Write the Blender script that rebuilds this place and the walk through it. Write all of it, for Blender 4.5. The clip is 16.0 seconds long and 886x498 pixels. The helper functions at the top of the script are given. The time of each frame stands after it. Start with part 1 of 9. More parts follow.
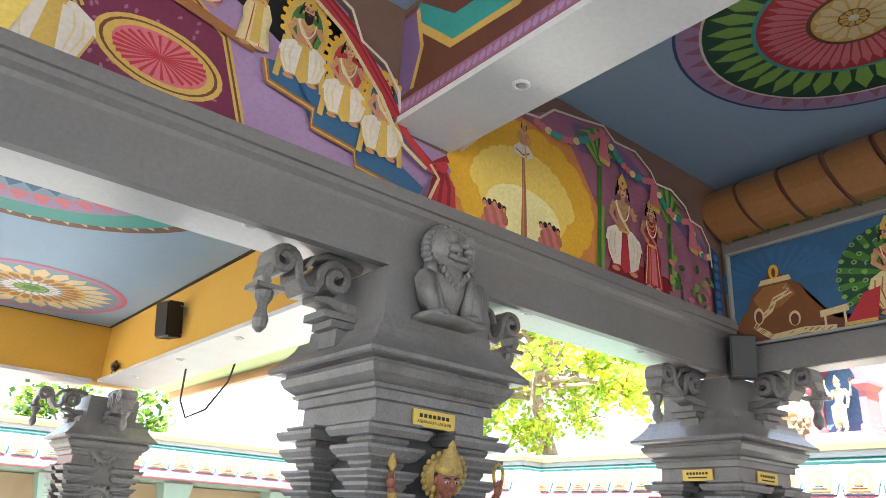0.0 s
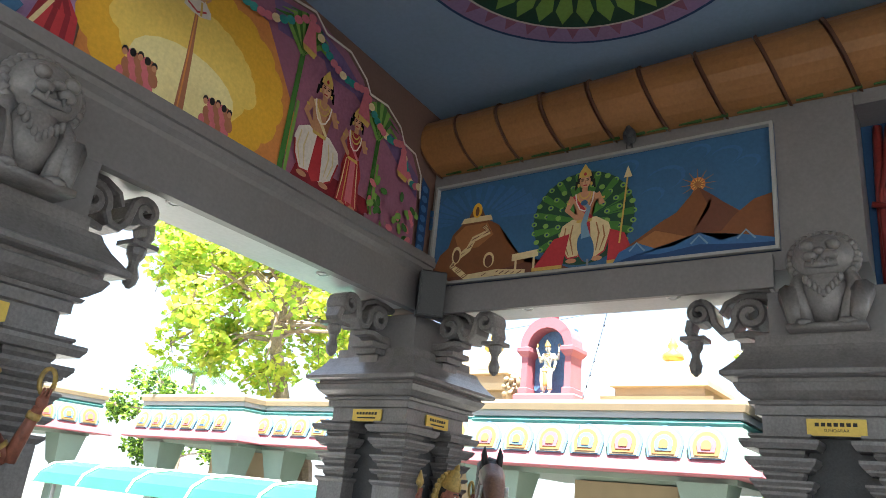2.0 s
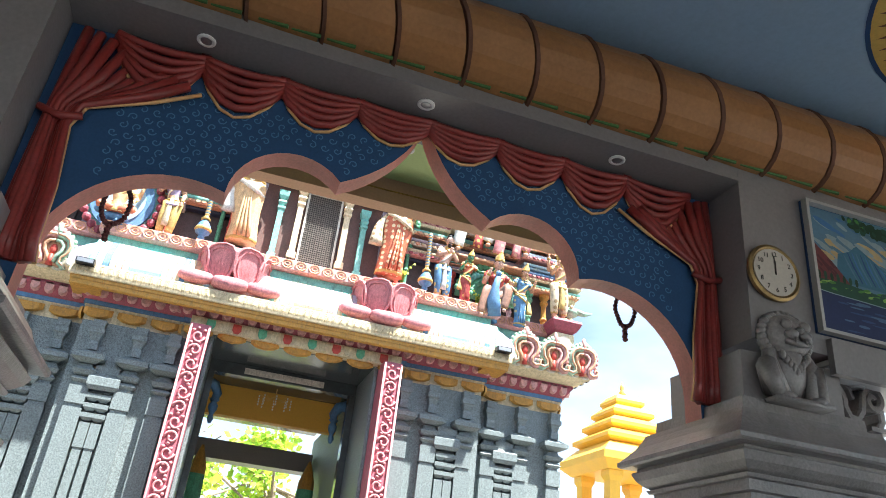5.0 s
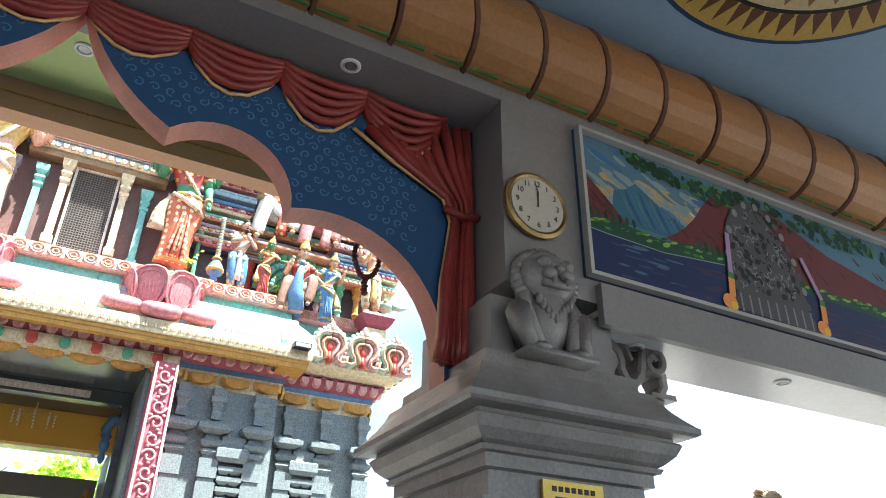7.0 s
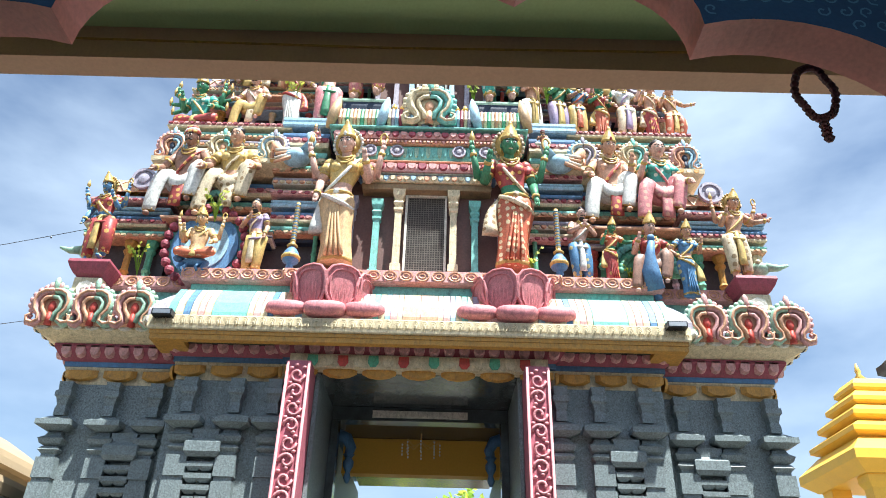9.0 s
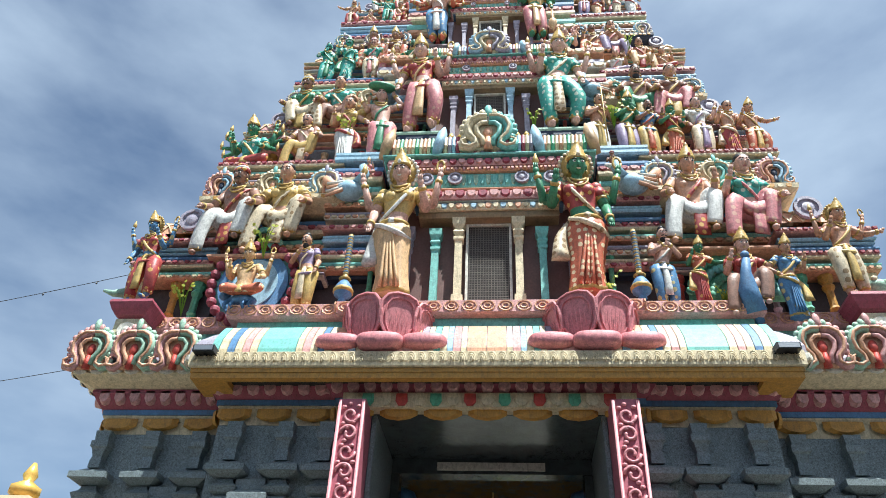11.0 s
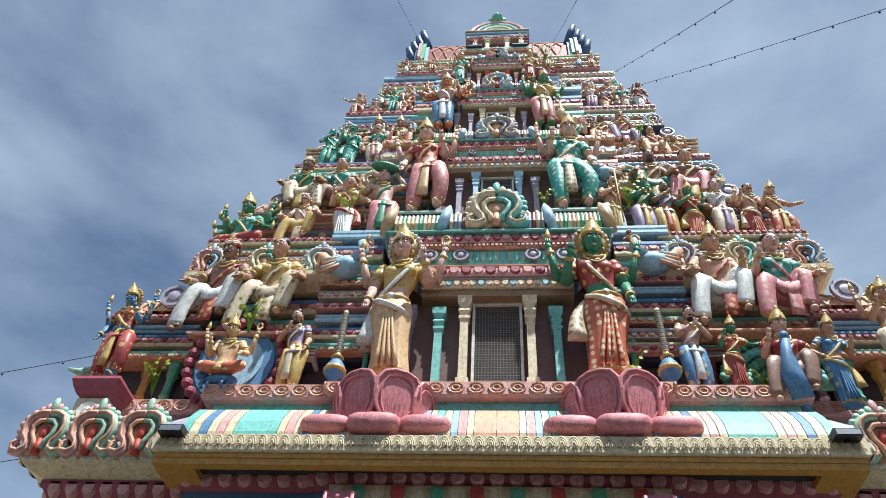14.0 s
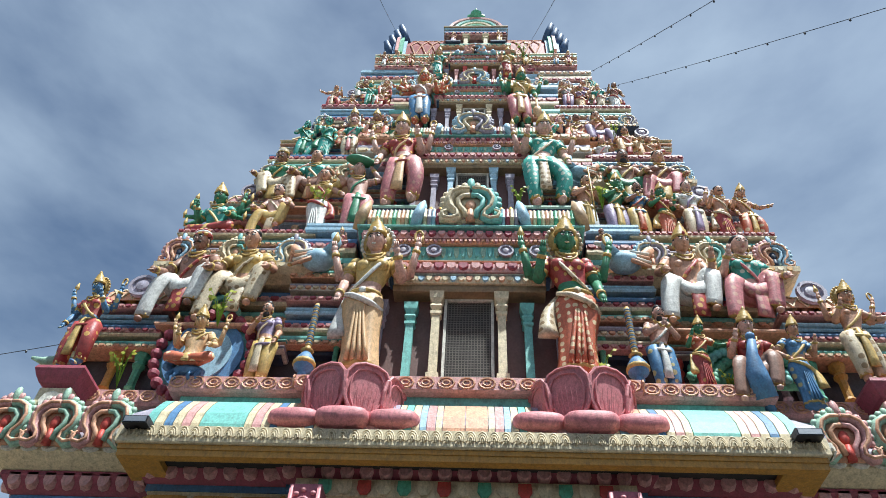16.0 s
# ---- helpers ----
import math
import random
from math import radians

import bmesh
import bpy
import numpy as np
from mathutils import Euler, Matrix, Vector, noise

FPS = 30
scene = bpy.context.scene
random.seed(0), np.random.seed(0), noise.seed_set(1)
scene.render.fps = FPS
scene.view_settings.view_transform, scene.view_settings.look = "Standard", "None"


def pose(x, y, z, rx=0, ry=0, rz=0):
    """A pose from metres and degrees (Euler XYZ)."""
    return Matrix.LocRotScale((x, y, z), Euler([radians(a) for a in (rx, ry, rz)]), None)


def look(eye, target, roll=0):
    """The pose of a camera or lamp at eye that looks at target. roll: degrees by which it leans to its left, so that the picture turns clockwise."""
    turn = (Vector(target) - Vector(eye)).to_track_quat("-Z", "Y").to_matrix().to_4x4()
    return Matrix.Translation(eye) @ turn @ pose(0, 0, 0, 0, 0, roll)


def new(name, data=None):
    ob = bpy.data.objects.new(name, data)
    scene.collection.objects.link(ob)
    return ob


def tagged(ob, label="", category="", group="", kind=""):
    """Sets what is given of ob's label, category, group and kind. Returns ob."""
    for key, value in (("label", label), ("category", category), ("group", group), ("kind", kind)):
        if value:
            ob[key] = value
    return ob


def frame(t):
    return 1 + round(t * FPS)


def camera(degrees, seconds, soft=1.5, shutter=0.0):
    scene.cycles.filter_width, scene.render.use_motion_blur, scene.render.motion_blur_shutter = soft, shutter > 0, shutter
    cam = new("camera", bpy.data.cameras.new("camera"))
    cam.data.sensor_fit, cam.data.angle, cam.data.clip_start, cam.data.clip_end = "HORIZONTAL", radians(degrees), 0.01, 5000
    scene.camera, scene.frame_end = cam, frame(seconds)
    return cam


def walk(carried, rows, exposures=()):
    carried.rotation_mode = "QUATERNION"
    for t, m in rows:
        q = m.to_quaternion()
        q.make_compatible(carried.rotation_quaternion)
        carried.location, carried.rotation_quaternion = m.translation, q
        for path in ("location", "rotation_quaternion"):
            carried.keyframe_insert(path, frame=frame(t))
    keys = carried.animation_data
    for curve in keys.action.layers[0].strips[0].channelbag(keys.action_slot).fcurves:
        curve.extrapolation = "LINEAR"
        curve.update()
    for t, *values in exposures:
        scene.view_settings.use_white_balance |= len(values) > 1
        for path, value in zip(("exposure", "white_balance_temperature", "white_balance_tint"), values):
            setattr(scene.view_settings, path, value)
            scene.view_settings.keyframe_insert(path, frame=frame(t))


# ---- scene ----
cam = camera(62.5, 16.0, 0.9)
PATH = [
    (0, (0.153, -0.328, 1.651), (1.222, 1.201, 2.371), 3.6),
    (0.5, (0.449, -0.329, 1.623), (1.55, 1.211, 2.267), 3.4),
    (1, (0.746, -0.233, 1.61), (1.977, 1.204, 2.26), 4.4),
    (1.5, (1.048, -0.217, 1.611), (2.43, 1.07, 2.27), 5.2),
    (2, (1.393, -0.271, 1.64), (2.903, 0.868, 2.29), 5.7),
    (2.5, (1.653, -0.255, 1.651), (3.272, 0.707, 2.322), 6.0),
    (3, (1.927, -0.189, 1.673), (3.629, 0.575, 2.394), 6.2),
    (3.5, (2.176, -0.321, 1.652), (3.944, 0.2, 2.432), 6.3),
    (4, (2.426, -0.585, 1.653), (4.235, -0.352, 2.474), 6.6),
    (4.5, (2.729, -0.821, 1.604), (4.525, -0.948, 2.474), 7.1),
    (5, (2.976, -1.12, 1.621), (4.701, -1.598, 2.514), 6.6),
    (5.2, (3.044, -1.297, 1.626), (4.725, -1.897, 2.528), 6.4),
    (7.3, (3.864, -2.37, 1.725), (5.419, -3.175, 2.692), 1.1),
    (7.5, (3.971, -2.375, 1.708), (5.566, -3.084, 2.685), 0.8),
    (8, (4.384, -2.241, 1.691), (6.057, -2.688, 2.692), 0.3),
    (8.5, (4.667, -2.177, 1.677), (6.379, -2.377, 2.691), 0.6),
    (9, (5.004, -2.2, 1.672), (6.725, -2.197, 2.692), 1.5),
    (9.2, (5.116, -2.192, 1.674), (6.836, -2.13, 2.693), 1.7),
    (11.3, (6.209, -2.137, 1.546), (7.766, -1.951, 2.787), 3.6),
    (11.5, (6.299, -2.111, 1.544), (7.836, -1.918, 2.808), 4.3),
    (12, (6.485, -1.992, 1.567), (7.985, -1.806, 2.877), 4.0),
    (12.5, (6.625, -2.007, 1.583), (8.072, -1.842, 2.954), 3.0),
    (13, (6.819, -2.056, 1.619), (8.217, -1.892, 3.04), 3.4),
    (13.5, (6.95, -2.079, 1.616), (8.318, -1.898, 3.064), 4.3),
    (14, (6.993, -2.049, 1.62), (8.344, -1.879, 3.085), 4.4),
    (14.5, (6.988, -2.049, 1.619), (8.337, -1.898, 3.089), 4.4),
    (15, (7.0, -2.042, 1.613), (8.347, -1.922, 3.087), 4.0),
    (15.5, (7.007, -2.063, 1.618), (8.358, -1.958, 3.089), 3.7),
    (16, (7.005, -2.067, 1.624), (8.368, -1.966, 3.084), 3.5),
]
EXPOSE = [(0, 3.3, 6350, 7), (1.0, 2.95, 6300, 7), (1.5, 2.8, 6300, 7), (3, 2.5, 6250, 7), (4, 2.35, 6200, 7), (5, 2.35, 6150, 6), (7.3, 2.6, 6050, 5), (8, 2.55, 6000, 5), (8.5, 2.05, 5950, 4), (9.0, 1.55, 5950, 4), (9.5, 1.35, 5900, 3), (11.3, 0.98, 5850, 3), (12.5, 0.84, 5800, 3), (14, 0.74, 5780, 3), (16, 0.74, 5780, 3)]
walk(cam, [(t, look(eye, target, roll)) for t, eye, target, roll in PATH], EXPOSE)

# world and sun
SUN_EL, SUN_AZ = radians(67), radians(-140)   # azimuth of the sun seen from the ground, from +x towards +y
sun_dir = Vector((math.cos(SUN_EL) * math.cos(SUN_AZ), math.cos(SUN_EL) * math.sin(SUN_AZ), math.sin(SUN_EL)))
world = bpy.data.worlds.new("sky")
scene.world = world
world.use_nodes = True
wn, wl = world.node_tree.nodes, world.node_tree.links
wn.clear()
w_out, w_bg = wn.new("ShaderNodeOutputWorld"), wn.new("ShaderNodeBackground")
w_sky = wn.new("ShaderNodeTexSky")
w_sky.sky_type, w_sky.sun_disc = "NISHITA", False
w_sky.sun_elevation, w_sky.sun_rotation = SUN_EL, math.pi / 2 - SUN_AZ
w_sky.dust_density, w_sky.air_density = 1.6, 1.0
w_co, w_map, w_n, w_r, w_mix = (wn.new(k) for k in ("ShaderNodeTexCoord", "ShaderNodeMapping", "ShaderNodeTexNoise", "ShaderNodeValToRGB", "ShaderNodeMix"))
w_map.inputs["Scale"].default_value = (1.3, 1.3, 3.2)
w_n.inputs["Scale"].default_value, w_n.inputs["Detail"].default_value, w_n.inputs["Roughness"].default_value = 2.2, 7, 0.5
w_r.color_ramp.elements[0].position, w_r.color_ramp.elements[1].position = 0.26, 0.86
w_mix.data_type = "RGBA"
w_mix.inputs["B"].default_value = (6.2, 6.9, 7.9, 1)
wl.new(w_co.outputs["Generated"], w_map.inputs["Vector"])
wl.new(w_map.outputs["Vector"], w_n.inputs["Vector"])
wl.new(w_n.outputs["Fac"], w_r.inputs["Fac"])
wl.new(w_r.outputs["Color"], w_mix.inputs["Factor"])
wl.new(w_sky.outputs["Color"], w_mix.inputs["A"])
wl.new(w_mix.outputs["Result"], w_bg.inputs["Color"])
wl.new(w_bg.outputs["Background"], w_out.inputs["Surface"])
w_bg.inputs["Strength"].default_value = 0.060
sun = new("sun", bpy.data.lights.new("sun", "SUN"))
sun.data.energy, sun.data.angle, sun.data.color = 5.0, radians(0.8), (1.0, 0.95, 0.87)
sun.matrix_world = look(sun_dir * 60, (0, 0, 0))


# ---- materials ----
def mat(name, color, rough=0.6, vary=0.12, scale=3.0, grain=60.0, bump=0.15, metal=0.0, dirt=0.0, spec=0.4, random_tint=0.0, motif=None):
    """Painted or mineral surface: base colour with two scales of variation, grain relief and stains."""
    m = bpy.data.materials.new(name)
    m.use_nodes = True
    n, l = m.node_tree.nodes, m.node_tree.links
    b = n["Principled BSDF"]
    b.inputs["Roughness"].default_value, b.inputs["Metallic"].default_value = rough, metal
    b.inputs["Specular IOR Level"].default_value = spec
    geo = n.new("ShaderNodeNewGeometry")
    n1, n2 = n.new("ShaderNodeTexNoise"), n.new("ShaderNodeTexNoise")
    n1.inputs["Scale"].default_value, n1.inputs["Detail"].default_value = scale, 6
    n2.inputs["Scale"].default_value, n2.inputs["Detail"].default_value = grain, 3
    l.new(geo.outputs["Position"], n1.inputs["Vector"])
    l.new(geo.outputs["Position"], n2.inputs["Vector"])
    add = n.new("ShaderNodeMath"); add.operation = "ADD"
    l.new(n1.outputs["Fac"], add.inputs[0]); l.new(n2.outputs["Fac"], add.inputs[1])
    rng = n.new("ShaderNodeMapRange")
    rng.inputs["From Min"].default_value, rng.inputs["From Max"].default_value = 0.6, 1.4
    rng.inputs["To Min"].default_value, rng.inputs["To Max"].default_value = 1 - vary * 1.6, 1 + vary
    l.new(add.outputs[0], rng.inputs["Value"])
    hsv = n.new("ShaderNodeHueSaturation")
    hsv.inputs["Color"].default_value = (*color, 1)
    l.new(rng.outputs["Result"], hsv.inputs["Value"])
    last = hsv.outputs["Color"]
    if motif:
        vo, lt, mm = n.new("ShaderNodeTexVoronoi"), n.new("ShaderNodeMath"), n.new("ShaderNodeMix")
        vo.inputs["Scale"].default_value, vo.inputs["Randomness"].default_value = 11.0, 0.35
        lt.operation, lt.inputs[1].default_value = "LESS_THAN", 0.33
        mm.data_type, mm.inputs["B"].default_value = "RGBA", (*motif, 1)
        l.new(geo.outputs["Position"], vo.inputs["Vector"]); l.new(vo.outputs["Distance"], lt.inputs[0])
        l.new(lt.outputs[0], mm.inputs["Factor"]); l.new(last, mm.inputs["A"])
        last = mm.outputs["Result"]
    if random_tint:
        oi = n.new("ShaderNodeObjectInfo")
        r2 = n.new("ShaderNodeMapRange")
        r2.inputs["To Min"].default_value, r2.inputs["To Max"].default_value = 0.5 - random_tint, 0.5 + random_tint
        l.new(oi.outputs["Random"], r2.inputs["Value"]); l.new(r2.outputs["Result"], hsv.inputs["Hue"])
    if dirt:
        n3 = n.new("ShaderNodeTexNoise")
        n3.inputs["Scale"].default_value, n3.inputs["Detail"].default_value, n3.inputs["Roughness"].default_value = scale * 1.7, 8, 0.65
        mp = n.new("ShaderNodeMapping"); mp.inputs["Scale"].default_value = (1, 1, 0.35); mp.inputs["Location"].default_value = (7, 3, 1)
        l.new(geo.outputs["Position"], mp.inputs["Vector"]); l.new(mp.outputs["Vector"], n3.inputs["Vector"])
        r3 = n.new("ShaderNodeMapRange")
        r3.inputs["From Min"].default_value, r3.inputs["From Max"].default_value, r3.inputs["To Max"].default_value = 0.5, 0.72, dirt
        l.new(n3.outputs["Fac"], r3.inputs["Value"])
        mx = n.new("ShaderNodeMix"); mx.data_type = "RGBA"
        mx.inputs["B"].default_value = (0.07, 0.06, 0.05, 1)
        l.new(r3.outputs["Result"], mx.inputs["Factor"]); l.new(last, mx.inputs["A"])
        last = mx.outputs["Result"]
    l.new(last, b.inputs["Base Color"])
    if bump:
        bp = n.new("ShaderNodeBump")
        bp.inputs["Strength"].default_value, bp.inputs["Distance"].default_value = bump, 0.01
        l.new(n2.outputs["Fac"], bp.inputs["Height"]); l.new(bp.outputs["Normal"], b.inputs["Normal"])
    return m


M = {}
def defmat(key, *a, **k):
    M[key] = mat(key, *a, **k)

defmat("stone", (0.225, 0.208, 0.203), 0.30, 0.22, 3.5, 60, 0.22, dirt=0.4)
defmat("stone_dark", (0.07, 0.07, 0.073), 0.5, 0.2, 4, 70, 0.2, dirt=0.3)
defmat("plaster_grey", (0.215, 0.200, 0.198), 0.36, 0.10, 1.2, 40, 0.08, dirt=0.12)
defmat("soffit_white", (0.72, 0.71, 0.71), 0.25, 0.06, 0.9, 30, 0.03, dirt=0.08)
defmat("ceiling_blue", (0.30, 0.42, 0.56), 0.6, 0.06, 0.7, 30, 0.04)
defmat("brown_wall", (0.20, 0.115, 0.09), 0.7, 0.08, 1.5, 40, 0.05)
defmat("yellow_wall", (0.72, 0.40, 0.06), 0.6, 0.06, 1.0, 40, 0.05)
defmat("roll_orange", (0.36, 0.165, 0.058), 0.45, 0.14, 2.0, 40, 0.08, dirt=0.1)
defmat("roll_edge", (0.16, 0.07, 0.04), 0.6, 0.1)
defmat("leaf_green_paint", (0.06, 0.15, 0.04), 0.6, 0.2)
defmat("overhang_green", (0.46, 0.56, 0.24), 0.6, 0.06, 0.8)
defmat("fascia_peach", (0.62, 0.36, 0.22), 0.6, 0.08, 1.0, dirt=0.1)
defmat("floor_tile", (0.46, 0.44, 0.41), 0.25, 0.1, 1.0)
defmat("paving", (0.21, 0.20, 0.18), 0.8, 0.15, 0.7, 30, 0.2, dirt=0.2)
defmat("arch_blue", (0.018, 0.065, 0.16), 0.75, 0.12, 6)
defmat("arch_blue_light", (0.07, 0.18, 0.33), 0.7, 0.1)
defmat("curtain_red", (0.24, 0.032, 0.028), 0.34, 0.2, 6, dirt=0.1)
defmat("curtain_gold", (0.62, 0.36, 0.16), 0.5, 0.15, 8)
defmat("arch_pink", (0.78, 0.36, 0.30), 0.35, 0.12, 5)
defmat("granite", (0.215, 0.255, 0.260), 0.5, 0.42, 45, 90, 0.3, dirt=0.10)
defmat("granite_trim", (0.195, 0.232, 0.238), 0.42, 0.36, 45, 90, 0.25, dirt=0.10)
defmat("polished_granite", (0.06, 0.07, 0.072), 0.16, 0.3, 8, 90, 0.02)
defmat("g_pink", (0.629, 0.336, 0.317), 0.55, 0.22, 18, 60, 0.3, dirt=0.45)
defmat("g_deep_pink", (0.330, 0.070, 0.100), 0.55, 0.22, 18, 60, 0.3, dirt=0.45)
defmat("g_lotus", (0.62, 0.23, 0.245), 0.55, 0.22, 18, 60, 0.3, dirt=0.45)
defmat("g_cream", (0.656, 0.551, 0.356), 0.55, 0.22, 18, 60, 0.3, dirt=0.45)
defmat("g_ochre", (0.50, 0.26, 0.05), 0.55, 0.22, 18, 60, 0.3, dirt=0.45)
defmat("g_teal", (0.200, 0.502, 0.444), 0.55, 0.22, 18, 60, 0.3, dirt=0.45)
defmat("g_green", (0.122, 0.395, 0.238), 0.55, 0.22, 18, 60, 0.3, dirt=0.45)
defmat("g_blue", (0.102, 0.219, 0.395), 0.55, 0.22, 18, 60, 0.3, dirt=0.45)
defmat("g_light_blue", (0.336, 0.512, 0.629), 0.55, 0.22, 18, 60, 0.3, dirt=0.45)
# navy paint, also laid where gaps between courses are in shade
defmat("g_navy", (0.018, 0.030, 0.060), 0.55, 0.22, 18, 60, 0.3, dirt=0.45)
defmat("g_lilac", (0.356, 0.326, 0.395), 0.55, 0.22, 18, 60, 0.3, dirt=0.45)
defmat("g_white", (0.656, 0.629, 0.551), 0.55, 0.22, 18, 60, 0.3, dirt=0.45)
defmat("g_red", (0.507, 0.068, 0.049), 0.55, 0.22, 18, 60, 0.3, dirt=0.45)
# dark colour carries the shade of the tower's recessed walls
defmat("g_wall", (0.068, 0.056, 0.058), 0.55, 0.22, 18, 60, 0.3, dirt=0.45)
defmat("g_salmon", (0.656, 0.356, 0.219), 0.55, 0.22, 18, 60, 0.3, dirt=0.45)
defmat("g_mint", (0.346, 0.512, 0.385), 0.55, 0.22, 18, 60, 0.3, dirt=0.45)
defmat("g_frame_pink", (0.44, 0.13, 0.17), 0.5, 0.2, 14, 50, 0.25, dirt=0.3)
defmat("g_frame_relief", (0.60, 0.25, 0.27), 0.5, 0.2, 14, 50, 0.25, dirt=0.25)
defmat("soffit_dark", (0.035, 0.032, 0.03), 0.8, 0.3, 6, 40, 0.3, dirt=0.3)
defmat("mesh_wire", (0.16, 0.14, 0.12), 0.6, 0.2, 8)
defmat("mesh_grille", (0.05, 0.045, 0.04), 0.7, 0.2, 8)
defmat("pav_yellow", (0.85, 0.48, 0.05), 0.5, 0.08, 2, dirt=0.08)
defmat("gold", (0.80, 0.50, 0.12), 0.35, 0.15, 5, 50, 0.15, metal=0.35, dirt=0.15)
defmat("black_plastic", (0.02, 0.02, 0.022), 0.4, 0.1)
defmat("white_plastic", (0.75, 0.74, 0.72), 0.35, 0.05)
defmat("brass_plate", (0.72, 0.50, 0.10), 0.35, 0.08, 8, metal=0.2)
defmat("stone_plate", (0.62, 0.60, 0.56), 0.4, 0.08)
defmat("dial_cream", (0.46, 0.42, 0.36), 0.4, 0.08)
defmat("rim_brass", (0.30, 0.20, 0.08), 0.38, 0.2, 8, metal=0.7)
defmat("ink", (0.03, 0.025, 0.02), 0.6, 0.05)
defmat("metal_grey", (0.35, 0.36, 0.37), 0.4, 0.1, metal=0.8)
defmat("bead_maroon", (0.10, 0.02, 0.02), 0.5, 0.2)
defmat("lens_glass", (0.85, 0.85, 0.8), 0.15, 0.02, bump=0)


# ---- helpers for building ----
def thing(name, label, category="", group="", kind="", at=(0, 0, 0)):
    e = new(name)
    e.location = at
    return tagged(e, label, category, group, kind)


def mesh_of(name, bm, mats, smooth=False):
    me = bpy.data.meshes.new(name)
    bmesh.ops.recalc_face_normals(bm, faces=bm.faces)
    bm.to_mesh(me)
    bm.free()
    for k in (mats if isinstance(mats, (list, tuple)) else [mats]):
        me.materials.append(M[k] if isinstance(k, str) else k)
    if smooth:
        me.shade_smooth()
    return me


def part(name, bm, mats, parent=None, label="", smooth=False):
    ob = new(name, mesh_of(name, bm, mats, smooth))
    if parent is not None:
        ob.parent = parent
    if label:
        ob["label"] = label
    return ob


def solid(name, bm, mats, label, category="", kind="", smooth=False, group=""):
    return tagged(new(name, mesh_of(name, bm, mats, smooth)), label, category, group, kind)


def box(bm, x0, x1, y0, y1, z0, z1, mi=0):
    v = [bm.verts.new(c) for c in ((x0, y0, z0), (x1, y0, z0), (x1, y1, z0), (x0, y1, z0), (x0, y0, z1), (x1, y0, z1), (x1, y1, z1), (x0, y1, z1))]
    for q in ((0, 3, 2, 1), (4, 5, 6, 7), (0, 1, 5, 4), (1, 2, 6, 5), (2, 3, 7, 6), (3, 0, 4, 7)):
        bm.faces.new([v[i] for i in q]).material_index = mi
    return v


def grown(poly, off):
    """A rectilinear outline (counter-clockwise), its sides moved outwards."""
    out, n = [], len(poly)
    for i in range(n):
        (ax, ay), (bx, by), (cx, cy) = poly[i - 1], poly[i], poly[(i + 1) % n]
        l0, l1 = math.hypot(bx - ax, by - ay), math.hypot(cx - bx, cy - by)
        n0, n1 = ((by - ay) / l0, -(bx - ax) / l0), ((cy - by) / l1, -(cx - bx) / l1)
        out.append((bx + off * (n0[0] + n1[0]), by + off * (n0[1] + n1[1])))
    return out


def loft(bm, poly, levels, mi=0):
    """Walls over an outline: levels of (height, offset), closed at both ends."""
    rings = [[bm.verts.new((x, y, z)) for x, y in grown(poly, o)] for z, o in levels]
    n = len(poly)
    for a, b in zip(rings, rings[1:]):
        for i in range(n):
            bm.faces.new((a[i], a[(i + 1) % n], b[(i + 1) % n], b[i])).material_index = mi
    bm.faces.new(rings[0][::-1]).material_index = mi
    bm.faces.new(rings[-1]).material_index = mi


def rect(x0, x1, y0, y1):
    return [(x0, y0), (x1, y0), (x1, y1), (x0, y1)]


def spin(bm, profile, at=(0, 0, 0), seg=12, mi=0, ax="z"):
    """A turned form from (radius, height) pairs."""
    rings = []
    for r, h in profile:
        ring = []
        for i in range(seg):
            a = 2 * math.pi * i / seg
            p = (r * math.cos(a), r * math.sin(a), h)
            if ax == "x": p = (h, p[0], p[1])
            if ax == "y": p = (p[0], h, p[1])
            ring.append(bm.verts.new((p[0] + at[0], p[1] + at[1], p[2] + at[2])))
        rings.append(ring)
    for a, b in zip(rings, rings[1:]):
        for i in range(seg):
            bm.faces.new((a[i], a[(i + 1) % seg], b[(i + 1) % seg], b[i])).material_index = mi
    bm.faces.new(rings[0][::-1]).material_index = mi
    bm.faces.new(rings[-1]).material_index = mi


def ball(bm, c, r, mi=0, seg=8, rings=6):
    """An ellipsoid with radii r at c."""
    prof = []
    for j in range(rings + 1):
        a = -math.pi / 2 + math.pi * j / rings
        prof.append((max(math.cos(a), 0.03), math.sin(a)))
    rr = []
    for q, h in prof:
        rr.append([bm.verts.new((c[0] + r[0] * q * math.cos(2 * math.pi * i / seg), c[1] + r[1] * q * math.sin(2 * math.pi * i / seg), c[2] + r[2] * h)) for i in range(seg)])
    for a, b in zip(rr, rr[1:]):
        for i in range(seg):
            bm.faces.new((a[i], a[(i + 1) % seg], b[(i + 1) % seg], b[i])).material_index = mi
    bm.faces.new(rr[0][::-1]).material_index = mi
    bm.faces.new(rr[-1]).material_index = mi


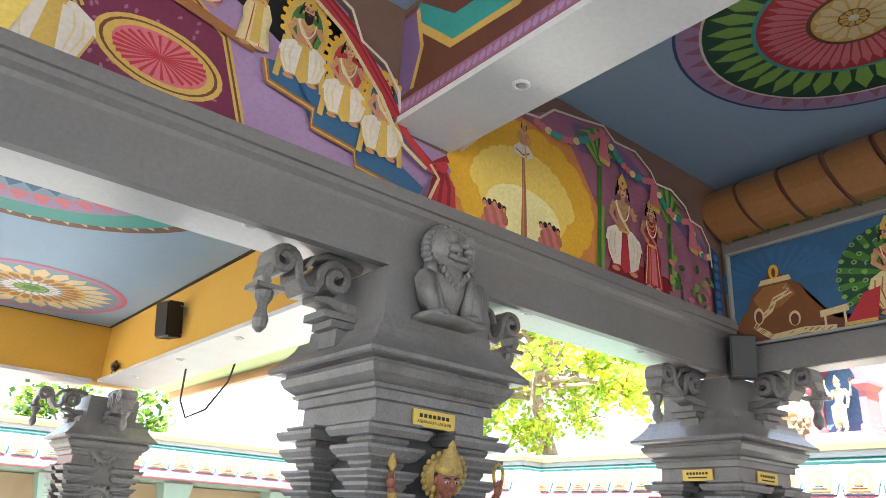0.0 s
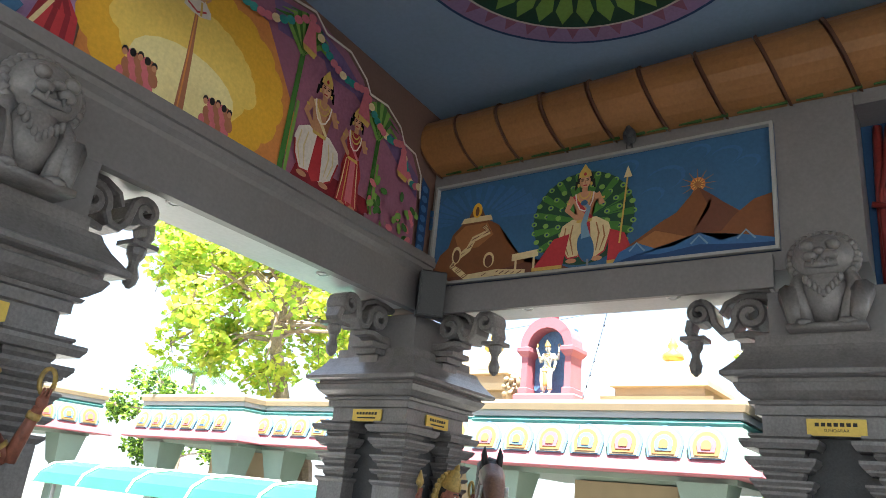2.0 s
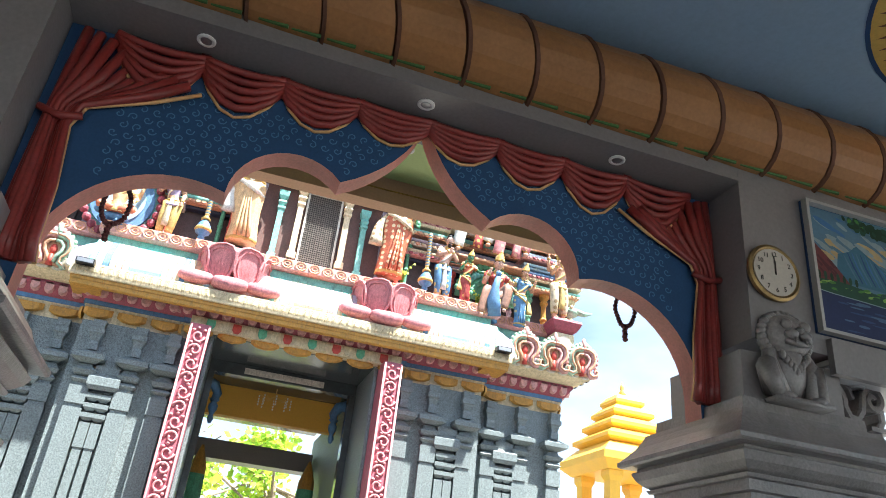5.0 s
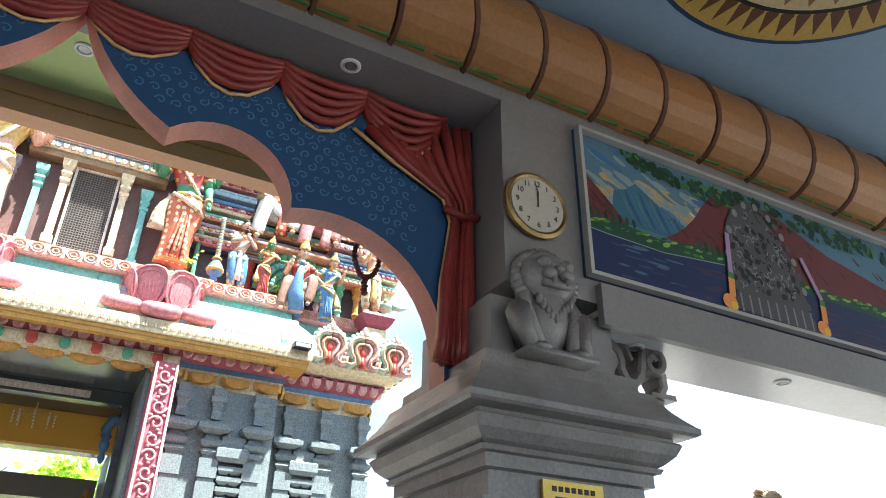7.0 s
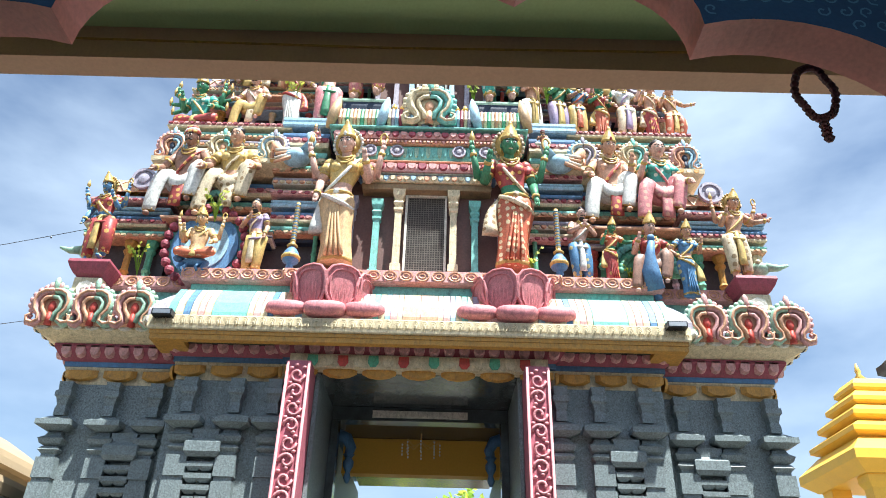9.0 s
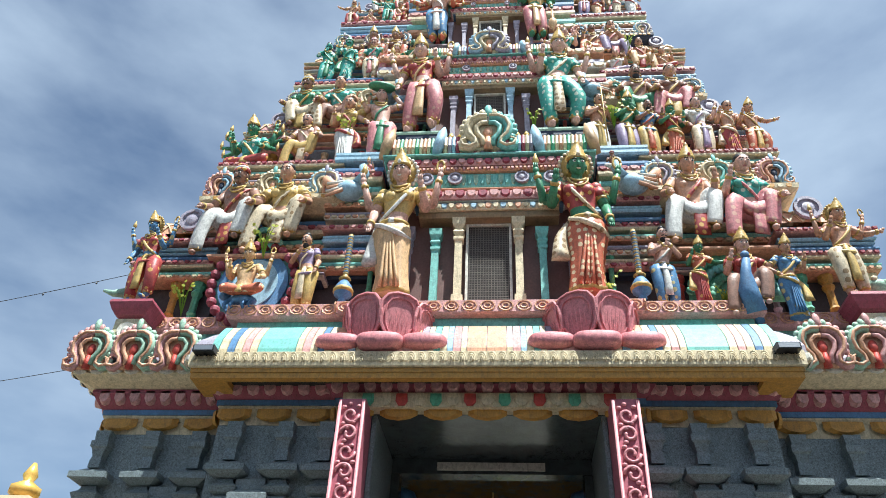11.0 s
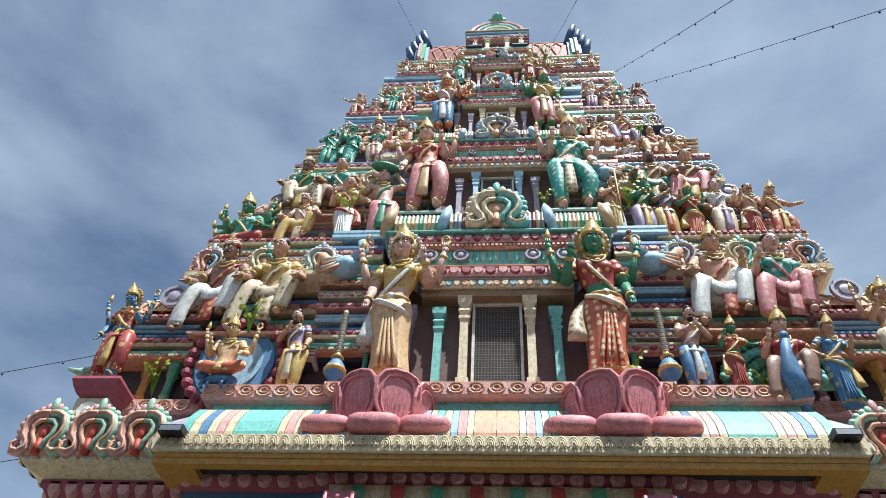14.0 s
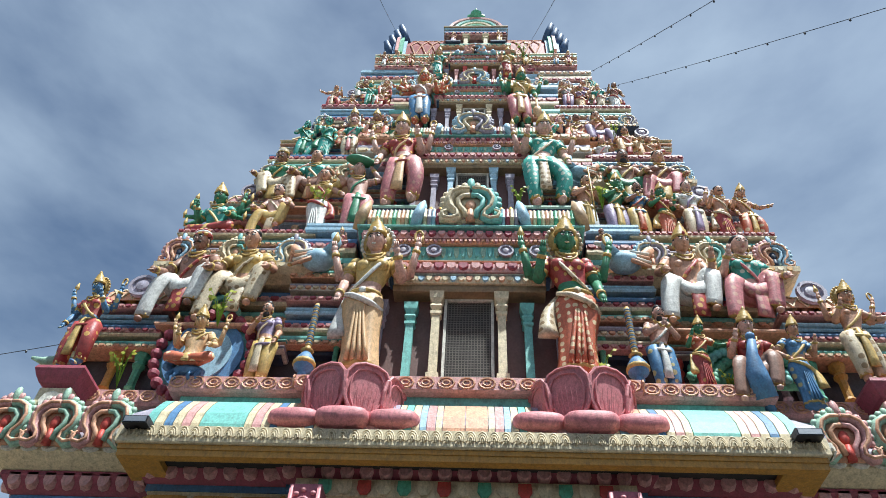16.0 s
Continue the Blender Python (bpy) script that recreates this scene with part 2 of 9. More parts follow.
def tube(bm, pts, radii, mi=0, seg=6):
    """A limb along points, with a radius at each."""
    pts = [Vector(p) for p in pts]
    if not isinstance(radii, (list, tuple)):
        radii = [radii] * len(pts)
    rings, side = [], None
    for i, p in enumerate(pts):
        d = (pts[min(i + 1, len(pts) - 1)] - pts[max(i - 1, 0)]).normalized()
        if side is None:
            side = d.orthogonal().normalized()
        side = (side - d * side.dot(d)).normalized()
        up = d.cross(side)
        rings.append([bm.verts.new(p + radii[i] * (math.cos(2 * math.pi * k / seg) * side + math.sin(2 * math.pi * k / seg) * up)) for k in range(seg)])
    for a, b in zip(rings, rings[1:]):
        for i in range(seg):
            bm.faces.new((a[i], a[(i + 1) % seg], b[(i + 1) % seg], b[i])).material_index = mi
    bm.faces.new(rings[0][::-1]).material_index = mi
    bm.faces.new(rings[-1]).material_index = mi


def slab(bm, outline, frame_of, d0, d1, mi=0):
    """A plate with an outline (u, v), put into the world by frame_of(u, v, d), from depth d0 to d1."""
    a = [bm.verts.new(frame_of(u, v, d0)) for u, v in outline]
    b = [bm.verts.new(frame_of(u, v, d1)) for u, v in outline]
    n = len(a)
    fa, fb = bm.faces.new(a[::-1]), bm.faces.new(b)
    fa.material_index = fb.material_index = mi
    for i in range(n):
        bm.faces.new((a[i], a[(i + 1) % n], b[(i + 1) % n], b[i])).material_index = mi
    if n > 4:
        bmesh.ops.triangulate(bm, faces=[fa, fb])

# ---- the setting: ground, hall ----
WX, AY, CEIL = 6.39, 3.67, 5.15      # inner faces of the gate-side wall and the mural beam, ceiling height
AXIS = -1.95                         # the gate tower's middle

bm = bmesh.new(); box(bm, -400, 700, -500, 500, -0.5, -0.35)
solid("ground", bm, "paving", "dusty grey paved temple courtyard ground", "ground", "structure")
bm = bmesh.new(); box(bm, -10, 7.6, -14, 15, -0.35, 0)
solid("floor", bm, "floor_tile", "grey polished stone tile hall floor", "floor", "structure")

# ceiling of the main bay and of the side bay
# the unseen reach behind the first bays is added to keep light out
bm = bmesh.new(); box(bm, -10, 7.0, -14, 3.95, CEIL, CEIL + 0.2)
solid("ceiling", bm, "ceiling_blue", "painted pale blue flat hall ceiling", "ceiling", "structure")
bm = bmesh.new(); box(bm, -10, 3.3, 4.3, 11.9, 4.15, 4.35)
solid("ceiling_side_bay", bm, "ceiling_blue", "painted pale blue ceiling of the side bay", "ceiling", "structure")

# mural beam along x
bm = bmesh.new()
box(bm, -10, WX + 0.6, AY, AY + 0.58, 3.3, CEIL)
part_beam = solid("beam_mural", bm, "brown_wall", "deep brown upper beam wall carrying the murals", "beam", "structure")
bm = bmesh.new()
slab(bm, [(3.667, 3.17), (3.592, 3.17), (3.592, 3.245), (3.612, 3.25), (3.612, 3.50), (3.60, 3.53), (3.57, 3.56), (3.565, 3.60), (3.545, 3.605), (3.545, 3.655), (3.556, 3.66), (3.556, 3.695), (3.667, 3.695)], lambda u, v, d: (d, u, v), -10, WX - 0.03)
solid("beam_ledge", bm, "plaster_grey", "grey painted moulded ledge of the mural beam", "beam", "structure")
bm = bmesh.new(); box(bm, -10, WX, 3.663, 4.247, 3.26, 3.297)
solid("beam_soffit", bm, "soffit_white", "white glossy underside of the mural beam", "beam", "structure")

# cross beam over the hall
bm = bmesh.new(); box(bm, 2.47, 2.94, -14, AY - 0.003, 4.22, CEIL - 0.003)
solid("cross_beam", bm, "brown_wall", "brown painted ceiling cross beam", "beam", "structure")
bm = bmesh.new(); box(bm, 2.44, 2.96, -14, AY - 0.006, 4.17, 4.216)
solid("cross_beam_soffit", bm, "soffit_white", "white glossy underside of the cross beam", "beam", "structure")

# gate-side beam with two openings beside the arch
def wall_w(y0, y1, z0, z1, name, x0=WX, x1=WX + 0.6, key="plaster_grey"):
    bm = bmesh.new(); box(bm, x0, x1, y0, y1, z0, z1)
    return solid(name, bm, key, "grey painted plaster beam of the gate-side wall", "wall", "structure")
wall_w(0.17, 3.667, 3.3, CEIL - 0.003, "wall_east_left")
wall_w(-14, -4.05, 3.3, CEIL - 0.003, "wall_east_right")
wall_w(-4.047, 0.167, 4.43, CEIL - 0.003, "wall_east_over_arch")
bm = bmesh.new(); box(bm, WX - 0.05, WX - 0.003, 0.72, 3.55, 3.17, 3.40); box(bm, WX - 0.05, WX - 0.003, -14, -4.60, 3.17, 3.40)
solid("beam_trim", bm, "plaster_grey", "grey ledge below the wall paintings", "trim", "structure")
bm = bmesh.new(); box(bm, WX + 0.01, WX + 0.62, 0.82, 3.5, 3.26, 3.297); box(bm, WX + 0.01, WX + 0.62, -14, -4.65, 3.26, 3.297)
solid("beam_soffit_east", bm, "soffit_white", "white glossy underside of the gate-side beam", "beam", "structure")
bm = bmesh.new(); box(bm, WX - 0.02, WX + 0.31, -4.044, 0.164, 4.40, 4.427)
solid("arch_soffit", bm, "plaster_grey", "grey plaster soffit over the scalloped arch", "beam", "structure")

# overhanging roof outside the gate-side wall
bm = bmesh.new(); box(bm, 7.0, 7.66, -14, 4.3, 4.52, 4.58)
solid("overhang", bm, "overhang_green", "pale green painted underside of the roof overhang", "roof", "structure")
bm = bmesh.new(); box(bm, 7.665, 7.80, -14, 4.3, 4.31, 4.86)
solid("overhang_fascia", bm, "fascia_peach", "peach painted fascia of the roof overhang", "roof", "structure")
# unseen slab, carried far back and sideways to block light into the hall
bm = bmesh.new(); box(bm, -10, 7.80, -14, 4.3, 5.4, 5.6)
solid("roof", bm, "plaster_grey", "flat concrete roof of the hall", "roof", "structure")

# side bay beyond the mural beam
bm = bmesh.new(); box(bm, 2.72, 3.3, 4.3, 11.9, 3.38, 4.147); box(bm, -10, 2.717, 11.3, 11.9, 3.38, 4.147)
solid("wall_yellow", bm, "yellow_wall", "warm yellow painted beams round the side bay", "wall", "structure")
bm = bmesh.new(); box(bm, 2.66, 3.36, 4.3, 11.2, 3.33, 3.376); box(bm, -10, 2.6, 11.25, 11.9, 3.33, 3.376)
solid("yellow_beam_soffit", bm, "soffit_white", "white glossy underside of the yellow beams", "beam", "structure")
bm = bmesh.new(); box(bm, 3.37, 4.3, 4.3, 13.0, 3.62, 3.68)
solid("side_overhang", bm, "overhang_green", "pale green underside of the side roof overhang", "roof", "structure")
bm = bmesh.new(); box(bm, 4.305, 4.4, 4.3, 13.0, 3.5, 3.95)
solid("side_fascia", bm, "fascia_peach", "peach painted fascia of the side roof", "roof", "structure")
# rolled canopy cornice along the gate-side wall
def roll_canopy():
    t = thing("rolled_canopy", "rolled orange-brown bamboo-like canopy cornice along the wall top", "cornice", kind="structure", at=(WX, 0, 4.8))
    bm = bmesh.new()
    prof = [(0.31 * math.cos(a), 0.29 * math.sin(a)) for a in [math.pi / 2 + math.pi * k / 12 for k in range(13)]]
    def seg(bm, y0, y1, r, sag=0.0):
        a = [bm.verts.new((px * r, y0 + sag * pz, pz * r)) for px, pz in prof]
        b = [bm.verts.new((px * r * 0.97, y1 + sag * pz, pz * r * 0.97)) for px, pz in prof]
        for i in range(12):
            bm.faces.new((a[i], a[i + 1], b[i + 1], b[i]))
        bm.faces.new(a); bm.faces.new(b[::-1])
    seg(bm, -12, 3.6, 0.9)
    me = mesh_of("roll_piece", bm, "roll_orange", True)
    bm = bmesh.new(); seg(bm, 0, 0.41, 1.0, 0.35)
    me_piece = mesh_of("roll_piece", bm, "roll_orange")
    bm = bmesh.new(); seg(bm, 0, 0.022, 1.035, 0.35)
    me_rib = mesh_of("rib", bm, "roll_edge")
    core = new("core", me); core.parent = t; me.materials.clear(); me.materials.append(M["roll_edge"])
    for i in range(36):
        y = 3.72 - 0.435 * (i + 1)
        o = new("roll_piece", me_piece); o.parent = t; o.location = (0, y, 0)
        o.rotation_euler = (0, 0, radians(random.uniform(-1.5, 1.5)))
        o = new("rib", me_rib); o.parent = t; o.location = (0, y + 0.398, 0)
    bm = bmesh.new()
    for i in range(60):
        y = 3.5 - i * 0.215 + random.uniform(-0.03, 0.03)
        tube(bm, [(-0.04, y, -0.28), (-0.05, y - 0.17, -0.285)], [0.008, 0.014], 0, 6)
    part("leaf_edging", bm, "leaf_green_paint", t, "dark green painted leaf edging")
roll_canopy()


# columns: stone pier, tiered capital, lion block and scroll brackets
def column_mesh_levels():
    return [(2.22, 0.415), (2.335, 0.415), (2.34, 0.45), (2.395, 0.45), (2.40, 0.475), (2.42, 0.485), (2.425, 0.465), (2.44, 0.49), (2.475, 0.53), (2.52, 0.553), (2.53, 0.545), (2.533, 0.525), (2.552, 0.525), (2.556, 0.602), (2.566, 0.618), (2.592, 0.618), (2.60, 0.605), (2.63, 0.575), (2.68, 0.53), (2.73, 0.498), (2.765, 0.484), (2.77, 0.435), (2.85, 0.43)]


def scroll(bm, s=1.0):
    """One carved bracket in the plane u (out), z (up): two volutes on a ribbon, a leaf, a bud below; hangs from the beam."""
    def ribbon(path, half, thick):
        rings = []
        for i, (u, z) in enumerate(path):
            (ua, za), (ub, zb) = path[max(i - 1, 0)], path[min(i + 1, len(path) - 1)]
            d = math.hypot(ub - ua, zb - za) or 1
            nu, nz = -(zb - za) / d, (ub - ua) / d
            h, t = half[0] + (half[1] - half[0]) * i / (len(path) - 1), thick[0] + (thick[1] - thick[0]) * i / (len(path) - 1)
            rings.append([bm.verts.new(((u + nu * q * t) * s, p * h * s, (z + nz * q * t) * s)) for p, q in ((-1, -0.6), (-0.85, -1), (0.85, -1), (1, -0.6), (1, 0.6), (0.85, 1), (-0.85, 1), (-1, 0.6))])
        for p, q in zip(rings, rings[1:]):
            for i in range(8):
                bm.faces.new((p[i], p[(i + 1) % 8], q[(i + 1) % 8], q[i]))
        bm.faces.new(rings[0][::-1]); bm.faces.new(rings[-1])
    def spiral(cu, cz, r0, r1, a0, a1, n):
        return [(cu + (r0 + (r1 - r0) * k / n) * math.cos(radians(a0 + (a1 - a0) * k / n)), cz + (r0 + (r1 - r0) * k / n) * math.sin(radians(a0 + (a1 - a0) * k / n))) for k in range(n + 1)]
    inner = spiral(0.17, -0.17, 0.025, 0.115, 500, -20, 26)
    ribbon(inner + [(0.31, -0.27), (0.37, -0.28), (0.42, -0.22), (0.44, -0.13)] + spiral(0.53, -0.13, 0.09, 0.022, 165, -330, 22), (0.13, 0.105), (0.032, 0.024))
    ribbon([(-0.01, -0.06), (0.10, -0.035), (0.24, -0.03), (0.34, -0.07), (0.38, -0.14)], (0.12, 0.09), (0.03, 0.018))
    ribbon([(-0.01, -0.34), (0.10, -0.33), (0.20, -0.30), (0.29, -0.31)], (0.115, 0.08), (0.045, 0.02))
    ribbon([(0.60, -0.18), (0.62, -0.25), (0.60, -0.29)], (0.09, 0.06), (0.03, 0.03))
    th = 0.13 * s
    box(bm, -0.02, 0.24 * s, -th, th, -0.42 * s, -0.375 * s)
    box(bm, -0.02, 0.18 * s, -th * 0.9, th * 0.9, -0.47 * s, -0.423 * s)
    box(bm, -0.02, 0.13 * s, -th * 0.8, th * 0.8, -0.58 * s, -0.473 * s)
    box(bm, 0.50 * s, 0.68 * s, -0.085 * s, 0.085 * s, -0.325 * s, -0.295 * s)
    spin(bm, [(0.012 * s, -0.58 * s), (0.04 * s, -0.55 * s), (0.05 * s, -0.50 * s), (0.03 * s, -0.44 * s), (0.032 * s, -0.41 * s), (0.055 * s, -0.37 * s), (0.06 * s, -0.328 * s)], (0.59 * s, 0, 0), 10)


def lion(bm):
    """A squatting lion in relief, facing -y, base at the origin, about 0.62 high."""
    ball(bm, (0, -0.02, 0.24), (0.15, 0.13, 0.24), 0, 12, 8)
    ball(bm, (0, -0.07, 0.47), (0.19, 0.11, 0.155), 0, 14, 8)
    for i in range(26):
        a = math.pi * (1.12 * i / 25 * 1.6 - 0.40)
        ball(bm, (0.19 * math.cos(a), -0.05, 0.46 + 0.165 * math.sin(a)), (0.035, 0.05, 0.035), 0, 6, 4)
    for i in range(9):
        ball(bm, (0.10 * (i / 4 - 1), -0.13, 0.31 - 0.10 * (1 - abs(i / 4 - 1))), (0.02, 0.03, 0.035), 0, 6, 4)
    for sx in (-1, 1):
        ball(bm, (0.075 * sx, -0.165, 0.52), (0.045, 0.035, 0.04), 0, 8, 6)
        ball(bm, (0.055 * sx, -0.185, 0.445), (0.05, 0.04, 0.035), 0, 8, 6)
        tube(bm, [(0.13 * sx, -0.04, 0.37), (0.17 * sx, -0.08, 0.27), (0.10 * sx, -0.13, 0.02)], [0.05, 0.05, 0.04], 0, 8)
        tube(bm, [(0.12 * sx, -0.02, 0.08), (0.21 * sx, -0.10, 0.22), (0.17 * sx, -0.15, 0.02)], [0.06, 0.075, 0.04], 0, 8)
        ball(bm, (0.12 * sx, -0.16, 0.02), (0.06, 0.06, 0.03), 0, 8, 4)
        tube(bm, [(0.04 * sx, -0.20, 0.42), (0.045 * sx, -0.205, 0.38)], [0.014, 0.004], 0, 5)
    ball(bm, (0, -0.195, 0.475), (0.035, 0.03, 0.025), 0, 8, 6)
    tube(bm, [(-0.09, -0.165, 0.40), (0, -0.185, 0.385), (0.09, -0.165, 0.40)], 0.022, 0, 6)
    box(bm, -0.22, 0.22, -0.20, 0.06, -0.02, 0.012)


def pier():
    """Corner piece of the shaft under the capital: stacked mouldings."""
    bm = bmesh.new()
    sq = rect(-0.15, 0.15, -0.15, 0.15)
    z = 2.22
    for h, o in ((0.035, 0.03), (0.055, 0.075), (0.05, -0.02), (0.05, 0.05), (0.03, 0.02), (0.05, -0.035), (0.035, 0.03), (0.03, 0.01), (0.05, -0.02), (0.035, 0.02), (0.05, -0.03), (0.04, 0.015)):
        loft(bm, sq, [(z - h, o - 0.02), (z - h * 0.4, o), (z, o)])
        z -= h
    loft(bm, sq, [(0.5, -0.01), (z, -0.01)])
    loft(bm, sq, [(0, 0.06), (0.42, 0.06), (0.5, 0.0)])
    return mesh_of("corner_pier", bm, "stone")


bm = bmesh.new(); scroll(bm, 1.0)
ME_SCROLL = mesh_of("scroll_bracket", bm, "stone")
bm = bmesh.new(); lion(bm)
ME_LION = mesh_of("lion_relief", bm, "stone", True)
ME_PIER = pier()


PLATES = {}
def column(x, y, block, brackets, lions, name_label, half_block=0.35, plates=()):
    t = thing("column", name_label, "column", "hall columns", at=(x, y, 0))
    bm = bmesh.new(); loft(bm, rect(-0.001, 0.001, -0.001, 0.001), column_mesh_levels())
    part("capital", bm, "stone", t, "stepped grey stone capital")
    bm = bmesh.new(); b = half_block
    loft(bm, rect(-b, b, -b, b), [(2.853, 0), (3.155, 0)])
    part("capital_block", bm, "plaster_grey", t)
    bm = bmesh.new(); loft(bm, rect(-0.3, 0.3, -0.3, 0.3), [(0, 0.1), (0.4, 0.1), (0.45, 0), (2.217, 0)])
    part("shaft", bm, "stone_dark", t, "recessed stone shaft, darker than its corner piers")
    for sx in (-1, 1):
        for sy in (-1, 1):
            o = new("corner_pier", ME_PIER); o.parent = t; o.location = (0.31 * sx, 0.31 * sy, 0)
    for ang in brackets:
        o = new("scroll_bracket", ME_SCROLL); o.parent = t
        a = radians(ang)
        o.matrix_local = Matrix.Translation((b * math.cos(a), b * math.sin(a), 3.25)) @ pose(0, 0, 0, 0, 0, ang)
    for ang in lions:
        o = new("lion_relief", ME_LION); o.parent = t
        a = radians(ang)
        o.matrix_local = Matrix.Translation(((b + 0.01) * math.cos(a), (b + 0.01) * math.sin(a), 2.87)) @ pose(0, 0, 0, 0, 0, ang + 90)
    for ang, key in plates:
        bm = bmesh.new(); box(bm, -0.16, 0.16, -0.437, -0.423, 2.22, 2.32)
        o = part("name_plate", bm, key, t, "small name plate")
        o.matrix_local = pose(0, 0, 0, 0, 0, ang + 90)
        PLATES[t.name, ang] = o
    return t
C1 = column(2.81, 3.98, 0, (180, 0), (-90,), "grey carved stone column with a lion block under the mural beam", 0.42, ((-90, "brass_plate"),))
C2 = column(6.62, 3.98, 0, (180, -90), (), "grey carved stone corner column with two scroll brackets", 0.38, ((180, "brass_plate"), (-90, "brass_plate")))
C3 = column(6.78, 0.42, 0, (90,), (180,), "grey carved stone column with a squatting lion beside the arch", 0.36, ((180, "brass_plate"),))
C4 = column(6.78, -4.34, 0, (-90,), (180,), "grey carved stone column with a lion under the wall clock", 0.36, ((180, "brass_plate"),))
C4.scale = (1, 1, 1.022)
for o in C4.children:
    if o.name.startswith("lion_relief"):
        o.matrix_basis = Matrix.Translation((0, 0.08, -0.02)) @ o.matrix_basis @ Matrix.Scale(0.88, 4)
C5 = column(2.98, 11.6, 0, (-90, 180), (), "grey carved stone corner column of the side bay", 0.34)
C6 = column(6.74, -8.6, 0, (90, -90), (180,), "grey carved stone column at the far end of the wall", 0.36)

# ---- scalloped arch in the gate-side wall ----
ARCH_X, ARCH_C = 6.70, -1.96
def fw(u, v, d):
    """The gate-side wall seen from the hall: u to the right (-y), v up, d out of the wall to the hall."""
    return (ARCH_X - d, -u, v)


def arc_pts(p, q, bulge, n):
    """Points on an arc from p to q, bulging to the left of the way."""
    (ax, ay), (bx, by) = p, q
    mx, my, dx, dy = (ax + bx) / 2, (ay + by) / 2, bx - ax, by - ay
    L = math.hypot(dx, dy)
    h = bulge * L
    r = (L * L / 4 + h * h) / (2 * h)
    cx, cy = mx + dy / L * (r - h), my - dx / L * (r - h)
    a0, a1 = math.atan2(ay - cy, ax - cx), math.atan2(by - cy, bx - cx)
    if h > 0 and a1 > a0: a1 -= 2 * math.pi
    if h < 0 and a1 < a0: a1 += 2 * math.pi
    r = abs(r)
    return [(cx + r * math.cos(a0 + (a1 - a0) * k / n), cy + r * math.sin(a0 + (a1 - a0) * k / n)) for k in range(n)]


def arch_edge():
    c = -ARCH_C
    left = []
    left += [(c - 1.93, 2.45)]
    left += arc_pts((c - 1.925, 2.98), (c - 1.085, 3.568), 0.25, 14)
    left += arc_pts((c - 1.085, 3.568), (c - 0.475, 3.815), 0.34, 12)
    left += arc_pts((c - 0.475, 3.815), (c, 4.392), -0.10, 8)
    right = [(2 * c - u, v) for u, v in left]
    return left + [(c, 4.392)] + right[::-1]


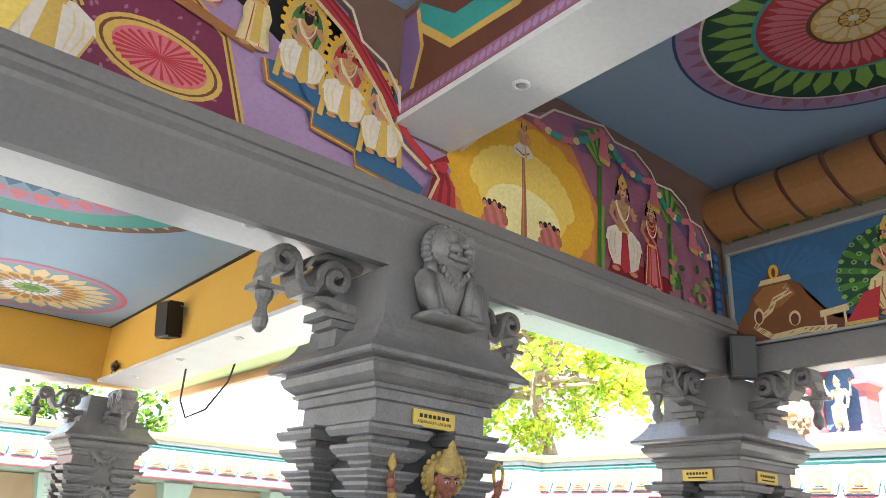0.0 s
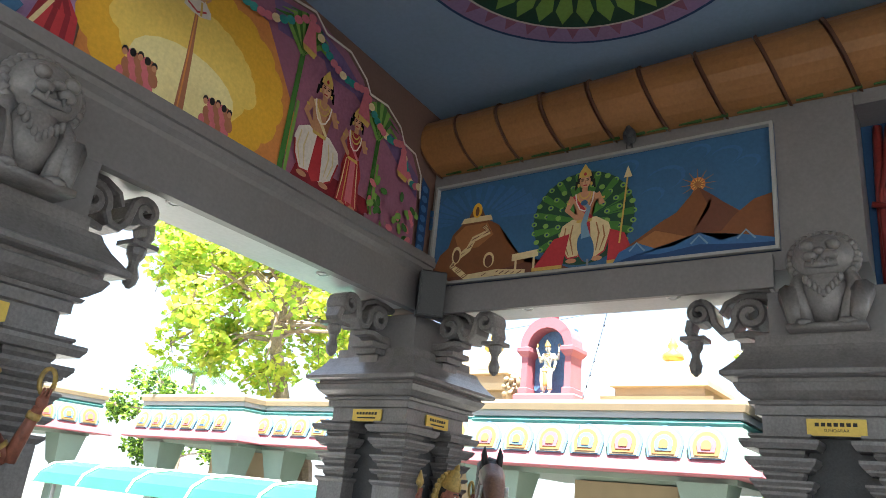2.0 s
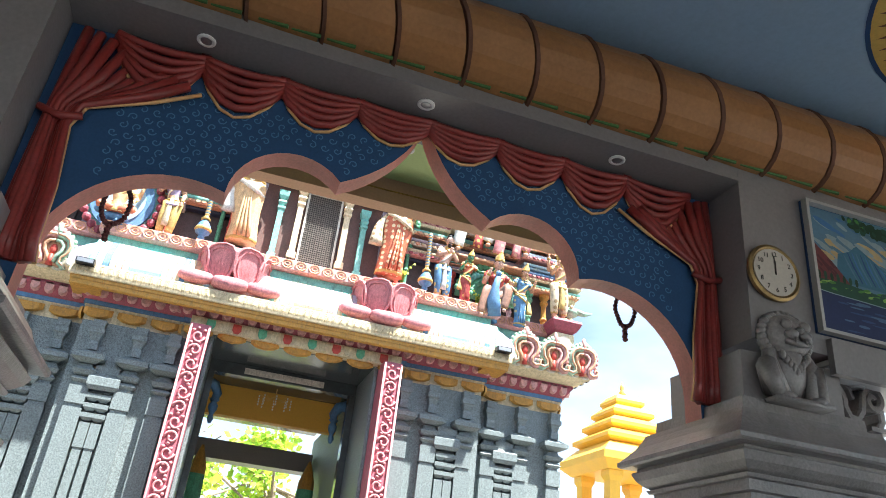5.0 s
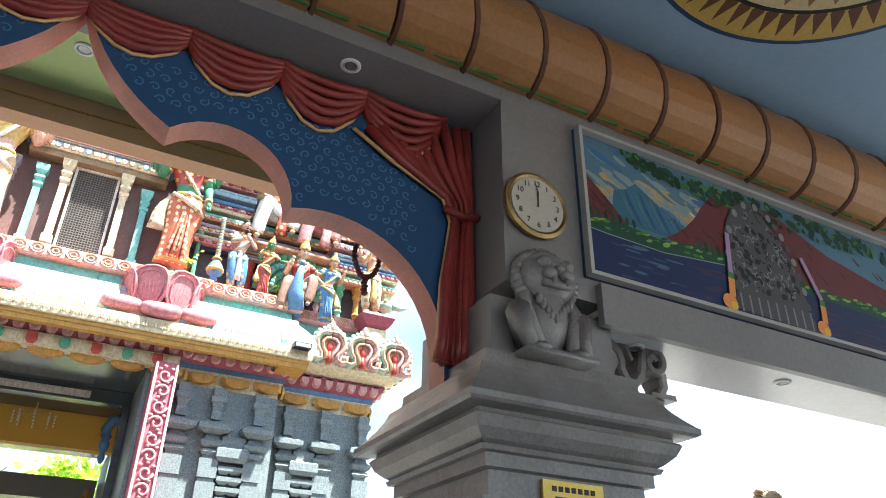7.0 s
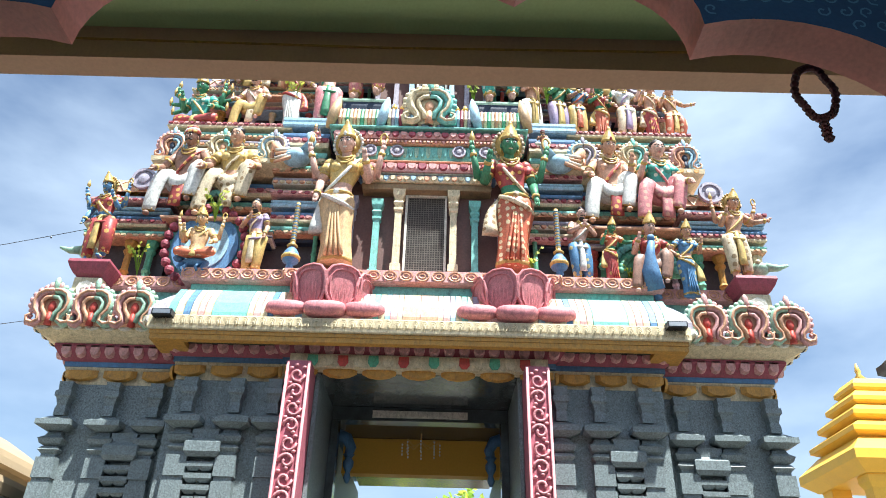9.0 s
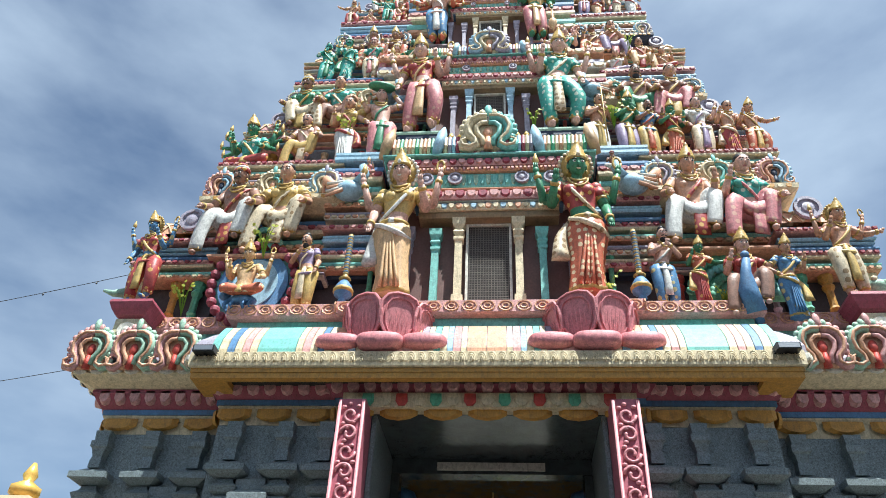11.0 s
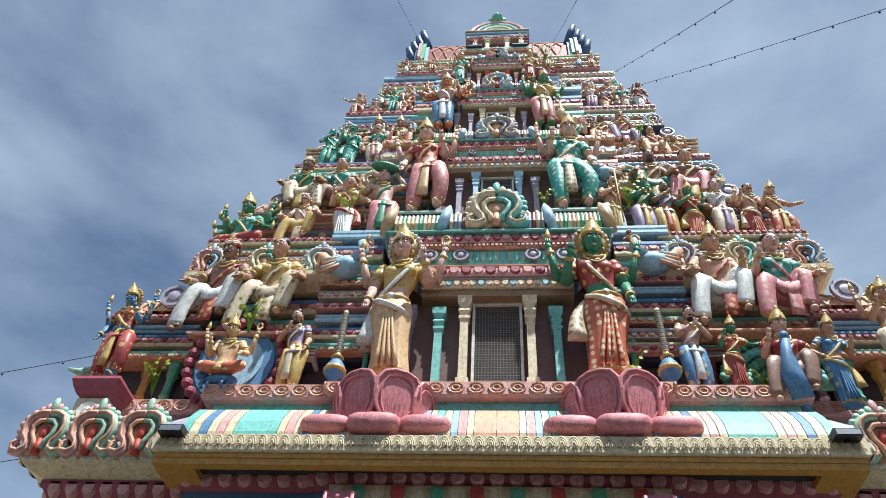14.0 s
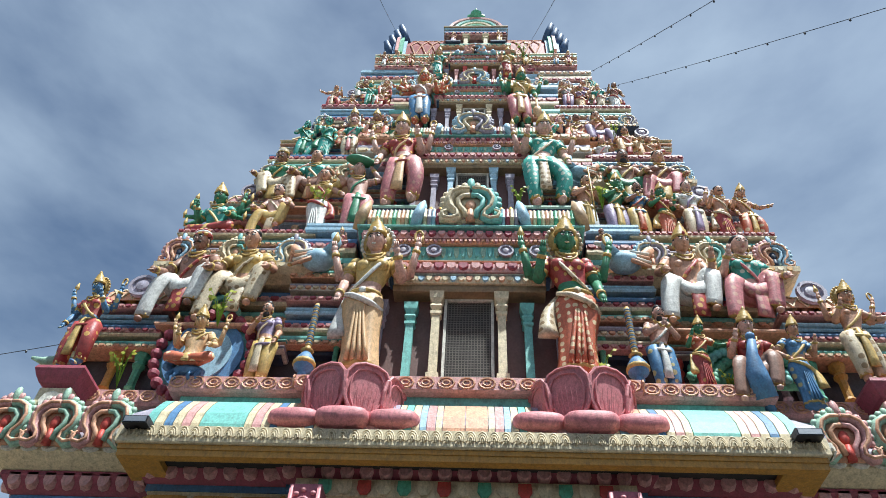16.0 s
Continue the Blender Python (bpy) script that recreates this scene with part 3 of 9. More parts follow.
EDGE = arch_edge()
def arch():
    t = thing("scalloped_arch", "blue painted scalloped arch panel with modelled red curtains", "arch", kind="structure", at=(0, 0, 0))
    c = -ARCH_C
    hi = 4.398
    bm = bmesh.new()
    for p, q in zip(EDGE, EDGE[1:]):
        if abs(p[0] - q[0]) < 1e-4: continue
        for d, flip in ((0.0, 0), (-0.12, 1)):
            vs = [bm.verts.new(fw(u, v, d)) for u, v in (p, q, (q[0], hi), (p[0], hi))]
            bm.faces.new(vs)
    for u0, u1 in ((-0.167, EDGE[0][0]), (EDGE[-1][0], 4.047)):
        box(bm, ARCH_X, ARCH_X + 0.12, -u1, -u0, 2.45, hi)
    part("panel", bm, "arch_blue", t)
    bm = bmesh.new()
    for p, q in zip(EDGE, EDGE[1:]):
        vs = [bm.verts.new(fw(u, v, d)) for (u, v), d in ((p, 0.003), (q, 0.003), (q, -0.16), (p, -0.16))]
        bm.faces.new(vs)
    bmesh.ops.solidify(bm, geom=bm.faces[:], thickness=0.015)
    part("edge_band", bm, "arch_pink", t, "glossy pink intrados band")
    # modelled curtains: side drops and top swags
    for sgn in (-1, 1):
        bm = bmesh.new()
        x0 = c + sgn * 2.07
        for k in range(10):
            a = k / 9
            off = sgn * -(0.015 + 0.026 * k)
            pts = [(x0 + off * 0.9, 2.93), (x0 + off * 0.8, 3.05), (x0 + off * 0.75, 3.35), (x0 + off * 0.55, 3.72), (x0 + off * 0.75, 3.86), (x0 + off * 2.0, 4.00 + 0.08 * (1 - a)), (x0 + off * 2.9, 4.37 - 0.24 * a)]
            tube(bm, [fw(u, v, 0.02 + 0.025 * math.sin(k)) for u, v in pts], [0.03, 0.03, 0.028, 0.02, 0.02, 0.032, 0.03] if k < 9 else [0.012] * 7, 1 if k == 9 else 0, 8)
        tube(bm, [fw(x0 + sgn * -u, v, 0.06) for u, v in ((-0.03, 3.78), (0.08, 3.75), (0.19, 3.78))], 0.022, 0, 8)
        part("curtain_drop", bm, ["curtain_red", "curtain_gold"], t, "tied red plaster curtain drop with gold hem", True)
    n = 8
    w = 3.7 / n
    for s in range(n):
        bm = bmesh.new()
        u0 = c - 1.85 + s * w
        for k in range(6):
            dip = (0.03 + 0.05 * k) * (0.62 + 0.5 * min(1, abs(u0 + w / 2 - c) / 1.3))
            pts = [(u0 + w * (j / 6) * 1.12 - 0.02, 4.375 - 0.005 * k - dip * math.sin(math.pi * min(j / 6 * 1.0, 1)) ** 0.8) for j in range(7)]
            tube(bm, [fw(u, v, 0.012 + 0.008 * (5 - k)) for u, v in pts], 0.026 if k < 5 else 0.010, 1 if k == 5 else 0, 6)
        part("swag", bm, ["curtain_red", "curtain_gold"], t, "red plaster swag with a gold hem", True)
    # small painted curls over the blue
    bm = bmesh.new()
    u = c - 1.72
    def edge_v(u):
        for p, q in zip(EDGE, EDGE[1:]):
            if p[0] <= u <= q[0] and q[0] > p[0]:
                return p[1] + (q[1] - p[1]) * (u - p[0]) / (q[0] - p[0])
        return 9
    row = 0
    v = 2.9
    while v < 4.2:
        u = c - 1.88 + (0.037 if row % 2 else 0)
        while u < c + 1.88:
            if v > edge_v(u) + 0.06 and abs(u - c) < 1.75:
                ph = random.uniform(0, 6.28)
                pts = [(u + (0.006 + 0.0032 * i) * math.cos(ph + i * 0.9), v + (0.006 + 0.0032 * i) * math.sin(ph + i * 0.9)) for i in range(8)]
                for p, q in zip(pts, pts[1:]):
                    d = Vector((q[0] - p[0], q[1] - p[1])); nn = Vector((-d.y, d.x)).normalized() * 0.0035
                    bm.faces.new([bm.verts.new(fw(a, b, 0.0045)) for a, b in ((p[0] - nn.x, p[1] - nn.y), (q[0] - nn.x, q[1] - nn.y), (q[0] + nn.x, q[1] + nn.y), (p[0] + nn.x, p[1] + nn.y))])
            u += 0.075
        v += 0.062
        row += 1
    tagged(part("curls", bm, "arch_blue_light", t, "pale blue painted curls"), kind="stuff")
arch()

# ---- the gate tower ----
def plan(w, f, b, a, m, p1, p2, c=AXIS):
    """Stepped outline of a storey: half width w, front f, back b; the middle bay (half width a) stands p1 forward, the next (m) p2."""
    front = [(f, w), (f, m), (f - p2, m), (f - p2, a), (f - p1, a), (f - p1, -a), (f - p2, -a), (f - p2, -m), (f, -m), (f, -w)]
    return [(x, y + c) for x, y in front] + [(b, c - w), (b, c + w)]


def along(poly, off, step, sides=("front",)):
    """Evenly spaced places along the outline's front sides: x, y, and the way of the side (0: facing -x, 1: facing +-y)."""
    g = grown(poly, off)
    out = []
    n = len(g)
    for i in range(n):
        (ax, ay), (bx, by) = g[i], g[(i + 1) % n]
        L = math.hypot(bx - ax, by - ay)
        if ax > poly[0][0] + 1.5 and bx > poly[0][0] + 1.5: continue
        if abs(by - ay) > abs(bx - ax) and by > ay: continue
        k = max(1, round(L / step))
        for j in range(k):
            a = (j + 0.5) / k
            out.append((ax + (bx - ax) * a, ay + (by - ay) * a, math.degrees(math.atan2(by - ay, bx - ax)) , L / k))
    return out


gopuram = thing("gate_tower", "tall tiered temple gate tower crowded with painted plaster figures", "tower", at=(0, 0, 0))

# granite storey with the gateway
BW, BF, BB = 4.1, 13.0, 18.3
DOOR, DTOP = 1.17, 4.70
def granite():
    for s in (-1, 1):
        y0, y1 = AXIS + s * DOOR, AXIS + s * BW
        bm = bmesh.new(); box(bm, BF, BB, min(y0, y1), max(y0, y1), -0.35, 4.58)
        part("granite_wall", bm, "granite", gopuram, "speckled blue-grey granite wall")
        y0, y1 = AXIS + s * (DOOR + 0.02), AXIS + s * 2.75
        bm = bmesh.new(); box(bm, BF - 0.25, BF - 0.003, min(y0, y1), max(y0, y1), -0.35, 4.58)
        part("granite_facing", bm, "granite", gopuram, "speckled blue-grey granite facing")
    bm = bmesh.new(); box(bm, BF - 0.25, BB, AXIS - DOOR + 0.003, AXIS + DOOR - 0.003, DTOP, 4.95)
    part("lintel", bm, "polished_granite", gopuram, "dark polished granite lintel")
    for s in (-1, 1):
        y0, y1 = AXIS + s * (DOOR - 0.006), AXIS + s * (DOOR - 0.05)
        bm = bmesh.new(); box(bm, BF - 0.25, BF + 1.6, min(y0, y1), max(y0, y1), -0.35, DTOP - 0.003)
        part("door_jamb", bm, "granite_trim", gopuram, "grey granite jamb lining")
granite()

def pilaster_mesh():
    """Granite wall pilaster with bell, plate and bracket, 4.5 high, facing -x."""
    bm = bmesh.new()
    sq = rect(-0.10, 0.05, -0.11, 0.11)
    loft(bm, sq, [(-0.3, 0), (3.35, 0)])
    loft(bm, sq, [(3.352, -0.015), (3.40, -0.015)])
    loft(bm, sq, [(3.402, 0.0), (3.62, 0.0)])
    loft(bm, sq, [(3.622, -0.03), (3.66, -0.03), (3.70, 0.01), (3.74, -0.02)])
    loft(bm, sq, [(3.742, -0.04), (3.77, 0.01), (3.82, 0.03), (3.86, -0.02), (3.91, -0.04)])
    loft(bm, sq, [(3.912, -0.01), (3.955, 0.07), (3.96, 0.085), (4.02, 0.085), (4.03, 0.05), (4.08, -0.02)])
    loft(bm, rect(-0.11, 0.05, -0.06, 0.06), [(4.082, 0), (4.16, 0.0), (4.20, -0.01), (4.28, 0.01), (4.30, 0.03), (4.36, 0.03), (4.37, 0.01), (4.47, 0.02)])
    bmesh.ops.translate(bm, verts=bm.verts, vec=(0, 0, 0.10))
    return mesh_of("pilaster", bm, "granite_trim")
ME_PIL = pilaster_mesh()
def thin_pil():
    bm = bmesh.new()
    sq = rect(-0.07, 0.05, -0.05, 0.05)
    loft(bm, sq, [(-0.3, 0), (3.0, 0)])
    loft(bm, sq, [(3.002, 0.01), (3.3, 0.01)])
    for z in (3.32, 3.44, 3.56):
        loft(bm, sq, [(z, -0.01), (z + 0.04, 0.03), (z + 0.09, 0.03), (z + 0.1, -0.01)])
    return mesh_of("thin_pilaster", bm, "granite_trim")
ME_THIN = thin_pil()
for s in (-1, 1):
    for y, f in ((1.58, 0.25), (2.0, 0.25), (2.52, 0.25), (2.98, 0), (3.48, 0), (4.02, 0)):
        o = new("pilaster", ME_PIL); o.parent = gopuram; o.location = (BF - f, AXIS + s * y, 0)
    for y, f in ((2.2, 0.25), (2.33, 0.25), (3.17, 0), (3.30, 0)):
        o = new("thin_pilaster", ME_THIN); o.parent = gopuram; o.location = (BF - f, AXIS + s * y, 0.0)
    bm = bmesh.new(); yc = AXIS + s * 2.26; loft(bm, rect(BF - 0.36, BF - 0.2, yc - 0.16, yc + 0.16), [(3.7, 0), (3.75, 0.03), (3.85, 0.03), (3.9, -0.02), (4.0, -0.02)])
    part("niche_hood", bm, "granite_trim", gopuram)
    bm = bmesh.new(); yc = AXIS + s * 3.23; loft(bm, rect(BF - 0.11, BF + 0.05, yc - 0.16, yc + 0.16), [(3.7, 0), (3.75, 0.03), (3.85, 0.03), (3.9, -0.02), (4.0, -0.02)])
    part("niche_hood", bm, "granite_trim", gopuram)
    # pink carved door frame strip
    y0 = AXIS + s * (DOOR + 0.13)
    bm = bmesh.new(); box(bm, BF - 0.62, BF - 0.253, y0 - 0.13, y0 + 0.13, -0.35, DTOP)
    fr = part("door_frame", bm, "g_frame_pink", gopuram, "pink painted carved door frame strip")
    bm = bmesh.new()
    for e in (-0.115, 0.115):
        box(bm, BF - 0.645, BF - 0.622, y0 + e - 0.014, y0 + e + 0.014, -0.3, DTOP - 0.02)
    z = 1.2
    k = 0
    while z < DTOP - 0.15:
        sp = []
        for i in range(14):
            a = i / 13
            th = a * 2.0 * math.pi * 1.1 + (0 if k % 2 else math.pi)
            r = 0.085 * (1 - 0.7 * a)
            sp.append((BF - 0.63, y0 + r * math.cos(th) * (1 if k % 2 else 1), z + r * math.sin(th)))
        tube(bm, sp, 0.017, 0, 5)
        for da in (0.6, 2.2, 3.9):
            ball(bm, (BF - 0.63, y0 + 0.07 * math.cos(da + k), z + 0.085 + 0.03 * math.sin(da + k)), (0.018, 0.028, 0.02), 0, 6, 4)
        z += 0.185
        k += 1
    part("scrollwork", bm, "g_frame_relief", fr, "paler pink scrolled relief", True)

def ring(poly, levels, key, name="moulding", label=""):
    bm = bmesh.new(); loft(bm, poly, levels)
    return part(name, bm, key, gopuram, label)

P0 = plan(BW, BF, BB, 1.5, 2.75, 0.30, 0.25)
for e in (-1, 1):
    for o0, o1, xf in ((DOOR + 0.27, 2.74, BF - 0.25), (2.745, BW, BF)):
        y0, y1 = sorted((AXIS + e * o0, AXIS + e * o1))
        bm = bmesh.new(); loft(bm, rect(xf, 15.0, y0, y1), [(4.583, 0.0), (4.72, 0.01), (4.76, 0.04), (4.78, 0.04)])
        part("moulding", bm, "g_cream", gopuram, "cream carved band")
ring(P0, [(4.782, 0.05), (4.84, 0.05)], "g_blue")
ring(P0, [(4.842, 0.06), (4.87, 0.09), (4.98, 0.17), (5.02, 0.17)], "g_deep_pink", label="deep pink lotus-petal band")
ring(P0, [(5.022, 0.14), (5.07, 0.28), (5.12, 0.36), (5.20, 0.36)], "g_cream")
ring(P0, [(5.202, 0.34), (5.29, 0.34), (5.41, 0.29), (5.53, 0.19), (5.62, 0.10)], "g_lilac")
ring(P0, [(5.622, 0.04), (5.78, 0.04)], "g_teal")
ring(P0, [(5.782, 0.12), (5.80, 0.15), (5.945, 0.15), (5.967, 0.10)], "g_pink", label="pink carved rail")

def petals(poly, off, z, h, step, key, depth=0.05, name="petal_moulding", fill=0.86):
    """A row of small rounded petals on a band."""
    bm = bmesh.new()
    for x, y, ang, L in along(poly, off, step):
        m = Matrix.Translation((x, y, z)) @ pose(0, 0, 0, 0, 0, ang)
        w = L * fill / 2
        pts = [(-w, h), (w, h), (w, h * 0.4), (w * 0.6, h * 0.12), (0, 0), (-w * 0.6, h * 0.12), (-w, h * 0.4)]
        a = [bm.verts.new(m @ Vector((px, 0.01, pz))) for px, pz in pts]
        b = [bm.verts.new(m @ Vector((px * 0.7, -depth, pz * 0.8 + h * 0.1))) for px, pz in pts]
        n = len(pts)
        for i in range(n):
            bm.faces.new((a[i], a[(i + 1) % n], b[(i + 1) % n], b[i]))
        bm.faces.new(b)
    return tagged(part(name, bm, key, gopuram), kind="stuff")
petals(P0, 0.11, 4.86, 0.16, 0.17, "g_pink", 0.06)
petals(P0, 0.05, 4.60, 0.14, 0.42, "g_ochre", 0.03)
petals(P0, 0.37, 5.10, 0.09, 0.2, "g_white", 0.02)
bm = bmesh.new()
for x, y, ang, L in along(P0, 0.155, 0.19):
    mm = Matrix.Translation((x, y, 5.872)) @ pose(0, 0, 0, 0, 0, ang)
    for r in (0.062, 0.03):
        tube(bm, [mm @ Vector((r * 1.25 * math.cos(t), 0, r * math.sin(t))) for t in [2 * math.pi * i / 10 for i in range(11)]], 0.010, 0, 4)
tagged(part("scroll_moulding", bm, "g_salmon", gopuram, "row of painted scrolls"), kind="stuff")

# projecting slab over the gate
SLAB_X, SLAB_H = 12.28, 2.97
bm = bmesh.new()
box(bm, SLAB_X, SLAB_X + 0.11, AXIS - SLAB_H, AXIS + SLAB_H, 4.94, 4.985)
box(bm, SLAB_X + 0.01, SLAB_X + 0.10, AXIS - SLAB_H + 0.01, AXIS + SLAB_H - 0.01, 4.88, 4.938)
for s in (-1, 1):
    y0, y1 = AXIS + s * (SLAB_H - 0.01), AXIS + s * (SLAB_H - 0.36)
    box(bm, SLAB_X + 0.102, 12.72, min(y0, y1), max(y0, y1), 4.88, 4.938)
canopy = part("gate_slab", bm, "g_ochre", gopuram, "ochre projecting concrete slab over the gateway")
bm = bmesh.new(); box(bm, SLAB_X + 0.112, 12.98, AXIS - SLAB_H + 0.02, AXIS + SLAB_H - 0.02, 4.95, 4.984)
part("slab_soffit", bm, "soffit_dark", canopy, "dark concrete soffit")
bm = bmesh.new(); loft(bm, rect(SLAB_X, 12.98, AXIS - SLAB_H, AXIS + SLAB_H), [(4.988, 0.02), (5.0, 0.03), (5.15, 0.03), (5.168, 0.0)])
part("slab_band", bm, "g_cream", canopy, "cream carved edge band")
bm = bmesh.new()
for i in range(60):
    y = AXIS - SLAB_H + 0.05 + i * (2 * SLAB_H - 0.10) / 59
    for r, d in ((0.066, 0.0), (0.046, 0.010), (0.024, 0.018)):
        tube(bm, [(SLAB_X - 0.032 - d, y + r * 0.74 * math.cos(t), 5.045 + r * 1.5 * math.sin(t)) for t in [math.pi * k / 8 for k in range(9)]], 0.007, 0, 4)
    ball(bm, (SLAB_X - 0.036, y, 5.05), (0.02, 0.012, 0.025), 0, 6, 4)
tagged(part("rosette_moulding", bm, "g_cream", canopy, "row of carved scallops"), kind="stuff")
# painted sloping cornice behind the slab
STRIPE = ((0.0, 0.20, "g_salmon"), (0.20, 0.26, "g_cream"), (0.26, 0.34, "g_pink"), (0.34, 0.40, "g_light_blue"), (0.40, 0.47, "g_cream"), (0.47, 0.54, "g_teal"), (0.54, 0.60, "g_cream"), (0.60, 0.67, "g_lilac"), (0.67, 0.75, "g_salmon"), (1.25, 1.33, "g_cream"), (1.33, 1.41, "g_light_blue"), (1.41, 1.49, "g_cream"), (1.49, 1.57, "g_salmon"), (1.57, 1.65, "g_cream"), (1.65, 1.72, "g_blue"), (1.72, 1.80, "g_cream"), (1.80, 1.88, "g_pink"), (1.88, 1.95, "g_cream"), (1.95, 2.35, "g_teal"), (2.35, 2.43, "g_cream"), (2.43, 2.51, "g_pink"), (2.51, 2.59, "g_cream"), (2.59, 2.67, "g_blue"), (2.67, 2.76, "g_cream"), (2.76, 2.85, "g_teal"), (0.75, 1.25, "g_pink"))
for y0, y1, key in [q for a0, a1, kk in STRIPE for q in ((a0, a1, kk), (-a1, -a0, kk))]:
    bm = bmesh.new()
    a = [(12.34, 5.170), (12.34, 5.24), (12.385, 5.38), (12.48, 5.52), (12.575, 5.63), (12.72, 5.63), (12.72, 5.170)]
    slab(bm, a, lambda u, v, d: (u, AXIS + d, v), y0 + 0.004, y1 - 0.004)
    part("painted_panel", bm, key, canopy)

# storeys: window bay, striped side recesses, side pavilions under eaves, corner pavilions
def course(x, o0, o1, z0, z1, key, name="course", label="", lip=0.012):
    """A rounded-edged course facing -x between two offsets from the tower's axis."""
    a, b = sorted((o0, o1))
    bm = bmesh.new()
    loft(bm, rect(x, 15.4, AXIS + a, AXIS + b), [(z0, -lip), (z0 + (z1 - z0) * 0.35, 0), (z1 - 0.012, 0), (z1 - 0.004, -0.008)])
    return part(name, bm, key, gopuram, label)


def petal_strip(x, o0, o1, z0, h, step, keys, depth=0.035, name="petal_moulding"):
    """Rounded petals in a row on a front face, their colours in turn."""
    a, b = sorted((o0, o1))
    n = max(1, round((b - a) / step))
    L = (b - a) / n
    bm = bmesh.new()
    for i in range(n):
        yc, w, mi = AXIS + a + (i + 0.5) * L, L * 0.45, i % len(keys)
        pts = [(-w, h), (w, h), (w, h * 0.4), (w * 0.6, h * 0.12), (0, 0), (-w * 0.6, h * 0.12), (-w, h * 0.4)]
        p = [bm.verts.new((x + 0.01, yc + u, z0 + v)) for u, v in pts]
        q = [bm.verts.new((x - depth, yc + u * 0.72, z0 + v * 0.8 + h * 0.1)) for u, v in pts]
        for k in range(7):
            bm.faces.new((p[k], p[(k + 1) % 7], q[(k + 1) % 7], q[k])).material_index = mi
        bm.faces.new(q).material_index = mi
    return tagged(part(name, bm, list(keys), gopuram), kind="stuff")


def rib_strip(x, o0, o1, z0, z1, step, keys):
    """A barrel rail of close ribs, bulging to -x."""
    a, b = sorted((o0, o1))
    n = max(1, round((b - a) / step))
    bm = bmesh.new()
    h = z1 - z0
    for i in range(n):
        y = AXIS + a + (i + 0.5) * (b - a) / n
        r = (b - a) / n * 0.5
        tube(bm, [(x + 0.03, y, z0), (x - 0.05 * h / 0.3, y, z0 + h * 0.30), (x - 0.03 * h / 0.3, y, z0 + h * 0.7), (x + 0.10 * h / 0.3, y, z1)], [r, r, r, r * 0.8], i % len(keys), 6)
    return tagged(part("rib_moulding", bm, list(keys), gopuram, "painted ribs of a small barrel roof"), kind="stuff")


def kudu_mesh(left, right, heart):
    """A horseshoe scroll ornament in relief, facing -x, 1 wide and about 1 high, base at the origin."""
    bm = bmesh.new()
    def fr(u, v, d): return (-d - 0.10 * v, u, v)
    for s in (-1, 1):
        mi = 0 if s > 0 else 1
        # fat outer horseshoe limb that ends in a curl
        pts = [(0.02, 0.80), (0.16, 0.80), (0.29, 0.72), (0.35, 0.56), (0.32, 0.38), (0.22, 0.26), (0.20, 0.14), (0.30, 0.07), (0.42, 0.10), (0.45, 0.21), (0.37, 0.26)]
        for off, r, d, m in ((0.0, 0.085, 0.0, mi), (0.0, 0.030, 0.080, 2)):
            tube(bm, [fr(s * u, v, d) for u, v in pts], [r, r, r, r, r, r * 0.8, r * 0.9, r, r, r * 0.8, r * 0.5], m, 8)
        inn = [(0.01, 0.66), (0.12, 0.65), (0.20, 0.55), (0.18, 0.40), (0.10, 0.28), (0.08, 0.12)]
        tube(bm, [fr(s * u, v, 0.04) for u, v in inn], 0.045, 2 if s > 0 else mi, 6)
        # leafy outer edge
        for k in range(8):
            t = k / 7
            a = math.radians(100 - 125 * t)
            ball(bm, fr(s * 0.43 * math.cos(a), 0.52 + 0.40 * math.sin(a), 0.0), (0.05, 0.075, 0.075), mi, 6, 4)
    slab(bm, [(-0.28, 0.06), (0.28, 0.06), (0.33, 0.5), (0.2, 0.76), (-0.2, 0.76), (-0.33, 0.5)], fr, -0.09, 0.0, 2)
    ball(bm, fr(0, 0.46, 0.0), (0.05, 0.09, 0.13), 3, 8, 6)
    tube(bm, [fr(0, 0.32, 0.02), fr(0, 0.04, 0.02)], [0.04, 0.08], 3, 6)
    # flame crest
    for u, v, w, h in ((0, 0.98, 0.07, 0.16), (-0.10, 0.92, 0.06, 0.09), (0.10, 0.92, 0.06, 0.09)):
        ball(bm, fr(u, v, 0.01), (0.05, w, h), mi if u else 1, 6, 5)
    return mesh_of("kudu_ornament", bm, [left, right, "g_salmon" if left in ("g_pink", "g_mint") else "g_cream", heart], True)
KUDU = [kudu_mesh("g_pink", "g_mint", "g_red"), kudu_mesh("g_mint", "g_pink", "g_red"), kudu_mesh("g_light_blue", "g_lilac", "g_salmon"), kudu_mesh("g_cream", "g_teal", "g_salmon"), kudu_mesh("g_pink", "g_light_blue", "g_navy"), kudu_mesh("g_lilac", "g_light_blue", "g_red")]
def kudu(k, x, off, z, s, h=0.0):
    o = new("kudu_ornament", KUDU[k]); o.parent = gopuram
    o.matrix_local = pose(x, AXIS + off, z) @ Matrix.Diagonal((s, s, h or s, 1))


def turned_post(x, off, z0, h, r, key):
    bm = bmesh.new()
    spin(bm, [(r * 1.5, 0), (r * 1.5, 0.07 * h), (r, 0.10 * h), (r * 0.9, 0.45 * h), (r * 1.25, 0.48 * h), (r * 0.9, 0.52 * h), (r * 0.9, 0.76 * h), (r * 1.5, 0.82 * h), (r, 0.87 * h), (r * 1.7, 0.94 * h), (r * 1.7, h - 0.004)], (x, AXIS + off, z0), 8)
    return part("colonnette", bm, key, gopuram)


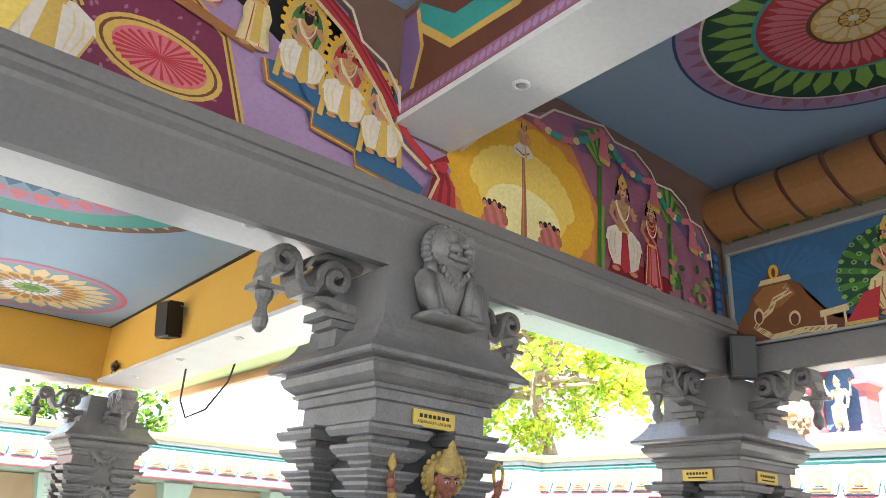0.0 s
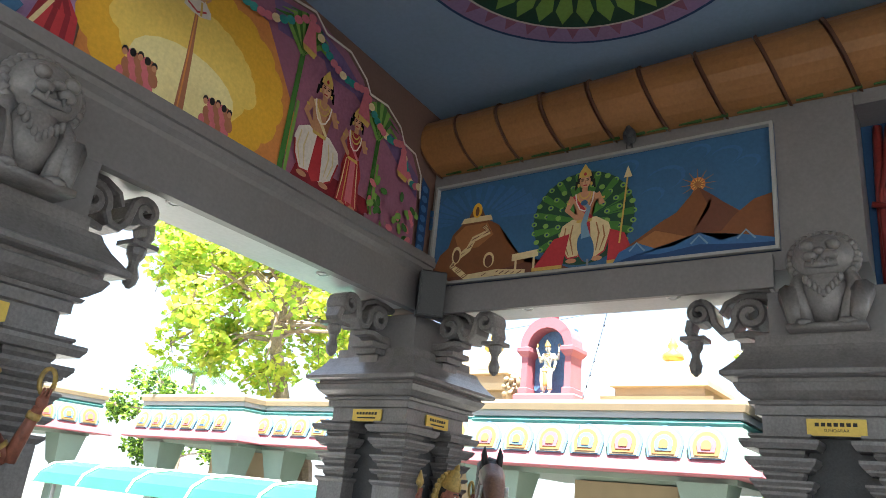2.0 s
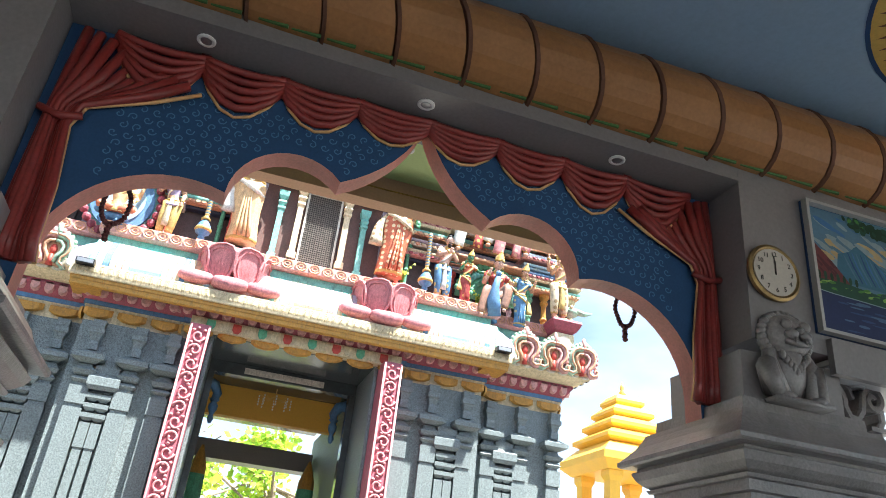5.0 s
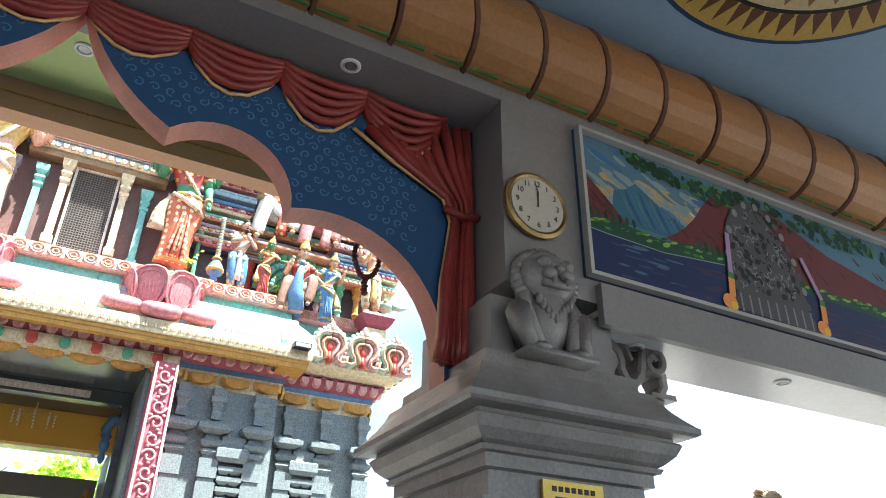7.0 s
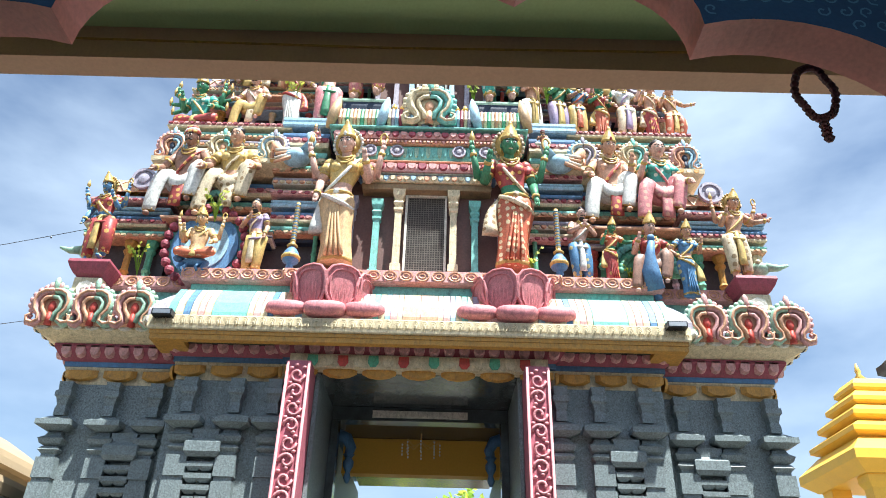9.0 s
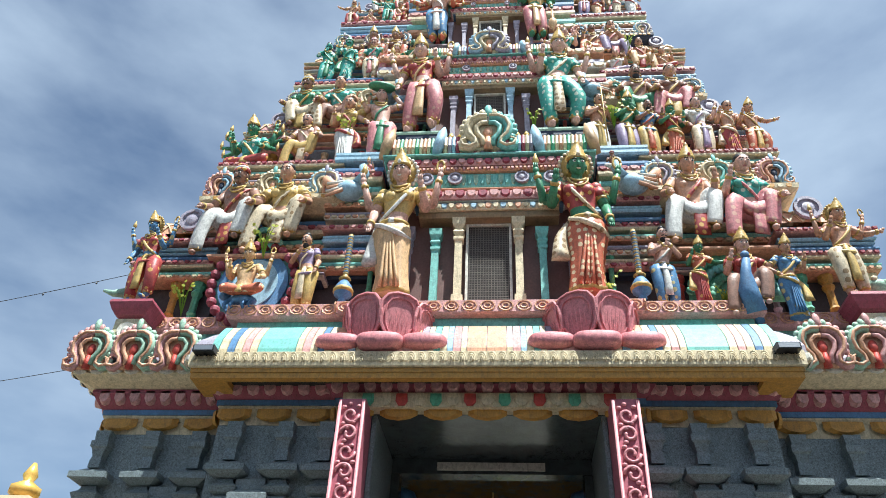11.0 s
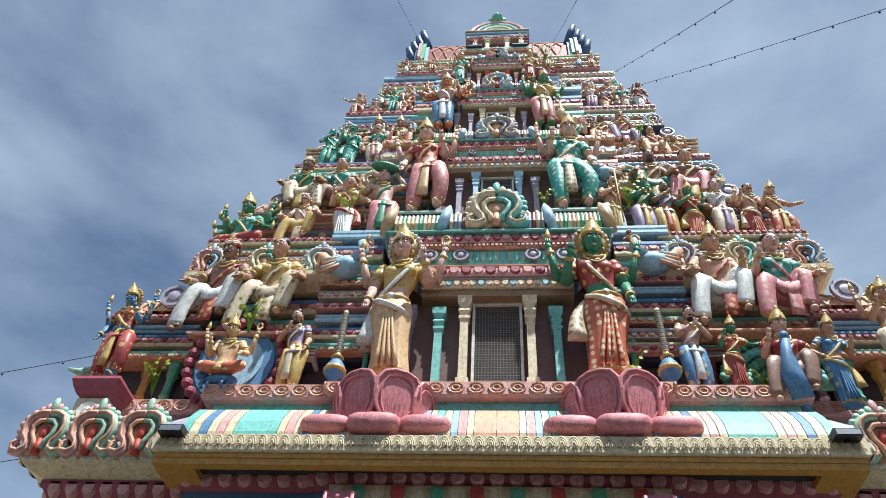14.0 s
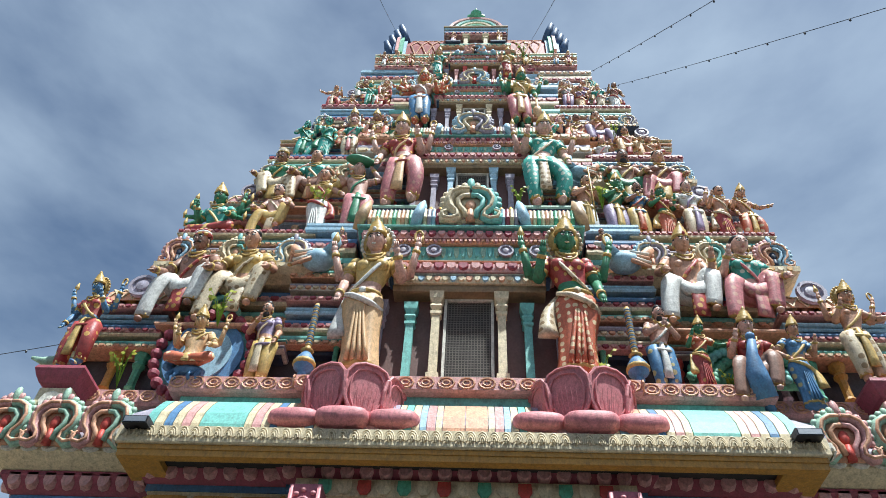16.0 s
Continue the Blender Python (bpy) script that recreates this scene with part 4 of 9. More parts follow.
def square_post(x, off, z0, h, r, key, label=""):
    bm = bmesh.new()
    q = rect(x - r, x + r, AXIS + off - r, AXIS + off + r)
    loft(bm, q, [(z0, 0.3 * r), (z0 + 0.08 * h, 0.3 * r), (z0 + 0.09 * h, -0.1 * r), (z0 + 0.72 * h, -0.15 * r), (z0 + 0.74 * h, 0.2 * r), (z0 + 0.77 * h, 0.2 * r), (z0 + 0.78 * h, -0.25 * r), (z0 + 0.83 * h, 0.35 * r), (z0 + 0.87 * h, -0.1 * r), (z0 + 0.92 * h, 0.5 * r), (z0 + h - 0.004, 0.65 * r)])
    return part("window_column", bm, key, gopuram, label)


# navy serves as painted lines and as shaded gaps given by colour
STRIPES = ("g_light_blue", "g_navy", "g_pink", "g_cream", "g_navy", "g_white", "g_lilac", "g_navy", "g_salmon", "g_teal", "g_navy", "g_cream", "g_pink", "g_blue", "g_navy", "g_light_blue")
def stripes(x, o0, o1, z0, z1, n, seed, out=0.12):
    """A stack of thin painted courses that step in and out; navy ones also stand in for shaded gaps."""
    r2 = random.Random(seed)
    first = r2.randrange(len(STRIPES))
    h = (z1 - z0) / n
    for i in range(n):
        key = STRIPES[(first + i) % len(STRIPES)]
        o = -0.02 if key == "g_navy" else out * (0.45 + 0.55 * i / n) * r2.uniform(0.75, 1.1)
        a, b = sorted((o0, o1))
        course(x - o, a - o * 0.5, b + o * 0.5, z0 + i * h + 0.002, z0 + (i + 1) * h, key, "course")
        if key in ("g_pink", "g_salmon", "g_white") and h > 0.03:
            petal_strip(x - o - 0.002, a - o * 0.5, b + o * 0.5, z0 + i * h + 0.008, h * 0.8, h * 1.6, ("g_deep_pink", "g_pink") if key == "g_pink" else ("g_cream", "g_salmon"), 0.02)


def small_barrel(x, o0, o1, z, h, keys):
    """A lattice barrel roof over a corner, with a scroll disc to the front."""
    a, b = sorted((o0, o1))
    bm = bmesh.new()
    n = 8
    half = (b - a) / 2
    arc = [(x + 0.30 - 0.30 * math.cos(math.pi * k / n), z + h * math.sin(math.pi * k / n) ** 0.8) for k in range(n + 1)]
    r0, r1 = ([bm.verts.new((px, AXIS + o, pz)) for px, pz in arc] for o in (a, b))
    for k in range(n):
        bm.faces.new((r0[k], r0[k + 1], r1[k + 1], r1[k]))
    bm.faces.new(r0); bm.faces.new(r1[::-1])
    rf = part("corner_roof", bm, keys[0], gopuram, "lattice-painted corner barrel roof")
    bm = bmesh.new()
    m = max(3, int((b - a) / 0.14))
    for s in (-1, 1):
        for i in range(-2, m + 2):
            pts = []
            for k in range(5):
                y = a + (b - a) * (i / m) + s * (b - a) / m * k * 0.5
                if a <= y <= b:
                    px, pz = arc[k]
                    pts.append((px - 0.008, AXIS + y, pz + 0.008))
            if len(pts) > 1:
                tube(bm, pts, 0.012, 0, 4)
    part("lattice", bm, keys[1], rf, "cream lattice ribs")
    bm = bmesh.new()
    mid = AXIS + (a + b) / 2
    spin(bm, [(h * 0.55, 0), (h * 0.55, -0.05), (h * 0.42, -0.05), (h * 0.40, -0.02), (h * 0.26, -0.02), (h * 0.24, -0.05), (0.02, -0.06)], (x - 0.02, mid, z + h * 0.62), 14, 0, "x")
    part("scroll_disc", bm, "g_lilac", rf, "round lilac scroll disc")
    bm = bmesh.new(); spin(bm, [(0.05, 0), (0.10, 0.05), (0.10, 0.10), (0.04, 0.15), (0.05, 0.18), (0.012, 0.26)], (x + 0.3, AXIS + (b if b > 0 else a) * 0.97, z + h * 0.6), 10)
    part("finial", bm, "gold", gopuram, "gilt pot finial", True)


def storey(n, x, s, zf, zt, zb, zr, zs, ze, zn, ww, m, w2, wc, post, kud):
    """x: face of the window bay; zf, zt: window; zb: top of the bands; zr: top of the ribs; zs: floor of the sides; ze: their eave; zn: the sides' floor above."""
    a = 0.78 * s
    h = zt - zf
    # core
    course(x + 0.03, -1.05 * s, 1.05 * s, zs, zr, "g_brown", "storey_wall", "maroon-brown plaster storey wall")
    # recess shade is put into the side wall's colour
    course(x + 0.30 * s, -w2 + 0.05, w2 - 0.05, zs - 0.05, zn, "g_wall", "storey_wall", "weathered plaster side wall, darkened for recess shade")
    # window with a thin pale frame
    bm = bmesh.new(); box(bm, x + 0.012, x + 0.028, AXIS - ww, AXIS + ww, zf, zt)
    win = part("window", bm, "mesh_grille", gopuram, "dark window closed by wire mesh")
    bm = bmesh.new()
    k = max(5, int(2 * ww / 0.032))
    for i in range(k):
        y = AXIS - ww + (i + 0.5) * 2 * ww / k
        box(bm, x - 0.002, x + 0.004, y - 0.004, y + 0.004, zf, zt)
    zc = zf + 0.02
    while zc < zt:
        box(bm, x - 0.006, x - 0.0025, AXIS - ww, AXIS + ww, zc - 0.004, zc + 0.004)
        zc += 0.034
    tagged(part("wire_mesh", bm, "mesh_wire", win), kind="stuff")
    bm = bmesh.new()
    for e in (-1, 1):
        y0, y1 = sorted((AXIS + e * ww, AXIS + e * (ww + 0.03)))
        box(bm, x - 0.03, x + 0.02, y0, y1, zf, zt)
    box(bm, x - 0.03, x + 0.02, AXIS - ww - 0.03, AXIS + ww + 0.03, zt + 0.002, zt + 0.03)
    part("window_frame", bm, "g_white", win, "thin white window frame")
    for e in (-1, 1):
        square_post(x - 0.07 * s, e * (ww + 0.03 + 0.085 * s), zf + 0.06 * h, h * 0.98, 0.050 * s, post[0], "carved painted window column")
        stripes(x - 0.10 * s, e * (ww + 0.035), e * (ww + 0.23 * s), zf - 0.06, zf + 0.06 * h, 3, n * 5, 0.05)
        square_post(x - 0.05 * s, e * 0.64 * s, zf, h * 0.92, 0.048 * s, post[1])
        square_post(x - 0.03 * s, e * 0.98 * s, zf, h * 0.96, 0.05 * s, "g_lilac")
        turned_post(x + 0.12 * s, e * 1.16 * s, zf, h * 0.7, 0.035 * s, "g_green")
        turned_post(x + 0.12 * s, e * 1.30 * s, zf, h * 0.7, 0.04 * s, "g_red")
        turned_post(x + 0.14 * s, e * 1.44 * s, zf, h * 0.7, 0.035 * s, "g_green")
    # beam and bands over the window; g_shade paints the shadow line under the beam
    H = zb - zt
    z = zt + 0.035
    # set-back navy courses put shaded gaps in as colour; the others are paint
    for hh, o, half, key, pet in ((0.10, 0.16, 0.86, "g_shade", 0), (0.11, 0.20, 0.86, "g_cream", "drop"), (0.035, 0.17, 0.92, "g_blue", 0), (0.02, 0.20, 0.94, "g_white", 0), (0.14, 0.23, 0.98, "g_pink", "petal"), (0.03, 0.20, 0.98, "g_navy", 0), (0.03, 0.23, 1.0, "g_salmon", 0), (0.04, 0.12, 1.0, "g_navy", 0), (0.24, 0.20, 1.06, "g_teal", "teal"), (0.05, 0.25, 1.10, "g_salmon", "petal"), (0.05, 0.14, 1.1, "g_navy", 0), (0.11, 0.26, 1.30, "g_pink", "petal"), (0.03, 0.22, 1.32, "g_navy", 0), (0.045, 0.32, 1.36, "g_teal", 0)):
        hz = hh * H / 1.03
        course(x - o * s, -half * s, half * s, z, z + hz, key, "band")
        if pet == "petal":
            petal_strip(x - o * s, -half * s, half * s, z + hz * 0.1, hz * 0.85, hz * 1.1, ("g_pink", "g_deep_pink") if key == "g_pink" else ("g_salmon", "g_pink"), 0.03 * s)
        elif pet == "drop":
            petal_strip(x - o * s, -half * s, half * s, z + hz * 0.1, hz * 0.8, hz * 0.9, ("g_cream", "g_salmon", "g_cream", "g_light_blue"), 0.02 * s)
        elif pet == "teal":
            petal_strip(x - o * s, -half * s, half * s, z + hz * 0.1, hz * 0.8, hz * 0.35, ("g_teal", "g_mint"), 0.012)
            for q in (-0.78, -0.42, 0.42, 0.78):
                bm = bmesh.new(); r = hz * 0.42
                spin(bm, [(r, 0), (r, -0.04), (r * 0.75, -0.04), (r * 0.7, -0.02), (r * 0.4, -0.02), (r * 0.35, -0.045), (0.004, -0.05)], (x - o * s - 0.012, AXIS + q * s, z + hz * 0.5), 12, 0, "x")
                part("scroll_disc", bm, "g_lilac", gopuram, "round lilac scroll disc")
        z += hz
    # ribbed rail with scroll ends and the middle ornament
    course(x - 0.16 * s, -1.40 * s, 1.40 * s, z, zr - 0.02, "g_lilac", "rail_core")
    rib_strip(x - 0.24 * s, -0.58 * s, 0.58 * s, z + 0.01, zr - 0.02, 0.052 * s, ("g_lilac", "g_cream", "g_deep_pink", "g_light_blue"))
    for e in (-1, 1):
        rib_strip(x - 0.22 * s, e * 0.70 * s, e * 1.26 * s, z + 0.01, zr - 0.02, 0.052 * s, ("g_green", "g_cream", "g_salmon", "g_cream"))
        for q, key in ((0.64, "g_light_blue"), (1.33, "g_peachy")):
            bm = bmesh.new(); hr = zr - z
            tube(bm, [(x - 0.20 * s, AXIS + e * (q + 0.06) * s, z + 0.02), (x - 0.32 * s, AXIS + e * q * s, z + hr * 0.3), (x - 0.24 * s, AXIS + e * (q - 0.03) * s, z + hr * 0.9), (x - 0.12 * s, AXIS + e * (q - 0.04) * s, z + hr * 1.5)], [0.05 * s, 0.075 * s, 0.07 * s, 0.02 * s], 0, 8)
            part("scroll_end", bm, key, gopuram, "", True)
        for q in (0.38, 0.50):
            bm = bmesh.new(); spin(bm, [(0.03, 0), (0.05, 0.04), (0.03, 0.08), (0.008, 0.12)], (x - 0.14 * s, AXIS + e * q * s, zr - 0.03), 8); part("finial", bm, "gold", gopuram, "", True)
    kudu(kud, x - 0.30 * s, 0, z + 0.02, 0.78 * s, (zr - z) * 1.55)
    for e in (-1, 1):
        # striped recess beside the window bay
        stripes(x + 0.16 * s, e * 1.10 * s, e * m, zf + 0.50 * h, ze + 0.02, 19, n * 7 + 3 + e, 0.20 * s)
        stripes(x + 0.10 * s, e * 1.45 * s, e * m, ze + 0.03, zr, 11, n * 7 + 4, 0.16 * s)
        # side pavilion: posts, dais, niche, eave, ornaments
        zd = zs + (ze - zs) * 0.50
        for j in range(5):
            turned_post(x + 0.12 * s, e * (m + (w2 - m) * (j + 0.5) / 5), zs, (zd - zs) * 0.86, 0.042 * s, ("g_red", "g_green", "g_cream", "g_lilac", "g_teal")[j])
        stripes(x + 0.10 * s, e * m, e * (w2 - 0.15 * s), zs + (zd - zs) * 0.86, zd + 0.05, 7, n * 11 + e, 0.12 * s)
        course(x - 0.16 * s, e * (m + 0.1), e * (w2 - 0.3 * s), zd + 0.052, zd + 0.10, "g_salmon", "dais")
        stripes(x + 0.22 * s, e * m, e * (w2 - 0.08), zd + 0.10, ze - 0.10, 11, n * 13 + e, 0.10 * s)
        bm = bmesh.new()
        o0, o1 = sorted((e * (m - 0.06 * s), e * (w2 - 0.12 * s)))
        loft(bm, rect(x + 0.05 * s, 15.3, AXIS + o0, AXIS + o1), [(ze - 0.10, -0.04), (ze - 0.05, 0.08 * s), (ze, 0.16 * s), (ze + 0.07 * s, 0.17 * s), (ze + 0.09 * s, 0.12 * s), (ze + 0.26 * s, 0.02 * s), (ze + 0.36 * s, -0.02)])
        part("eave", bm, "g_cream" if n != 2 else "g_navy", gopuram, "projecting painted pavilion eave")
        petal_strip(x - 0.10 * s, o0 - 0.1 * s, o1 + 0.1 * s, ze - 0.005, 0.07 * s, 0.10 * s, ("g_ochre", "g_cream"), 0.02)
        for j in range(3):
            kudu((2, 3, 4, 5)[(j + n) % 4], x - 0.05 * s, e * (m + 0.12 * s + (w2 - m - 0.30 * s) * j / 2), ze + 0.07 * s, 0.46 * s)
        stripes(x + 0.14 * s, e * m, e * (w2 - 0.05 * s), ze + 0.36 * s, zn + 0.01, 9, n * 17 + e, 0.14 * s)
        # corner pavilion
        zc = zs + (ze - zs) * 0.42
        # corner wall darkened by colour for the shade behind its posts
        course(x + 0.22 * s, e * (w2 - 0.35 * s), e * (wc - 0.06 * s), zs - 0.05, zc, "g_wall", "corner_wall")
        for q, key in ((wc - 0.12 * s, "g_cream"), (w2 + 0.10 * s, "g_ochre"), (w2 - 0.18 * s, "g_green")):
            turned_post(x + 0.12 * s, e * q, zs, (zc - zs), 0.05 * s, key)
        stripes(x + 0.08 * s, e * (w2 - 0.30 * s), e * (wc - 0.06 * s), zc, zc + (ze - zs) * 0.26, 11, n * 19 + 5, 0.20 * s)
        stripes(x + 0.10 * s, e * (w2 - 0.30 * s), e * (wc - 0.22 * s), zc + (ze - zs) * 0.26, zc + (ze - zs) * 0.36, 4, n * 19 + 9, 0.10 * s)
        small_barrel(x + 0.02, e * (w2 - 0.30 * s), e * (wc - 0.20 * s), zc + (ze - zs) * 0.36, 0.30 * s, ("g_pink" if n % 2 else "g_salmon", "g_cream"))
    # floor that carries the next storey's side figures
    course(x + 0.10, -w2 + 0.1, w2 - 0.1, zn - 0.03, zn + 0.004, "g_lilac", "ledge")


defmat("g_brown", (0.160, 0.084, 0.072), 0.6, 0.18, 6, 38, 0.2, dirt=0.3)
# brown of the painted shadow line under window beams; the gable eave shares it
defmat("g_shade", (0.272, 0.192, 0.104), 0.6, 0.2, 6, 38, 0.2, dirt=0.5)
defmat("g_peachy", (0.480, 0.320, 0.176), 0.55, 0.25, 8, 38, 0.2, dirt=0.4)
#         n   x      s     zf     zt     zb     zr     zs     ze     zn     ww    m     w2    wc
TIERS = [(0, 12.94, 1.00, 6.02, 7.27, 8.22, 8.70, 5.70, 7.72, 8.50, 0.245, 2.02, 3.72, 4.42, ("g_cream", "g_teal"), 3),
         (1, 13.32, 0.84, 9.10, 10.12, 10.76, 11.12, 8.50, 9.86, 10.68, 0.205, 1.72, 3.10, 3.62, ("g_light_blue", "g_lilac"), 2),
         (2, 13.67, 0.70, 11.50, 12.42, 12.88, 13.18, 10.68, 11.82, 12.62, 0.165, 1.42, 2.66, 3.12, ("g_cream", "g_lilac"), 5),
         (3, 14.00, 0.56, 13.62, 14.36, 14.68, 14.90, 12.62, 13.62, 14.45, 0.12, 1.15, 2.22, 2.62, ("g_red", "g_pink"), 4)]
for t in TIERS:
    storey(*t)

# roof: base courses, lattice barrel, horned gable ends, middle gable
def barrel():
    stripes(14.02, -1.95, 1.95, 14.46, 14.92, 10, 91, 0.10)
    course(13.98, -2.0, 2.0, 14.92, 15.0, "g_cream", "roof_base")
    course(14.06, -1.9, 1.9, 15.0, 15.06, "g_red", "roof_base")
    n, zb, hr = 12, 15.06, 1.32
    arc = [(14.85 - 0.80 * math.cos(math.pi * k / n), zb + hr * math.sin(math.pi * k / n) ** 0.75) for k in range(n + 1)]
    bm = bmesh.new()
    r0, r1 = ([bm.verts.new((px, AXIS + o, pz)) for px, pz in arc] for o in (-1.42, 1.42))
    for k in range(n):
        bm.faces.new((r0[k], r0[k + 1], r1[k + 1], r1[k]))
    bm.faces.new(r0); bm.faces.new(r1[::-1])
    rf = part("barrel_roof", bm, "g_roofred", gopuram, "red barrel roof with crossing pale lattice")
    bm = bmesh.new()
    for s in (-1, 1):
        for i in range(-6, 22):
            pts = [(arc[k][0] - 0.012, AXIS - 1.42 + i * 0.22 + s * 0.12 * k, arc[k][1] + 0.012) for k in range(7)]
            pts = [p for p in pts if abs(p[1] - AXIS) < 1.42]
            if len(pts) > 1:
                tube(bm, pts, 0.012, 0, 5)
    part("lattice", bm, "g_salmon", rf, "pale crossing lattice ribs")
    for e in (-1, 1):
        for j, (d0, d1, r, key) in enumerate(((1.42, 1.48, 1.05, "g_light_blue"), (1.48, 1.56, 1.12, "g_green"), (1.56, 1.62, 1.16, "g_pink"), (1.62, 1.68, 1.08, "g_blue"))):
            bm = bmesh.new()
            ol = [(-0.80 * r * math.cos(math.pi * k / 12), hr * r * math.sin(math.pi * k / 12) ** 0.75) for k in range(13)]
            slab(bm, ol, lambda u, v, d: (14.85 + u, AXIS + d, zb + v), e * d0, e * d1)
            part("gable", bm, key, gopuram, "painted ring of the roof's gable end")
        for j in range(4):
            bm = bmesh.new()
            q, z0 = 1.54 + 0.085 * j, zb + 0.98 - 0.24 * j
            tube(bm, [(14.16 + 0.02 * j, AXIS + e * (q - 0.10), z0 - 0.25), (14.04, AXIS + e * q, z0 + 0.05), (14.02, AXIS + e * (q + 0.05), z0 + 0.26), (14.10, AXIS + e * (q + 0.13), z0 + 0.42)], [0.085, 0.085, 0.055, 0.010], 0, 8)
            part("horn", bm, "g_hornblue", gopuram, "dark blue upturned horn", True)
        bm = bmesh.new(); spin(bm, [(0.05, 0), (0.15, 0.1), (0.16, 0.2), (0.06, 0.28), (0.09, 0.33), (0.02, 0.5)], (14.80, AXIS + e * 0.95, zb + hr - 0.02), 10)
        part("finial", bm, "gold", gopuram, "gilt pot finial", True)
    # middle gable: window bay, posts, eave, horseshoe head with crest
    stripes(13.92, -0.66, 0.66, 14.90, 15.14, 4, 97, 0.10)
    course(14.0, -0.62, 0.62, 15.14, 15.62, "g_brown", "gable_wall")
    for e in (-1, 1):
        square_post(13.90, e * 0.20, 15.14, 0.42, 0.045, "g_cream")
        square_post(13.94, e * 0.56, 15.14, 0.44, 0.05, "g_brown")
        course(13.78, e * 0.30, e * 0.60, 15.12, 15.20, "g_navy", "figure_base")
    stripes(13.92, -0.60, 0.60, 15.60, 15.80, 4, 99, 0.14)
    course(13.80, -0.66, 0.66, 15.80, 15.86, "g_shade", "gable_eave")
    bm = bmesh.new()
    ol = [(-0.62, 0), (-0.60, 0.22), (-0.44, 0.44), (-0.22, 0.56), (0, 0.62), (0.22, 0.56), (0.44, 0.44), (0.60, 0.22), (0.62, 0)]
    slab(bm, ol, lambda u, v, d: (13.95 - d, AXIS + u, 15.863 + v), -0.6, 0.0)
    g = part("middle_gable", bm, "g_salmon", gopuram, "horseshoe head of the middle gable")
    for r, key in ((0.56, "g_pink"), (0.44, "g_teal"), (0.33, "g_cream"), (0.22, "g_green")):
        bm = bmesh.new(); tube(bm, [(13.93, AXIS + r * math.cos(math.pi * k / 12), 15.88 + r * 0.95 * math.sin(math.pi * k / 12)) for k in range(13)], 0.05, 0, 6)
        part("arch_band", bm, key, g)
    bm = bmesh.new(); spin(bm, [(0.10, 0), (0.16, 0.06), (0.08, 0.15), (0.13, 0.24), (0.05, 0.38), (0.02, 0.52)], (13.95, AXIS, 16.42), 8)
    for e in (-1, 1):
        ball(bm, (13.93, AXIS + e * 0.12, 16.55), (0.05, 0.08, 0.07), 0, 6, 5)
    part("crest", bm, "g_green", g, "dark green leafy crest")
defmat("g_roofred", (0.24, 0.018, 0.014), 0.55, 0.25, 8, 38, 0.2, dirt=0.4)
defmat("g_hornblue", (0.040, 0.088, 0.192), 0.5, 0.25, 8, 38, 0.2, dirt=0.4)
barrel()

# ornaments on the lower cornice beside the slab, and small panelled posts behind them
for e in (-1, 1):
    for j, off in enumerate((3.32, 3.80, 4.28)):
        kudu((0 if e > 0 else 1), BF - 0.42, e * off, 5.11, 0.56, 0.54)
    bm = bmesh.new(); yc = AXIS + e * 3.98
    loft(bm, rect(BF - 0.42, BF, yc - 0.16, yc + 0.16), [(5.40, 0.02), (5.44, 0.02), (5.46, 0), (5.76, 0)])
    part("panel_post", bm, "g_cream", gopuram, "small panelled post")
    bm = bmesh.new(); spin(bm, [(0.11, 0), (0.10, -0.02), (0.05, -0.01), (0.03, -0.035), (0.004, -0.04)], (BF - 0.425, yc, 5.61), 8, 0, "x"); part("flower", bm, "g_white", gopuram)
    bm = bmesh.new(); loft(bm, rect(BF - 0.42, BF, yc - 0.15, yc + 0.15), [(5.762, -0.03), (5.80, 0.03), (5.86, 0.07), (5.93, 0.10), (5.97, 0.09)])
    part("figure_pedestal", bm, "g_deep_pink", gopuram, "deep pink flared lotus pedestal")

# carved band with painted drops over the gateway
bm = bmesh.new(); box(bm, BF - 0.43, BF - 0.26, AXIS - 1.45, AXIS + 1.45, DTOP + 0.003, DTOP + 0.16)
band = part("gate_band", bm, "g_cream", gopuram, "cream carved band over the gateway")
for i in range(17):
    y = AXIS - 1.36 + i * 0.17
    bm = bmesh.new()
    ol = [(-0.055, 0.13), (-0.06, 0.05), (-0.03, 0.005), (0.03, 0.005), (0.06, 0.05), (0.055, 0.13)]
    slab(bm, ol, lambda u, v, d: (BF - 0.434 - d, y + u, DTOP + 0.01 + v), 0.0, 0.02)
    part("drop", bm, ("g_cream", "g_red", "g_cream", "g_green")[i % 4], band)

# lamps on the slab ends
for s in (-1, 1):
    t = thing("flood_lamp", "small black flood lamp on the gate slab", "lamp", "flood lamps", at=(SLAB_X - 0.06, AXIS + s * (SLAB_H - 0.14), 5.075))
    bm = bmesh.new(); box(bm, -0.08, 0.06, -0.11, 0.11, 0.03, 0.10); part("housing", bm, "black_plastic", t)
    bm = bmesh.new(); box(bm, -0.03, 0.10, -0.02, 0.02, 0.03, 0.095); part("stand", bm, "black_plastic", t)
    bm = bmesh.new(); box(bm, -0.086, -0.081, -0.095, 0.095, 0.04, 0.09); part("lens", bm, "metal_grey", t)

# inside the gateway
bm = bmesh.new()
for s in (-1, 1):
    y0, y1 = AXIS + s * 1.02, AXIS + s * 1.115
    box(bm, 13.9, 14.1, min(y0, y1), max(y0, y1), -0.35, 4.52)
box(bm, 13.9, 14.1, AXIS - 1.11, AXIS + 1.11, 4.525, 4.695)
solid("inner_frame", bm, "polished_granite", "dark polished inner gateway frame", "frame", "structure")
